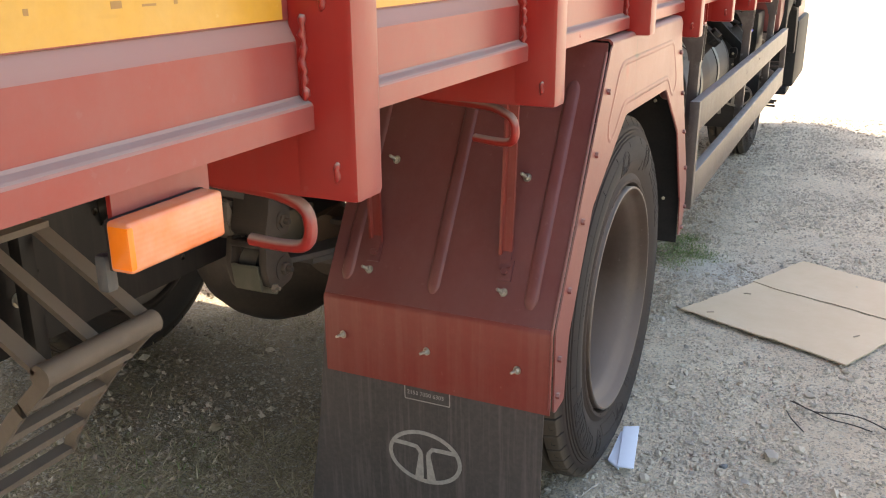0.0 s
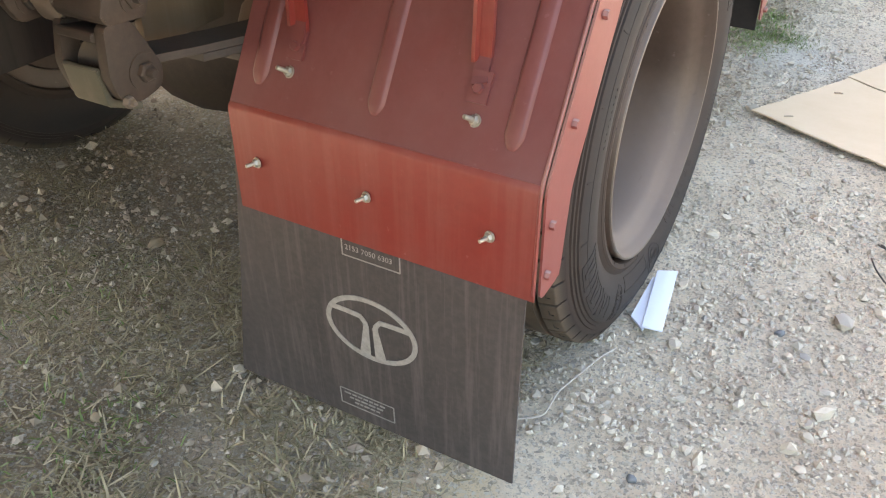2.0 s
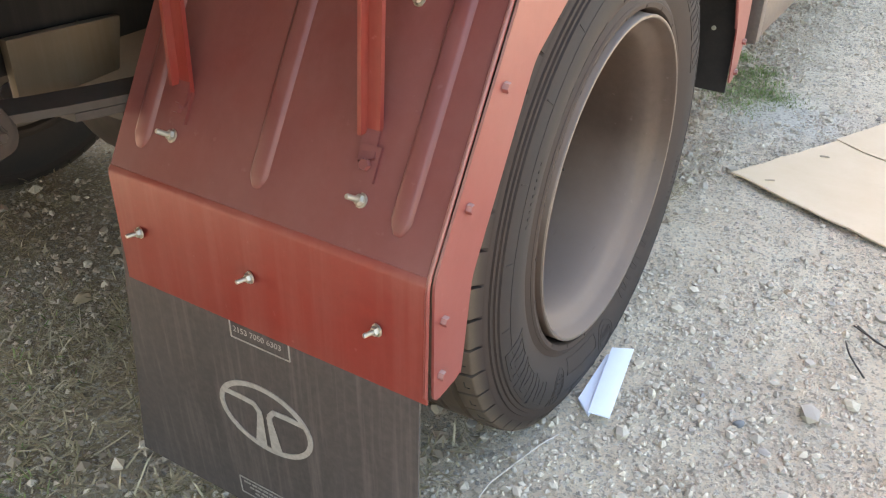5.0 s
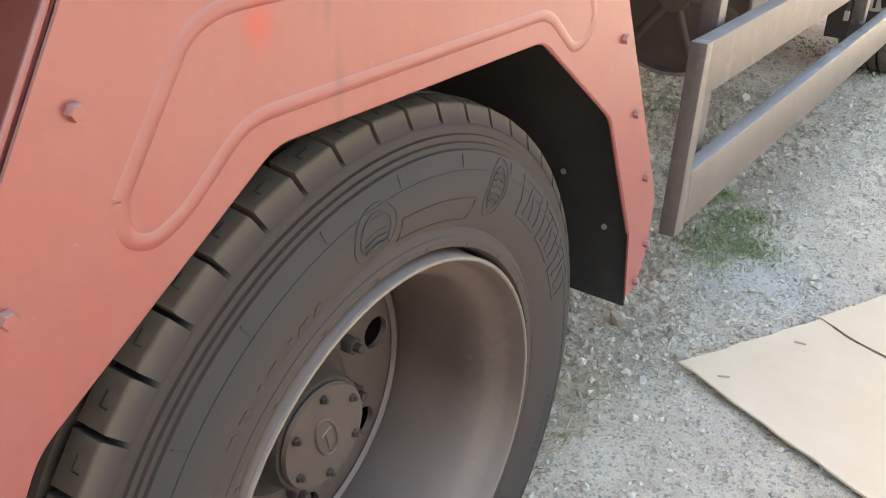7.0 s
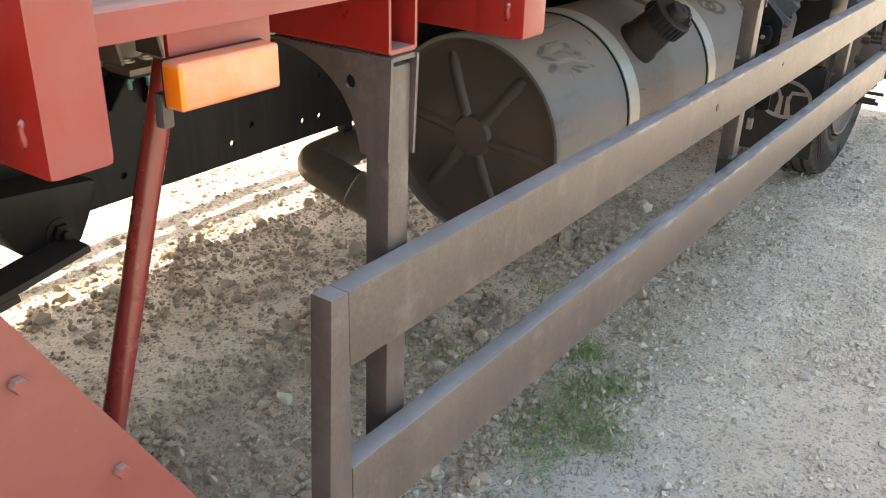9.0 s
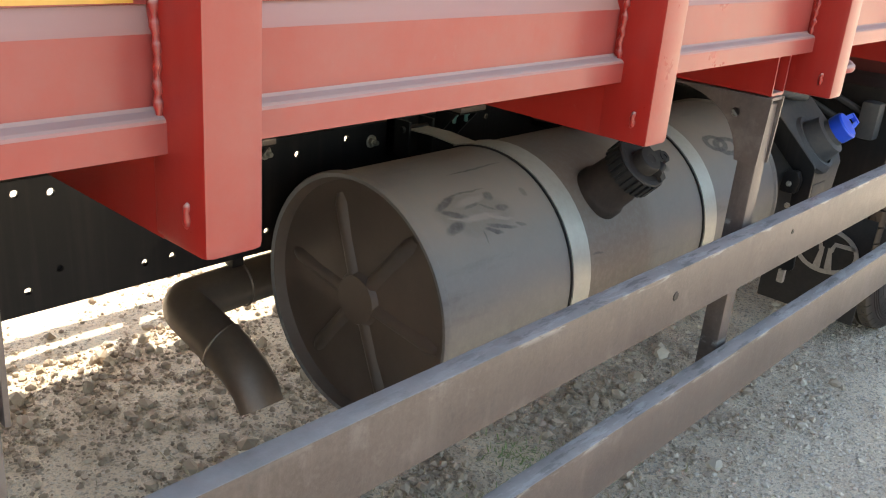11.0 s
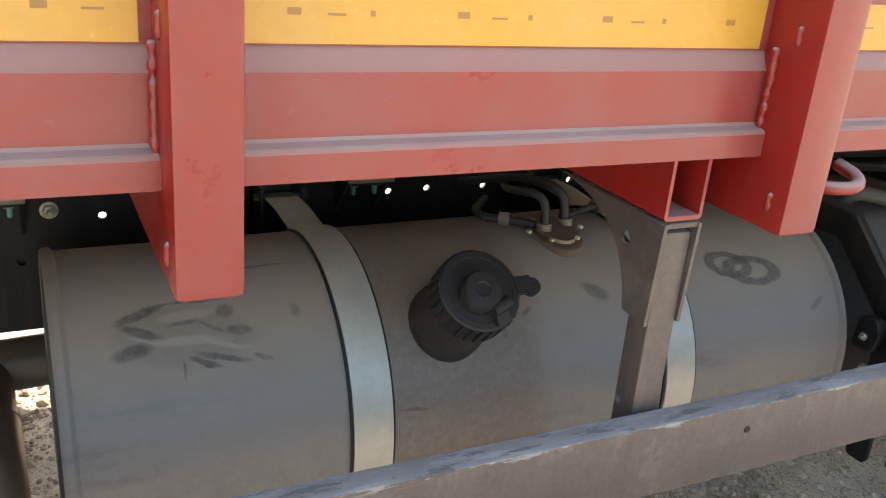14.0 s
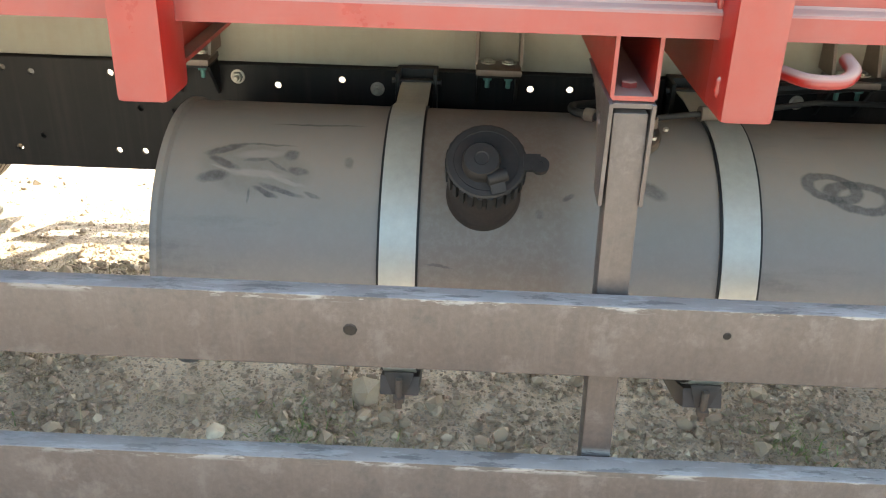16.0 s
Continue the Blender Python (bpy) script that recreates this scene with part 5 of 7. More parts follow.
    def frame_line(bm, x0, x1, z0, z1):
        for p, q in (((x0, z0), (x1, z0)), ((x1, z0), (x1, z1)), ((x1, z1), (x0, z1)), ((x0, z1), (x0, z0))):
            sweep(bm, [on_flap(*p), on_flap(*q)], 0, flat=(0.0011, 0.0007, (0, -1, 0)))
        return bm
    tag = part("number_frame", frame_line(B(), -0.943, -0.820, 0.509, 0.5495), M_WHITE, flap, "small white framed part number")
    part("part_number", lettering("2153 7050 6303", 0.0155, on_flap(-0.9365, 0.5235) + Vector((0, -0.0008, 0))), M_WHITE, tag, "white printed part number")
    small = part("print_frame", frame_line(B(), -0.986, -0.856, 0.112, 0.155), M_WHITE, flap, "small framed white print")
    for r in range(3):
        zz = 0.1450 - 0.0105 * r
        x = -0.976 + 0.012 * r
        while x < -0.874 - 0.010 * r:
            w = random.uniform(0.006, 0.016)
            part("print_bar", sweep(B(), [on_flap(x, zz), on_flap(x + w, zz)], 0, flat=(0.0017, 0.0007, (0, -1, 0))), M_WHITE, small)
            x += w + 0.0035
    for ob in (skirt, upper, strip, flap, lining):
        other_side(ob)


build_wing()


HOOKS = ([(-0.86, 0.605, 1.281), (-0.66, 0.584, 1.279), (-0.602, 0.569, 1.268), (-0.602, 0.567, 1.219), (-0.65, 0.573, 1.213), (-0.703, 0.579, 1.213)],
         [(-0.86, 1.40, 1.272), (-0.66, 1.315, 1.275), (-0.598, 1.270, 1.262), (-0.598, 1.272, 1.216), (-0.64, 1.290, 1.211), (-0.70, 1.314, 1.211)],
         [(-0.70, 4.99, 1.335), (-0.60, 4.99, 1.335), (-0.545, 5.015, 1.335), (-0.535, 5.05, 1.338), (-0.555, 5.07, 1.345), (-0.59, 5.07, 1.352)])
for pts in HOOKS:
    part("rope_hook", sweep(B(), rounded(pts, 0.026, 5), 0.0088, 10), M_RED, truck, "red bent-bar rope hook")


# ---------------------------------------------------------------- marker lamps
def marker(y0):
    plate = part("marker_lamp", box(B(), -0.596, -0.590, y0 + 0.014, y0 + 0.146, 1.300, 1.3735, 0.001), M_RED, truck, "amber side marker lamp on a red plate")
    part("lamp_base", box(B(), -0.5895, -0.5835, y0 + 0.002, y0 + 0.130, 1.3010, 1.3490, 0.002), M_PLASTIC, plate, "black lamp base")
    bm = box(B(), -0.5835, -0.560, y0, y0 + 0.130, 1.3015, 1.3485)
    bmesh.ops.bevel(bm, geom=[e for e in bm.edges if e.verts[0].co.x > -0.57 or e.verts[1].co.x > -0.57], offset=0.0042, segments=3, profile=0.5, affect="EDGES")
    part("lens", bm, M_AMBER, plate, "amber lens dulled by dust")
    part("reflector_strip", box(B(), -0.5830, -0.5594, y0 - 0.0008, y0 + 0.0070, 1.3050, 1.3450, 0.0025), M_ORANGE, plate, "clear orange strip of the lens")
    part("cable_boot", box(B(), -0.612, -0.598, y0 + 0.006, y0 + 0.020, 1.276, 1.312, 0.004), M_DEF, plate, "grey cable plug")
    return plate


for y in (0.228, 2.931, 5.78):
    other_side(marker(y))

# tie rod from the bed down to the wing's front
rod = part("tie_rod", sweep(B(), [(-0.6825, 3.012, 1.32), (-0.699, 2.883, 0.875)], 0.0145, 14), M_ROD, truck, "dark red glossy tubular tie rod")
other_side(rod)


# ---------------------------------------------------------------- side guard
GX0, GX1 = -0.592, -0.556
G0, G1 = 3.121, 6.62


def build_guard():
    def tube(y0, y1, z0, z1):
        return box(B(), GX0, GX1, y0, y1, z0, z1, 0.003)
    top = part("guard_rail", tube(G0 + 0.032, G1, 0.908, 1.020), M_GREY, truck, "dusty grey steel guard rail with chipped top edge")
    low = part("guard_rail", tube(G0 + 0.032, G1, 0.618, 0.742), M_GREY, truck, "dusty grey steel guard rail with chipped top edge")
    end = part("guard_end_post", prism(B(), [(G0 - 0.021, 0.606), (G0 + 0.030, 0.608), (G0 + 0.032, 1.020), (G0, 1.020)], "x", GX0, GX1, 0.002), M_GREY, truck, "grey guard end post")
    for ob in (top, low, end):
        other_side(ob)
    for y, z, r in ((4.473, 0.968, 0.010), (4.982, 0.982, 0.006)):
        part("chipped_spot", revolve(B(), [(r, 0), (r * 0.8, 0.0015), (0, 0.0008)], frame_to((1, 0, 0), (GX1, y, z)), 9), M_CHASSIS, top, "dark chipped spot")
    part("guard_end_post", box(B(), GX0, GX1, G1 + 0.001, G1 + 0.034, 0.61, 1.02, 0.002), M_GREY, truck, "grey guard end post")
    for y in (3.280, 4.799, 6.03):
        w = 0.050
        # red channel under the bed
        a, b = y - 0.004, y + w + 0.004
        bm = prism(B(), [(a, 1.373), (a, 1.296), (a + 0.004, 1.292), (b - 0.004, 1.292), (b, 1.296), (b, 1.373), (b - 0.005, 1.373), (b - 0.005, 1.298), (a + 0.005, 1.298), (a + 0.005, 1.373)], "x", -1.05, -0.590)
        arm = part("guard_outrigger", bm, M_RED, truck, "red folded channel outrigger, open in front")
        part("outrigger_bolt", bolt(B(), (-0.635, y + w / 2, 1.298), (0, 0, 1), 0.011, 0.008), M_RED, arm)
        # grey bracket with curved gussets
        bm = B()
        gus = [(-0.586, 1.288), (-0.815, 1.288), (-0.790, 1.2855), (-0.764, 1.281), (-0.735, 1.273), (-0.708, 1.261), (-0.688, 1.247), (-0.670, 1.230), (-0.655, 1.206), (-0.645, 1.180), (-0.640, 1.154), (-0.592, 1.150)]
        for a, b in ((y - 0.004, y + 0.001), (y + w - 0.001, y + w + 0.004)):
            hole = [ring(-0.656, 1.249, 0.0095, 12)]
            holed(bm, gus, hole, "y", a, b)
        prism(bm, [(-0.588, 1.283), (-0.588, 1.289), (-0.80, 1.289), (-0.80, 1.283)], "y", y + 0.001, y + w - 0.001)
        br = part("guard_bracket", bm, M_GREY, truck, "grey gusseted guard bracket")
        bm = prism(B(), [(-0.594, 1.275), (-0.634, 1.275), (-0.646, 0.63), (-0.604, 0.63)], "y", y + 0.003, y + w - 0.003, 0.003)
        if y == 4.799:
            # this one was welded a little out of plumb
            for v in bm.verts:
                v.co.y += 0.0145 * (1.275 - v.co.z) / 0.645
        leg = part("guard_leg", bm, M_GREY, truck, "dusty grey square guard leg")
        for x, z in ((-0.606, 0.93), (-0.608, 0.65)):
            part("spacer", box(B(), x, GX0 - 0.001, y + 0.006, y + w - 0.006, z, z + 0.06), M_GREY, leg)
        for ob in (arm, br, leg):
            other_side(ob)


build_guard()


# ---------------------------------------------------------------- fuel tank
TX, TZ, TR = TANK_X, TANK_Z, TANK_R
T0, T1 = 4.119, 5.455


def build_tank():
    ax = (0, 1, 0)
    m = frame_to(ax, (TX, T0, TZ))
    L = T1 - T0
    body = revolve(B(), [(TR - 0.006, -0.002), (TR + 0.002, -0.004), (TR + 0.0058, 0.001), (TR + 0.0058, 0.009), (TR, 0.015), (TR, 0.40), (TR, L - 0.014), (TR + 0.0058, L - 0.010), (TR + 0.0058, L), (TR - 0.01, L + 0.002)], m, 80)
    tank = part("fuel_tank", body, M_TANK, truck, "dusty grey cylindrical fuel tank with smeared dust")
    for y, s in ((T0, 1), (T1, -1)):
        mm = frame_to((0, s, 0), (TX, y, TZ))
        cap = revolve(B(), [(TR - 0.006, -0.002), (TR - 0.014, 0.020), (TR - 0.035, 0.026), (0.12, 0.020), (0.0, 0.018)], mm, 64)
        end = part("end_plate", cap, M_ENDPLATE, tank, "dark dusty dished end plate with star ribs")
        if s > 0:
            for k in range(6):
                a = math.pi / 6 + k * math.pi / 3 + 0.36
                bm = B()
                rows = []
                for r in np.linspace(0.035, 0.205, 9):
                    w = 0.016 if r < 0.19 else 0.009
                    d = Vector((math.cos(a), 0, math.sin(a)))
                    t = Vector((-math.sin(a), 0, math.cos(a)))
                    h = 0.012 if r < 0.19 else 0.003
                    base = Vector((TX, T0 + 0.019 + r * 0.03, TZ)) + d * r
                    rows.append([bm.verts.new(base + t * u + Vector((0, -hh, 0))) for u, hh in ((-w, 0), (-w * 0.5, h * 0.8), (0, h), (w * 0.5, h * 0.8), (w, 0))])
                for p, q in zip(rows, rows[1:]):
                    for j in range(4):
                        bm.faces.new((p[j], p[j + 1], q[j + 1], q[j])).smooth = True
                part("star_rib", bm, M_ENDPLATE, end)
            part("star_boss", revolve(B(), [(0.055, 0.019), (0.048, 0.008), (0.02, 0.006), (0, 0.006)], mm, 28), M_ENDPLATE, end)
    # clamping straps over rubber strips
    for y in (4.488, 5.036):
        w = 0.059
        def wrap(r, pad):
            rows = []
            bm = B()
            angs = np.radians(np.arange(-150, 118, 6))
            for a in angs:
                rows.append([bm.verts.new((TX + rr * math.cos(a), yy, TZ + rr * math.sin(a))) for rr, yy in ((r[0], y - pad), (r[1], y - pad), (r[1], y + w + pad), (r[0], y + w + pad))])
            for p, q in zip(rows, rows[1:]):
                for j in range(4):
                    bm.faces.new((p[j], p[(j + 1) % 4], q[(j + 1) % 4], q[j])).smooth = True
            bm.faces.new(rows[0])
            bm.faces.new(rows[-1][::-1])
            return bm
        part("rubber_strip", wrap((TR + 0.0005, TR + 0.004), 0.004), M_RUBBER, tank, "black rubber strip")
        strap = part("tank_strap", wrap((TR + 0.004, TR + 0.0065), 0.0), M_STRAP, truck, "bright brushed metal tank strap")
        a = math.radians(112)
        p0 = Vector((TX + (TR + 0.005) * math.cos(a), y + w / 2, TZ + (TR + 0.005) * math.sin(a)))
        p1 = Vector((-1.272, y + w / 2, 1.116))
        part("strap_tail", sweep(B(), [p0 + Vector((0.02, 0, 0.003)), p0, p0.lerp(p1, 0.5) + Vector((0, 0, 0.004)), p1], 0, flat=(w / 2, 0.0015, (0, 0, 1))), M_STRAP, strap)
        bm = box(B(), -1.328, -1.255, y - 0.012, y - 0.004, 1.05, 1.136, 0.002)
        box(bm, -1.328, -1.255, y + w + 0.004, y + w + 0.012, 1.05, 1.136, 0.002)
        box(bm, -1.328, -1.300, y - 0.012, y + w + 0.012, 1.05, 1.136, 0.002)
        sweep(bm, [(-1.272, y - 0.02, 1.116), (-1.272, y + w + 0.02, 1.116)], 0.008, 8)
        part("strap_anchor", bm, M_CHASSIS, truck, "black strap anchor on the frame")
        # lower cradle bracket and strap bolt
        bm = prism(B(), [(-1.33, 0.587), (-1.05, 0.593), (-0.90, 0.627), (-0.852, 0.651), (-0.868, 0.683), (-0.92, 0.661), (-1.02, 0.6335), (-1.15, 0.657), (-1.24, 0.740), (-1.33, 0.887)], "y", y - 0.006, y + w + 0.006, 0.003)
        cr = part("tank_cradle", bm, M_CRADLE, truck, "grey-brown dusty tank cradle bracket")
        part("strap_end", prism(B(), [(y + 0.002, 0.700), (y + w - 0.002, 0.700), (y + w * 0.72, 0.655), (y + w * 0.28, 0.655)], "x", -0.856, -0.851, 0.001), M_CRADLE, cr, "dusty folded strap end")
        part("tension_bolt", sweep(B(), [(-0.846, y + w / 2, 0.69), (-0.846, y + w / 2, 0.629)], 0.0065, 8), M_RUSTY, cr, "dusty tension bolt")
        part("tension_nut", bolt(B(), (-0.846, y + w / 2, 0.652), (0, 0, -1), 0.012, 0.011), M_RUSTY, cr)
    # filler neck and cap
    d = Vector((0.70, 0.0, 0.714)).normalized()
    base = Vector((TX + 0.0097, 4.652, TZ - 0.0015)) + d * (TR + 0.020)
    mm = frame_to(d, base) @ Matrix.Diagonal((0.94, 0.94, 1.0, 1.0))
    neck = part("filler_neck", revolve(B(), [(0.065, -0.06), (0.064, -0.018), (0.061, -0.012), (0.058, -0.008), (0.056, 0.03), (0.054, 0.034), (0.056, 0.075), (0, 0.075)], mm, 40), M_NECK, tank, "dusty black filler neck")
    ribs = B()
    for k in range(26):
        a = 2 * math.pi * k / 26
        c, s = math.cos(a), math.sin(a)
        m2 = mm @ Matrix.Rotation(a, 4, "Z")
        vs = [ribs.verts.new(m2 @ Vector((x, yy, z))) for x in (0.056, 0.0655) for yy in (-0.0040, 0.0040) for z in (0.058, 0.0965)]
        for q in ((0, 1, 3, 2), (4, 6, 7, 5), (0, 4, 5, 1), (2, 3, 7, 6), (0, 2, 6, 4), (1, 5, 7, 3)):
            ribs.faces.new([vs[i] for i in q])
    cap = part("filler_cap", revolve(B(), [(0.055, 0.054), (0.060, 0.057), (0.060, 0.096), (0.063, 0.0965), (0.064, 0.0990), (0.061, 0.1015), (0.052, 0.1020), (0.051, 0.1012), (0.036, 0.1016), (0, 0.1022)], mm, 44), M_PLASTIC, truck, "ribbed black filler cap with lock cover and ear")
    part("grip_rib", ribs, M_PLASTIC, cap)
    lid = revolve(B(), [(0.030, 0.099), (0.030, 0.121), (0.027, 0.125), (0.012, 0.126), (0.010, 0.1245), (0, 0.1245)], mm @ Matrix.Translation((-0.008, -0.008, 0)), 30)
    part("lock_cover", lid, M_PLASTIC, cap, "round lock cover")
    # local axes of the cap: across along the truck, and down the slope
    side = mm.inverted().to_3x3() @ Vector((0, 1, 0))
    down = mm.inverted().to_3x3() @ Vector((d.z, 0, -d.x))
    def lug(name, u, v, ru, h0, h1):
        c = side * u + down * v
        part(name, revolve(B(), [(0, h0), (ru, h0), (ru, h1), (ru * 0.4, h1), (ru * 0.4, h1 - 0.002), (0, h1 - 0.002)], mm @ Matrix.Translation(c), 20), M_PLASTIC, cap)
    lug("ear", 0.080, 0.004, 0.014, 0.094, 0.104)
    p, q = side * 0.055, side * 0.080
    part("ear_arm", sweep(B(), [mm @ (p + Vector((0, 0, 0.099))), mm @ (q + Vector((0, 0, 0.099)))], 0, flat=(0.013, 0.004, tuple(d))), M_PLASTIC, cap)
    part("hinge_barrel", sweep(B(), [mm @ (side * 0.002 + down * 0.036 + Vector((0, 0, 0.114))), mm @ (side * 0.030 + down * 0.026 + Vector((0, 0, 0.114)))], 0.010, 12), M_PLASTIC, cap)
    part("hinge_tab", sweep(B(), [mm @ (side * 0.014 + down * 0.03 + Vector((0, 0, 0.114))), mm @ (side * 0.020 + down * 0.052 + Vector((0, 0, 0.104)))], 0, flat=(0.011, 0.004, tuple(d))), M_PLASTIC, cap)
    # sender unit: a flange near the crown, pipe stubs, elbows and hoses to the frame
    top = Vector((-0.978, 4.908, 1.1220))
    m2 = frame_to((0.19, 0, 1), top) @ Matrix.Diagonal((0.72, 1.0, 1.0, 1))
    send = part("sender_unit", revolve(B(), [(0.0, -0.02), (0.060, -0.02), (0.060, 0.004), (0.057, 0.006), (0.044, 0.006), (0.042, 0.012), (0, 0.012)], m2, 32), M_EXH, tank, "dusty sender flange with hose stubs")
    for k in range(6):
        a = 2 * math.pi * (k + 0.5) / 6
        part("sender_screw", bolt(B(), top + Vector((0.036 * math.cos(a), 0.051 * math.sin(a), 0.007 - 0.19 * 0.036 * math.cos(a))), (0.19, 0, 1), 0.0052, 0.005), M_BOLT, send)
    for pts, r in (([(0.0, -0.022, 0.0), (0.0, -0.026, 0.058), (-0.012, -0.038, 0.070), (-0.07, -0.060, 0.062), (-0.22, 0.02, 0.02)], 0.0085),
                   ([(-0.012, 0.026, 0.0), (-0.014, 0.020, 0.060), (-0.030, 0.008, 0.074), (-0.10, -0.02, 0.072), (-0.30, -0.03, 0.0)], 0.0095),
                   ([(-0.018, -0.030, 0.012), (-0.050, -0.070, 0.014), (-0.072, -0.102, 0.012), (-0.105, -0.100, 0.014), (-0.25, 0.0, -0.02)], 0.0085),
                   ([(-0.02, 0.02, 0.020), (-0.060, 0.115, 0.020), (-0.066, 0.155, 0.018), (-0.17, 0.36, 0.016), (-0.30, 0.60, -0.02)], 0.0065)):
        part("hose", sweep(B(), rounded([top + Vector(p) for p in pts], 0.022, 4), r * 0.85, 10), M_HOSE, send, "black fuel hose")
    for p, q, r in (((0.0, -0.022, 0.008), (0.0, -0.023, 0.022), 0.0125), ((-0.012, 0.026, 0.008), (-0.012, 0.025, 0.024), 0.0135), ((-0.062, 0.120, 0.020), (-0.066, 0.150, 0.018), 0.014), ((-0.046, -0.064, 0.014), (-0.056, -0.079, 0.0135), 0.0125)):
        part("hose_clamp", sweep(B(), [top + Vector(p), top + Vector(q)], r, 12), M_RUSTY, send, "dull hose clamp")


build_tank()

# ---------------------------------------------------------------- exhaust tail pipe
pipe = rounded([(-1.47, 5.2, 0.77), (-1.462, 4.50, 0.762), (-1.455, 4.16, 0.757), (-1.447, 4.008, 0.754), (-1.375, 4.010, 0.735), (-1.290, 4.014, 0.709)], 0.085, 7)
ex = part("exhaust_pipe", sweep(B(), pipe, 0.050, 24, caps=False), M_EXH, truck, "dusty curved exhaust tail pipe")
# the open end is pressed flat and bent down
tail = [(-1.305, 4.014, 0.713), (-1.266, 4.016, 0.701), (-1.228, 4.018, 0.682), (-1.196, 4.020, 0.655), (-1.174, 4.021, 0.622)]
end = B()
rows = []
for k, p in enumerate(tail):
    d = (Vector(tail[min(k + 1, 4)]) - Vector(tail[max(k - 1, 0)])).normalized()
    side = Vector((0, 1, 0))
    up = side.cross(d).normalized()
    wide, high = 0.0525 - 0.0005 * k, 0.0525 - 0.0055 * k
    rows.append([end.verts.new(Vector(p) + side * (wide * math.cos(q)) + up * (high * (math.sin(q) - (0.35 * k / 4) * math.sin(q) * math.exp(-(math.cos(q) / 0.35) ** 2) * (math.sin(q) > 0)))) for q in [2 * math.pi * j / 28 for j in range(28)]])
for p, q in zip(rows, rows[1:]):
    for j in range(28):
        end.faces.new((p[j], p[(j + 1) % 28], q[(j + 1) % 28], q[j])).smooth = True
part("tail_spout", end, M_EXH, ex, "flattened dusty pipe end")
part("weld_ring", revolve(B(), [(0.0515, -0.004), (0.0545, 0.0), (0.0515, 0.004)], frame_to(Vector((0, -1, 0.0)), (-1.455, 4.165, 0.757)), 24), M_EXH, ex)
part("weld_ring", revolve(B(), [(0.0525, -0.003), (0.0545, 0.0), (0.0525, 0.003)], frame_to(Vector((0.09, 0.02, -0.03)), (-1.300, 4.014, 0.712)), 24), M_EXH, ex)
part("exhaust_clamp", box(B(), -1.47, -1.44, 4.135, 4.165, 0.807, 0.88, 0.003), M_CHASSIS, ex)


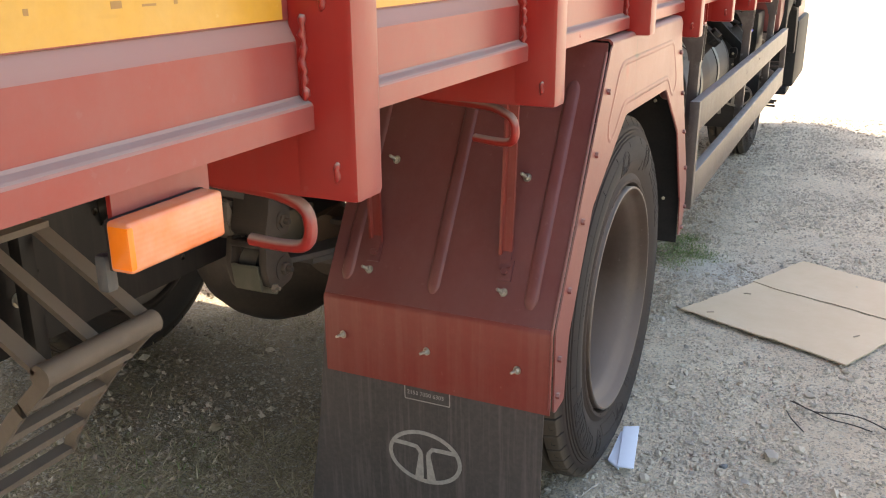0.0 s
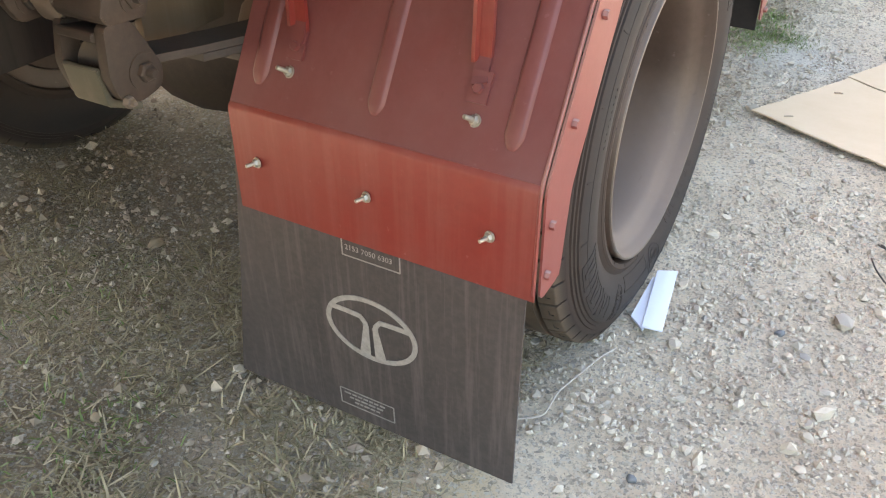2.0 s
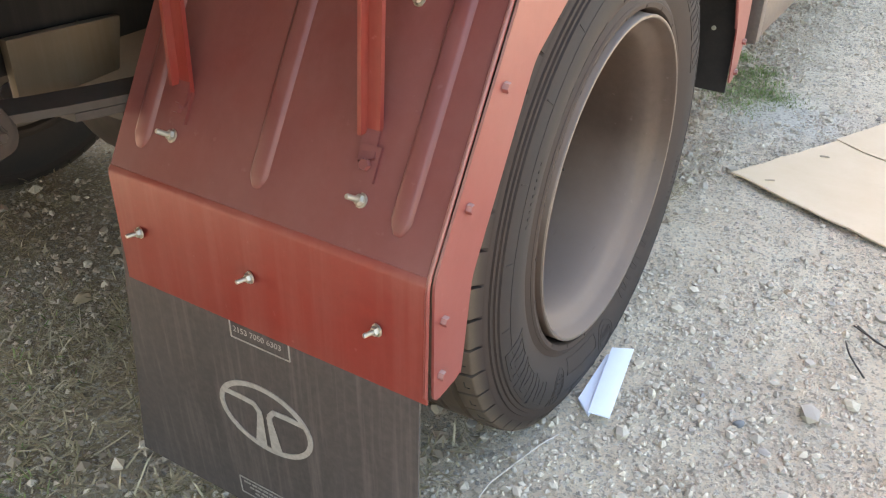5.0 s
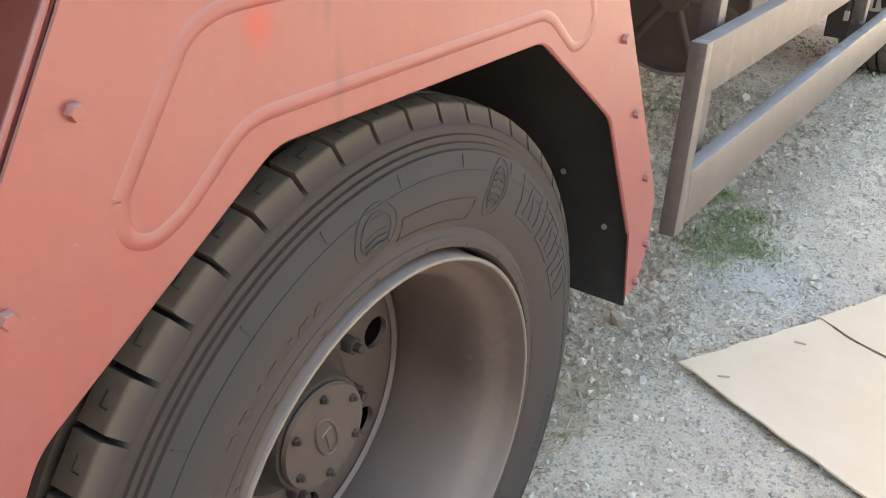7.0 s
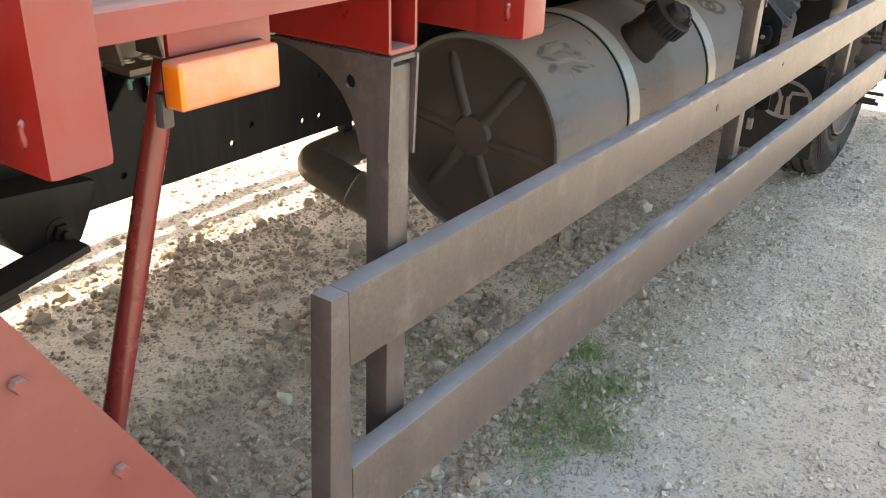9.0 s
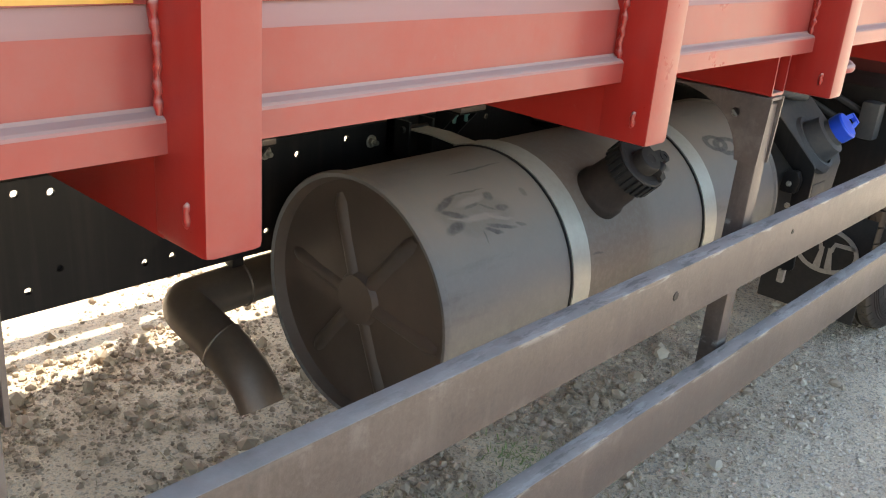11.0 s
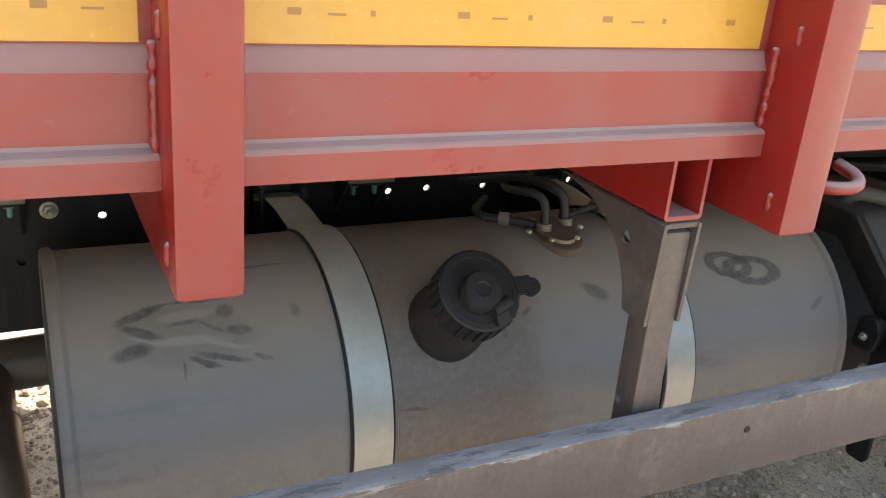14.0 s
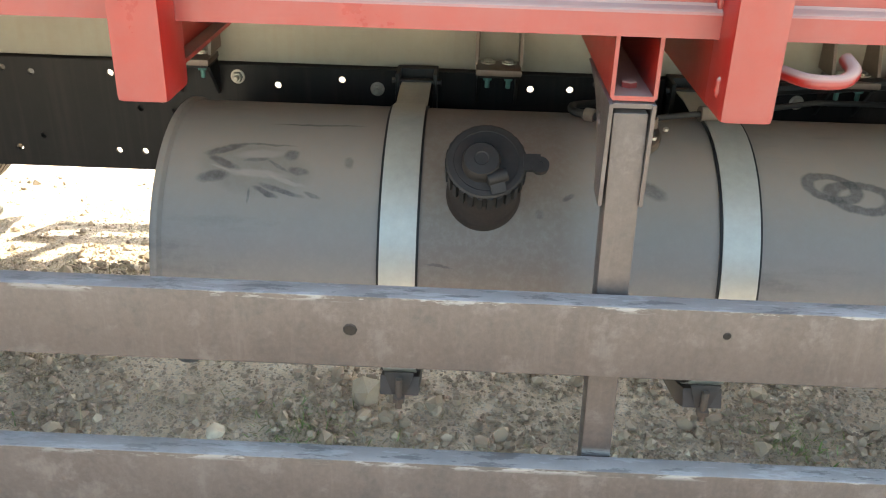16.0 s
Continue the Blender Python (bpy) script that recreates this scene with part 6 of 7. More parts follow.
# ---------------------------------------------------------------- urea tank, front flap, cab
def build_front():
    bm = prism(B(), [(-1.12, 0.70), (-0.82, 0.70), (-0.76, 0.76), (-0.745, 0.97), (-0.775, 1.05), (-0.875, 1.145), (-1.12, 1.145)], "y", 5.53, 5.80, 0.018)
    urea = part("urea_tank", bm, M_DEF, truck, "dusty black plastic urea tank with blue cap")
    d = Vector((0.74, 0.10, 0.66)).normalized()
    mm = frame_to(d, (-0.765, 5.635, 1.055))
    part("neck", revolve(B(), [(0.075, -0.05), (0.062, -0.005), (0.056, 0.03), (0.040, 0.034), (0.038, 0.050), (0, 0.050)], mm, 28), M_DEF, urea)
    cap = B()
    revolve(cap, [(0.036, 0.044), (0.040, 0.048), (0.040, 0.078), (0.036, 0.083), (0, 0.084)], mm, 16, False)
    part("blue_cap", cap, M_BLUE, urea, "bright blue screw cap")
    grip = mm.inverted().to_3x3() @ Vector((0.1, 0.95, 0.25))
    grip = Vector((grip.x, grip.y, 0.0)).normalized()
    for side in (-0.016, 0.016):
        across = Vector((-grip.y, grip.x, 0.0)) * side
        part("cap_arm", sweep(B(), [mm @ (grip * 0.030 + across + Vector((0, 0, 0.072))), mm @ (grip * 0.060 + across * 0.9 + Vector((0, 0, 0.076))), mm @ (grip * 0.088 + across * 0.7 + Vector((0, 0, 0.082)))], 0, flat=(0.006, 0.005, tuple(d))), M_BLUE, urea)
    across = Vector((-grip.y, grip.x, 0.0)) * 0.016
    part("cap_grip", sweep(B(), [mm @ (grip * 0.088 - across + Vector((0, 0, 0.082))), mm @ (grip * 0.088 + across + Vector((0, 0, 0.082)))], 0, flat=(0.007, 0.006, tuple(d))), M_BLUE, urea)
    part("shoulder_rib", revolve(B(), [(0.088, -0.045), (0.092, -0.030), (0.080, -0.012), (0.070, -0.012)], mm, 24), M_DEF, urea)
    part("front_rib", box(B(), -0.800, -0.742, 5.60, 5.70, 0.72, 0.93, 0.012), M_DEF, urea)
    # clamp plate beside the tank
    bm = prism(B(), smooth_outline([(-1.20, 1.150), (-0.87, 1.150), (-0.715, 1.005), (-0.712, 0.70), (-0.757, 0.70), (-0.762, 0.975), (-0.892, 1.095), (-1.20, 1.095)], 0.012), "y", 5.498, 5.510, 0.002)
    fr = part("urea_tank_frame", bm, M_CHASSIS, truck, "black clamp plate beside the urea tank")
    part("latch", prism(B(), smooth_outline([(-0.790, 0.925), (-0.745, 0.925), (-0.738, 0.965), (-0.750, 0.990), (-0.785, 0.985)], 0.008), "y", 5.472, 5.497, 0.004), M_CHASSIS, fr)
    part("latch_bolt", bolt(B(), (-0.765, 5.472, 0.952), (0, -1, 0), 0.008, 0.006, 0.004), M_BOLT, fr)
    part("latch_bolt", bolt(B(), (-0.765, 5.497, 0.885), (0, -1, 0), 0.008, 0.008, 0.006), M_BOLT, fr)
    bm = sweep(B(), rounded([(-0.95, 5.56, 1.14), (-0.93, 5.56, 1.172), (-0.88, 5.62, 1.165), (-0.86, 5.72, 1.15), (-0.93, 5.76, 1.13)], 0.03, 4), [0.012] * 2 + [0.015] * 14 + [0.012] * 50, 10)
    part("breather_hose", bm, M_DEF, urea)
    # air tank and valve block behind it
    part("air_tank", revolve(B(), [(0, -0.02), (0.08, -0.015), (0.115, 0.01), (0.12, 0.04), (0.12, 0.42), (0.115, 0.45), (0.08, 0.475), (0, 0.48)], frame_to((0, 1, 0), (-1.15, 5.98, 1.03)), 32), M_CHASSIS, truck, "black air tank")
    part("air_valve", box(B(), -0.80, -0.74, 6.02, 6.08, 1.00, 1.12, 0.015), M_DEF, truck, "grey drain valve block")
    part("battery_box", box(B(), -1.27, -0.70, 6.08, 6.42, 0.78, 1.16, 0.02), M_CHASSIS, truck, "black battery box")
    bm = B()
    for k, z in enumerate((1.02, 1.08)):
        sweep(bm, rounded([(-1.32, 5.55, z), (-1.20, 5.72, z + 0.06), (-0.98, 5.95, z + 0.10), (-0.80, 6.05, z)], 0.06, 4), 0.011, 9)
    sweep(bm, rounded([(-1.32, 5.2, 1.11), (-1.24, 5.5, 1.16), (-1.20, 6.3, 1.15)], 0.05, 4), 0.013, 9)
    part("cable_loom", bm, M_HOSE, truck, "black cables and hoses")
    # front mudflap with badge
    bm = box(B(), -0.985, -0.655, 6.005, 6.012, 0.395, 0.76, 0.002)
    flap = part("front_mudflap", bm, M_RUBBER, truck, "black front mudflap with white oval badge")
    bm = B()
    c = Vector((-0.790, 6.002, 0.622))
    sweep(bm, [c + Vector((0.098 * math.cos(q), 0, 0.072 * math.sin(q))) for q in [2 * math.pi * j / 36 for j in range(37)]], 0, flat=(0.007, 0.0015, (0, -1, 0)))
    for s in (-1, 1):
        sweep(bm, [c + Vector((s * 0.09, 0, 0.03)), c + Vector((s * 0.025, 0, 0.028)), c + Vector((s * 0.016, 0, 0.0))], 0, flat=(0.007, 0.0015, (0, -1, 0)))
        vs = [bm.verts.new(c + Vector((s * u, -0.0012, v))) for u, v in ((0.006, 0.012), (0.018, 0.012), (0.032, -0.062), (0.007, -0.07))]
        bm.faces.new(vs)
    part("badge", bm, M_WHITE, flap, "white oval badge")
    bm = sweep(B(), rounded([(-0.87, 5.90, 0.76), (-0.89, 5.86, 0.66), (-0.875, 5.90, 0.60), (-0.878, 5.90, 0.545)], 0.02, 4), 0.006, 8)
    part("cable_lead", bm, M_HOSE, flap)
    part("cable_plug", box(B(), -0.89, -0.868, 5.89, 5.91, 0.505, 0.55, 0.004), M_WHITE, flap, "pale cable plug")
    # cab with black wheel arch, step and mirror-black corner
    # upper cab is unseen; its length is stretched to place the cast shadow
    bm = prism(B(), [(6.46, 1.00), (6.74, 1.12), (7.16, 1.24), (7.58, 1.12), (7.72, 0.77), (8.05, 0.55), (8.75, 0.62), (8.80, 1.25), (8.66, 2.85), (6.60, 3.30), (6.46, 3.30)], "x", -3.18, -0.60, 0.03)
    cab = part("cab", bm, M_FENDER, truck, "red truck cab")
    bm = prism(B(), [(6.66, 0.98), (6.72, 0.98), (6.80, 1.09), (7.16, 1.20), (7.54, 1.09), (7.66, 0.74), (7.80, 0.74), (7.72, 1.16), (7.16, 1.40), (6.66, 1.40)], "x", -0.76, -0.575, 0.01)
    part("front_wheel_arch", bm, M_PLASTIC, cab, "black plastic front wheel arch")
    part("bumper_corner", box(B(), -0.90, -0.56, 7.75, 8.82, 0.45, 1.0, 0.03), M_PLASTIC, cab, "black bumper corner")
    bm = box(B(), -0.545, -0.505, 6.86, 6.93, 1.16, 1.26, 0.012)
    sweep(bm, [(-0.56, 6.90, 1.17), (-0.52, 6.90, 1.155)], 0.008, 8)
    part("side_reflector", bm, M_PLASTIC, cab)
    part("cab_step", box(B(), -0.72, -0.60, 7.62, 7.95, 0.40, 0.46, 0.01), M_PLASTIC, cab, "black cab step")


build_front()


# ---------------------------------------------------------------- boarding ladder under the bed's rear
def build_ladder():
    y0, y1 = 0.505, 0.718
    bm = sweep(B(), [(-1.04, y0 - 0.015, 0.980), (-1.04, y1 + 0.010, 0.980)], 0.020, 18)
    lad = part("boarding_ladder", bm, M_STEP, truck, "dusty brown steel boarding ladder folded under the bed")
    curve = [(-1.045, 0.968), (-1.085, 0.930), (-1.145, 0.870), (-1.215, 0.785), (-1.262, 0.720), (-1.285, 0.675)]
    for y in (y0, y1):
        part("side_bar", sweep(B(), rounded([(x, y, z) for x, z in curve], 0.06, 4), 0, flat=(0.004, 0.012, (1, 0, 1))), M_STEP, lad)
        part("hanger_bar", sweep(B(), [(-1.05, y, 0.985), (-1.28, y, 1.122)], 0, flat=(0.015, 0.005, (0, 0, 1))), M_STEP, lad)
    part("hanger_bar", sweep(B(), [(-1.05, (y0 + y1) / 2, 0.985), (-1.28, (y0 + y1) / 2, 1.122)], 0, flat=(0.012, 0.005, (0, 0, 1))), M_STEP, lad)
    part("top_bar", sweep(B(), [(-1.28, y0 - 0.02, 1.122), (-1.28, y1 + 0.015, 1.122)], 0, flat=(0.018, 0.006, (0, 0, 1))), M_STEP, lad)
    for x, z in ((-1.098, 0.915), (-1.170, 0.838), (-1.238, 0.752), (-1.283, 0.68)):
        part("rung", sweep(B(), [(x, y0, z), (x, y1, z)], 0, flat=(0.012, 0.006, (0.2, 0, 1))), M_STEP, lad)
    for y in (y0 + 0.03, y1 - 0.03):
        part("drop_hanger", box(B(), -1.30, -1.27, y - 0.015, y + 0.015, 0.80, 1.12, 0.004), M_CHASSIS, lad)


build_ladder()
# cross tube and crossmember that the ladder hangs from
part("tail_crossmember", box(B(), -2.4, -1.40, 0.05, 0.13, 0.80, 0.90, 0.01), M_RUSTY, truck, "dusty tail crossmember")


# ---------------------------------------------------------------- loose things on the ground
def sheet_on_ground(name, pts, thick, lift, label, cat, mat, group=""):
    bm = B()
    n = len(pts)
    lo, hi = [], []
    for i in range(n):
        a, b = Vector(pts[i]), Vector(pts[(i + 1) % n])
        k = max(1, int((b - a).length / 0.05))
        for j in range(k):
            p = a.lerp(b, j / k)
            q = Vector((random.uniform(-1, 1), random.uniform(-1, 1))) * 0.004
            x, y = p.x + q.x, p.y + q.y
            z = lift + 0.006 * noise.noise(Vector((x * 3, y * 3, 1)))
            lo.append(bm.verts.new((x, y, z)))
            hi.append(bm.verts.new((x, y, z + thick)))
    bm.faces.new(lo[::-1])
    bm.faces.new(hi)
    m = len(lo)
    for i in range(m):
        bm.faces.new((lo[i], lo[(i + 1) % m], hi[(i + 1) % m], hi[i]))
    bmesh.ops.triangulate(bm, faces=[f for f in bm.faces if len(f.verts) > 4])
    return thing(name, bm, mat, label, cat, group)


big = sheet_on_ground("cardboard_sheet", [(-0.625, 3.514), (0.072, 3.203), (0.326, 3.708), (-0.273, 3.936), (-0.373, 3.994)], 0.006, 0.016, "flattened beige corrugated cardboard sheet lying on gravel", "cardboard", M_CARD, "flattened boxes")
sheet_on_ground("cardboard_sheet", [(-0.371, 4.002), (-0.267, 3.947), (0.328, 3.721), (0.496, 4.11), (-0.178, 4.408)], 0.005, 0.019, "smaller beige cardboard sheet with torn edge on gravel", "cardboard", M_CARD, "flattened boxes")
for x, y, a in ((-0.50, 3.52, 0.5), (-0.38, 3.82, 0.2), (0.1, 3.5, 0.9)):
    d = Vector((math.cos(a), math.sin(a), 0)) * 0.016
    part("torn_nick", sweep(B(), [Vector((x, y, 0.0235)) - d, Vector((x, y, 0.0245)), Vector((x, y, 0.0235)) + d], 0.0035, 6), M_CLOD, big)
bm = B()
pts = [(-0.592, 2.145), (-0.545, 2.095), (-0.552, 2.361), (-0.600, 2.336)]
vs = []
for (x, y), z in zip(pts, (0.022, 0.030, 0.024, 0.020)):
    vs.append((x, y, z))
top = [bm.verts.new(v) for v in vs]
low = [bm.verts.new((x, y, z - 0.006)) for x, y, z in vs]
bm.faces.new(top)
bm.faces.new(low[::-1])
for i in range(4):
    bm.faces.new((top[i], low[i], low[(i + 1) % 4], top[(i + 1) % 4]))
paper = thing("folded_paper", bm, M_PAPER, "folded sheet of white paper beside the rear tyre", "paper")
bm = prism(B(), [(-0.551, 2.103), (-0.501, 2.110), (-0.546, 2.377), (-0.595, 2.352)], "z", 0.0290, 0.0335, 0.0015)
part("folded_leaf", bm, M_PAPER, paper)
thing("cord", sweep(B(), rounded([(-0.80, 1.66, 0.010), (-0.70, 1.63, 0.014), (-0.684, 1.648, 0.018), (-0.697, 1.668, 0.018), (-0.638, 1.715, 0.016), (-0.640, 1.802, 0.020), (-0.603, 1.961, 0.016), (-0.585, 2.02, 0.010)], 0.02, 5), 0.0022, 7), M_WIRE, "thin pale cord lying on the gravel", "cord")
for pts in (((-0.100, 2.812), (-0.033, 2.753), (0.038, 2.723), (0.106, 2.701), (0.171, 2.694)), ((-0.091, 2.816), (-0.014, 2.730), (0.069, 2.791), (0.146, 2.764), (0.220, 2.723)), ((-0.105, 2.729), (-0.087, 2.659), (-0.039, 2.599))):
    bend = rounded([(x, y, 0.014 + 0.010 * (k % 2)) for k, (x, y) in enumerate(pts)], 0.06, 5)
    thing("twig", sweep(B(), bend, 0.0024, 6), M_LEAF, "thin dry dark twig on the gravel", "twig", "dry twigs")


def stone(x, y, size, tall, material, seed, label):
    """One loose stone, broken to flat faces with worn edges, half sunk in the soil."""
    rng = random.Random(seed)
    bm = B()
    bmesh.ops.create_icosphere(bm, subdivisions=2, radius=1.0)
    cuts = [(Vector((rng.uniform(-1, 1), rng.uniform(-1, 1), rng.uniform(-0.3, 1))).normalized(), rng.uniform(0.55, 0.85)) for _ in range(7)]
    for v in bm.verts:
        for n, d in cuts:
            over = v.co.dot(n) - d
            if over > 0:
                v.co -= n * over * 0.92
        v.co = Vector((v.co.x * size, v.co.y * size * rng.uniform(0.72, 0.76), v.co.z * tall))
    bm.transform(Matrix.Rotation(rng.uniform(0, 3), 4, "Z"))
    z = ground_height(x, y) + tall * 0.35
    return thing("stone", bm, material, label, "stone", "loose stones", at=Matrix.Translation((x, y, z)))


M_PALESTONE = plain("pale_limestone", (0.62, 0.55, 0.45), 0.9, 0.0, 0.5, 60)
M_BLUESTONE = plain("blue_grey_stone", (0.17, 0.175, 0.18), 0.85, 0.0, 0.4, 60)
M_TANSTONE = plain("tan_stone", (0.40, 0.30, 0.20), 0.9, 0.0, 0.5, 60)
for x, y, size, tall, m, label in ((-1.895, 1.81, 0.030, 0.018, M_TANSTONE, "pointed tan stone on trodden soil"), (-0.254, 2.276, 0.017, 0.013, M_BLUESTONE, "small blue-grey stone on the gravel"),
                                   (-0.512, 2.963, 0.012, 0.009, M_PALESTONE, "white pebble on the gravel"), (-1.497, 1.230, 0.019, 0.013, M_TANSTONE, "tan stone in trampled dry grass"),
                                   (-1.534, 3.944, 0.036, 0.022, M_PALESTONE, "pale broken stone on soil below the tank"), (-0.284, 2.900, 0.016, 0.011, M_TANSTONE, "brown stone on the gravel"),
                                   (-0.409, 1.647, 0.014, 0.010, M_BLUESTONE, "small blue-grey stone on the gravel"), (-0.478, 1.621, 0.010, 0.008, M_PALESTONE, "white pebble on the gravel")):
    stone(x, y, size, tall, m, int(1000 * (x + 5 * y)), label)


# ---------------------------------------------------------------- gravel, clods and grass
ICO = bmesh.new()
bmesh.ops.create_icosphere(ICO, subdivisions=1, radius=1.0)
ICO_V = np.array([v.co[:] for v in ICO.verts])
ICO_F = np.array([[v.index for v in f.verts] for f in ICO.faces])
ICO.free()
BALL = (ICO_V, ICO_F)


OCT_V = np.array([(1, 0, 0), (-1, 0, 0), (0, 1, 0), (0, -1, 0), (0, 0, 1), (0, 0, -1)], float)
OCT_F = np.array([(0, 2, 4), (2, 1, 4), (1, 3, 4), (3, 0, 4), (2, 0, 5), (1, 2, 5), (3, 1, 5), (0, 3, 5)])


def scatter(name, count, place, size, material, label, seed, flat=(0.45, 0.8), shape=None):
    rng = np.random.default_rng(seed)
    ICO_V, ICO_F = shape or BALL
    V, F, k = [], [], 0
    while k < count:
        x, y = place(rng)
        s = size(rng)
        rot = Matrix.Rotation(rng.uniform(0, 6.28), 3, "Z") @ Matrix.Rotation(rng.uniform(-0.3, 0.3), 3, "X")
        dims = np.array([1.0, rng.uniform(0.6, 1.0), rng.uniform(*flat)]) * s
        v = ICO_V * rng.uniform(0.74, 1.14, (len(ICO_V), 1)) * dims
        v = v @ np.array(rot).T + np.array([x, y, ground_height(x, y) + dims[2] * 0.35])
        F.append(ICO_F + k * len(ICO_V))
        V.append(v)
        k += 1
    me = bpy.data.meshes.new(name)
    me.from_pydata(np.concatenate(V).tolist(), [], np.concatenate(F).tolist())
    me.materials.append(material)
    me.polygons.foreach_set("use_smooth", [True] * len(me.polygons))
    me.set_sharp_from_angle(angle=radians(30))
    return tagged(new(name, me), label, name.replace("_", " "), kind="stuff")


def bunched(x, y, seed, rng, spread=0.32):
    """Loose stones gather in drifts and leave bare sand between."""
    n = noise.noise(Vector((x * 1.7, y * 1.7, seed))) + 0.6 * noise.noise(Vector((x * 5.5, y * 5.5, seed + 3)))
    return n > rng.uniform(-spread - 0.25, spread)


def open_yard(rng):
    while True:
        x, y = rng.uniform(-1.3, 1.35), 0.6 + 8.4 * rng.random() ** 1.2
        if (x > -0.82 or rng.random() < (0.10 if y < 2.6 else 0.20)) and bunched(x, y, 2.0, rng) and not math.hypot(x + 0.765, (y - 1.415) * 1.4) < 0.14:
            return x, y


def under_truck(rng):
    while True:
        x, y = rng.uniform(-3.4, -0.7), rng.uniform(-0.2, 7.6)
        if bunched(x, y, 9.0, rng):
            return x, y


def under_tank(rng):
    while True:
        x, y = rng.uniform(-2.7, -0.85), rng.uniform(3.1, 6.2)
        if bunched(x, y, 5.0, rng):
            return x, y


GRIT = (OCT_V, OCT_F)
scatter("fine_gravel", 56000, open_yard, lambda r: 0.0020 + 0.0024 * r.exponential(1.0), M_STONE, "fine pale gravel over dry earth", 1, (0.5, 0.9), GRIT)
scatter("gravel", 13000, open_yard, lambda r: 0.0045 + 0.0030 * r.exponential(1.0), M_STONE, "loose grey and beige gravel over dry earth", 8, (0.5, 0.85))
scatter("larger_gravel", 1500, open_yard, lambda r: 0.0080 + 0.0038 * r.exponential(1.0), M_STONE, "scattered thumb-sized grey stones", 2)
scatter("soil_crumbs", 26000, under_truck, lambda r: 0.003 + 0.0032 * r.exponential(1.0), M_CLOD, "fine brown soil crumbs", 9, (0.5, 0.9), GRIT)
scatter("soil_clods", 4200, under_truck, lambda r: 0.0045 + 0.0040 * r.exponential(1.0), M_DARKCLOD, "brown crumbled soil clods", 3)
scatter("tank_clods", 8000, under_tank, lambda r: 0.0042 + 0.0050 * r.exponential(1.0), M_DARKCLOD, "loose brown clods below the tank", 14, (0.6, 1.0))
scatter("pale_stones", 14, lambda r: (r.uniform(-2.2, -0.75), r.uniform(0.3, 5.0)), lambda r: r.uniform(0.010, 0.022), M_STONE, "few pale stones on trodden soil", 12)


def blades(name, count, place, material, label, seed, length, lie):
    rng = np.random.default_rng(seed)
    V, F = [], []
    for k in range(count):
        x, y = place(rng)
        z = ground_height(x, y)
        L, w = length(rng), rng.uniform(0.0009, 0.0028)
        a, el = rng.uniform(0, 6.28), lie(rng)
        d = np.array([math.cos(a) * math.cos(el), math.sin(a) * math.cos(el), math.sin(el)])
        s = np.array([-math.sin(a), math.cos(a), 0]) * w
        p = np.array([x, y, z + rng.uniform(0.001, 0.006)])
        q = p + d * L * 0.55
        tip = p + d * L + np.array([0, 0, -0.22 * L * math.cos(el) if el > 0.3 else 0.002])
        b = len(V)
        V += [p - s, p + s, q + s * 0.8, q - s * 0.8, tip]
        F += [(b, b + 1, b + 2, b + 3), (b + 3, b + 2, b + 4)]
    me = bpy.data.meshes.new(name)
    me.from_pydata([tuple(v) for v in V], [], F)
    me.materials.append(material)
    return tagged(new(name, me), label, "grass", kind="stuff")


def on_sand(x, y):
    return math.hypot(x + 0.765, (y - 1.415) * 1.4) < 0.15


def straw_place(rng):
    while True:
        x, y = rng.uniform(-3.2, -0.72), rng.uniform(-0.3, 3.4)
        if on_sand(x, y) and rng.random() < 0.85:
            continue
        n = noise.noise(Vector((x * 1.6, y * 1.6, 7.0))) + 0.7 * noise.noise(Vector((x * 6.0, y * 6.0, 4.0)))
        if n > rng.uniform(-0.35, 0.55) and (y < 1.9 or rng.random() < 0.5):
            return x, y


def patch(centres):
    def place(rng):
        cx, cy, r = centres[int(rng.integers(len(centres)))]
        return rng.normal(cx, r), rng.normal(cy, r)
    return place


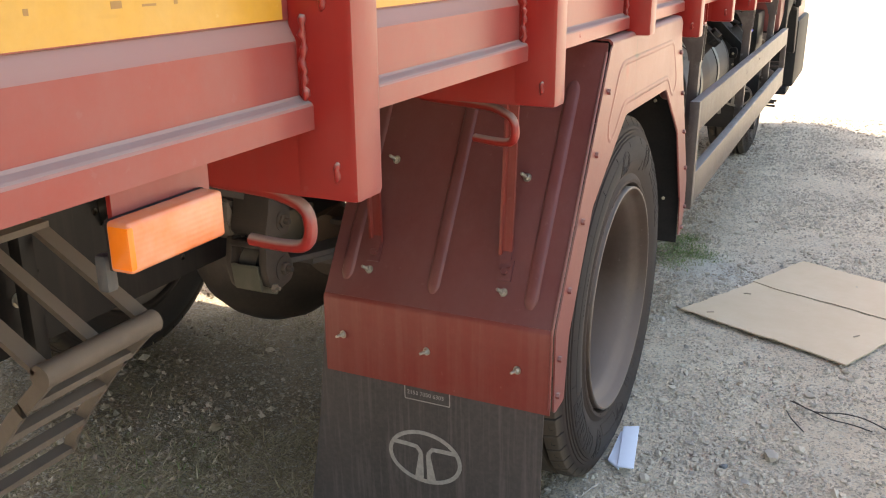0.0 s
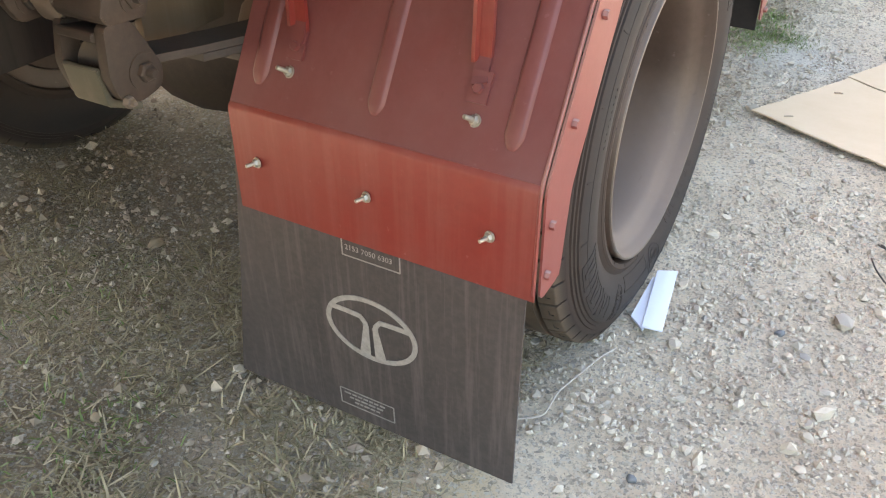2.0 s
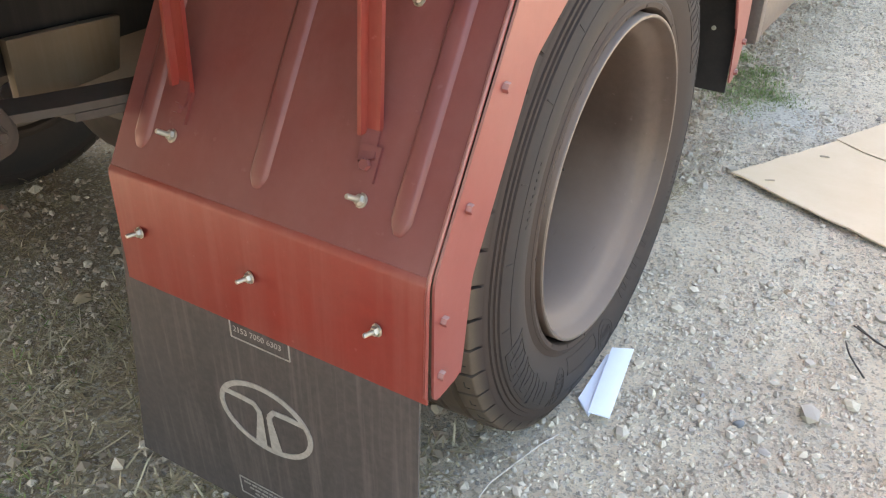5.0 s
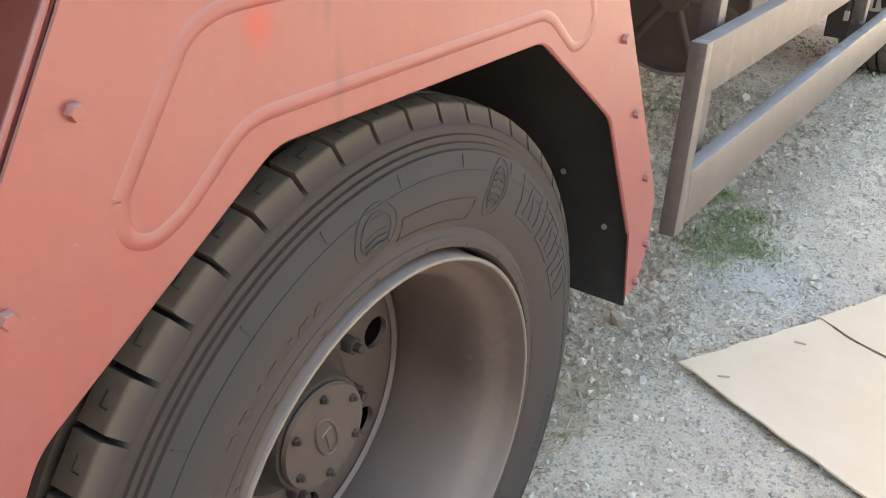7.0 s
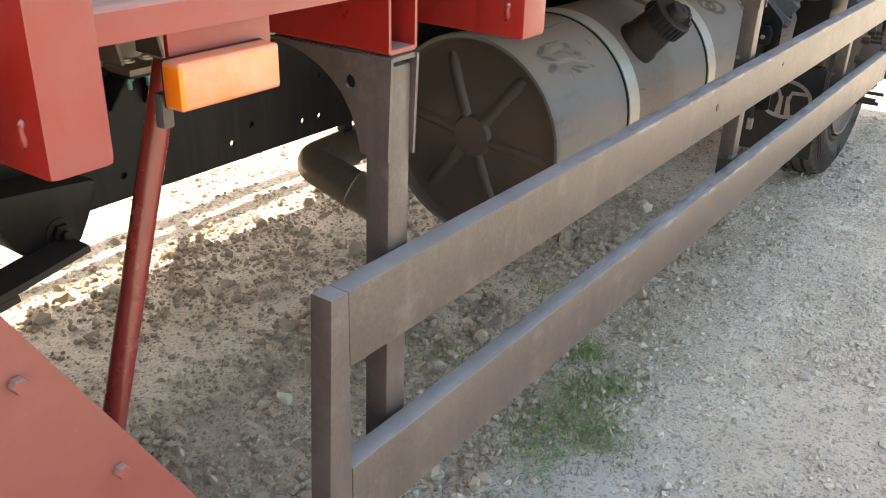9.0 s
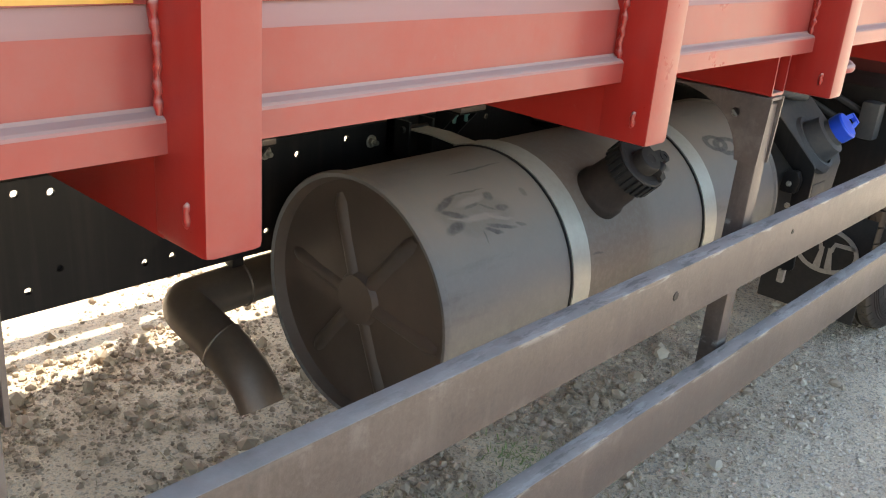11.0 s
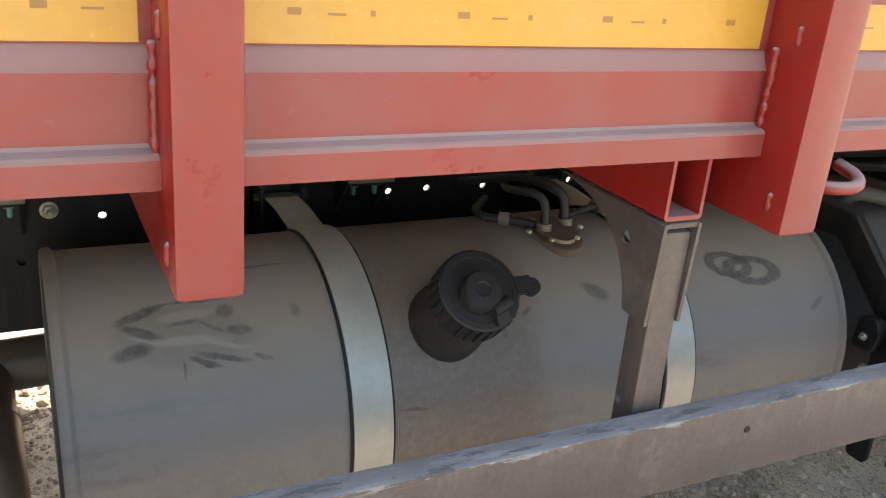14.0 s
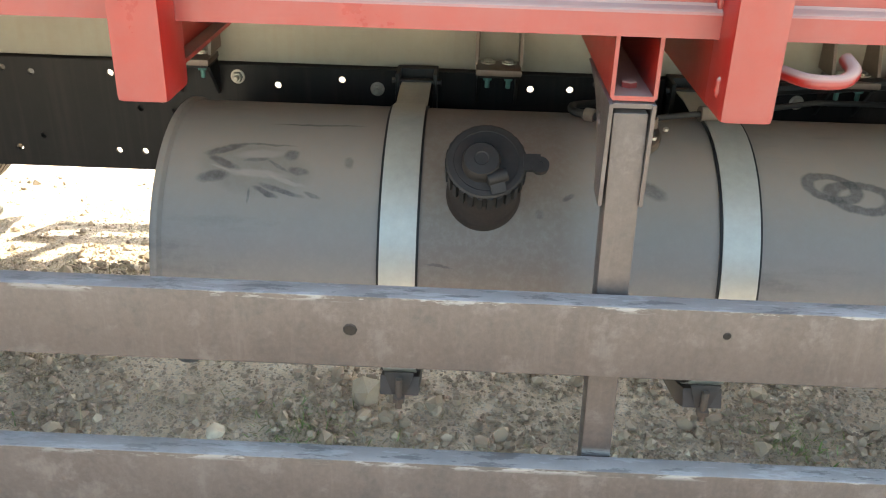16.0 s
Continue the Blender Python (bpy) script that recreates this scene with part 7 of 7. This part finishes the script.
blades("dry_grass", 36000, straw_place, M_STRAW, "short trampled dry straw-coloured grass", 5, lambda r: 0.014 + 0.018 * r.exponential(1.0), lambda r: 0.03 + 0.22 * r.exponential(1.0))
blades("flap_straw", 900, patch([(-0.88, 1.47, 0.035), (-0.96, 1.48, 0.045), (-1.08, 1.44, 0.06), (-1.22, 1.40, 0.06), (-1.05, 1.34, 0.07)]), M_STRAW, "dry grass tufts at the mudflap's lower edge", 15, lambda r: 0.012 + 0.014 * r.exponential(1.0), lambda r: 0.05 + 0.4 * r.exponential(1.0))
blades("tank_straw", 2600, patch([(-1.0, 4.3, 0.18), (-1.3, 4.8, 0.25), (-0.85, 5.0, 0.15), (-1.5, 4.2, 0.2), (-0.9, 3.6, 0.2), (-1.3, 3.5, 0.25)]), M_STRAW, "sparse dry stalks below the tank", 16, lambda r: 0.012 + 0.014 * r.exponential(1.0), lambda r: 0.05 + 0.25 * r.exponential(1.0))
blades("green_grass", 2900, patch([(-0.89, 4.34, 0.075), (-0.79, 4.62, 0.05), (-0.78, 4.40, 0.07), (-0.68, 4.36, 0.06), (-0.95, 4.74, 0.04), (-0.80, 4.20, 0.07), (-0.86, 4.52, 0.05)]), M_GRASS, "low green grass patch in the gravel", 6, lambda r: r.uniform(0.008, 0.028), lambda r: r.uniform(0.1, 1.2))
blades("grass_tufts", 2000, patch([(-1.45, 1.20, 0.10), (-1.75, 1.05, 0.14), (-1.35, 0.85, 0.10), (-1.9, 1.5, 0.14), (-1.32, 4.45, 0.08), (-1.55, 4.2, 0.08), (-1.05, 4.75, 0.07), (-1.5, 3.2, 0.08), (-1.6, 5.6, 0.08), (-1.25, 5.05, 0.06)]), M_GRASS, "sparse green tufts under the truck", 7, lambda r: r.uniform(0.010, 0.040), lambda r: r.uniform(0.1, 1.2))
blades("green_sprig", 40, patch([(-1.045, 1.200, 0.010)]), M_GRASS, "tiny green sprig on bare soil", 17, lambda r: r.uniform(0.012, 0.03), lambda r: r.uniform(0.5, 1.4))
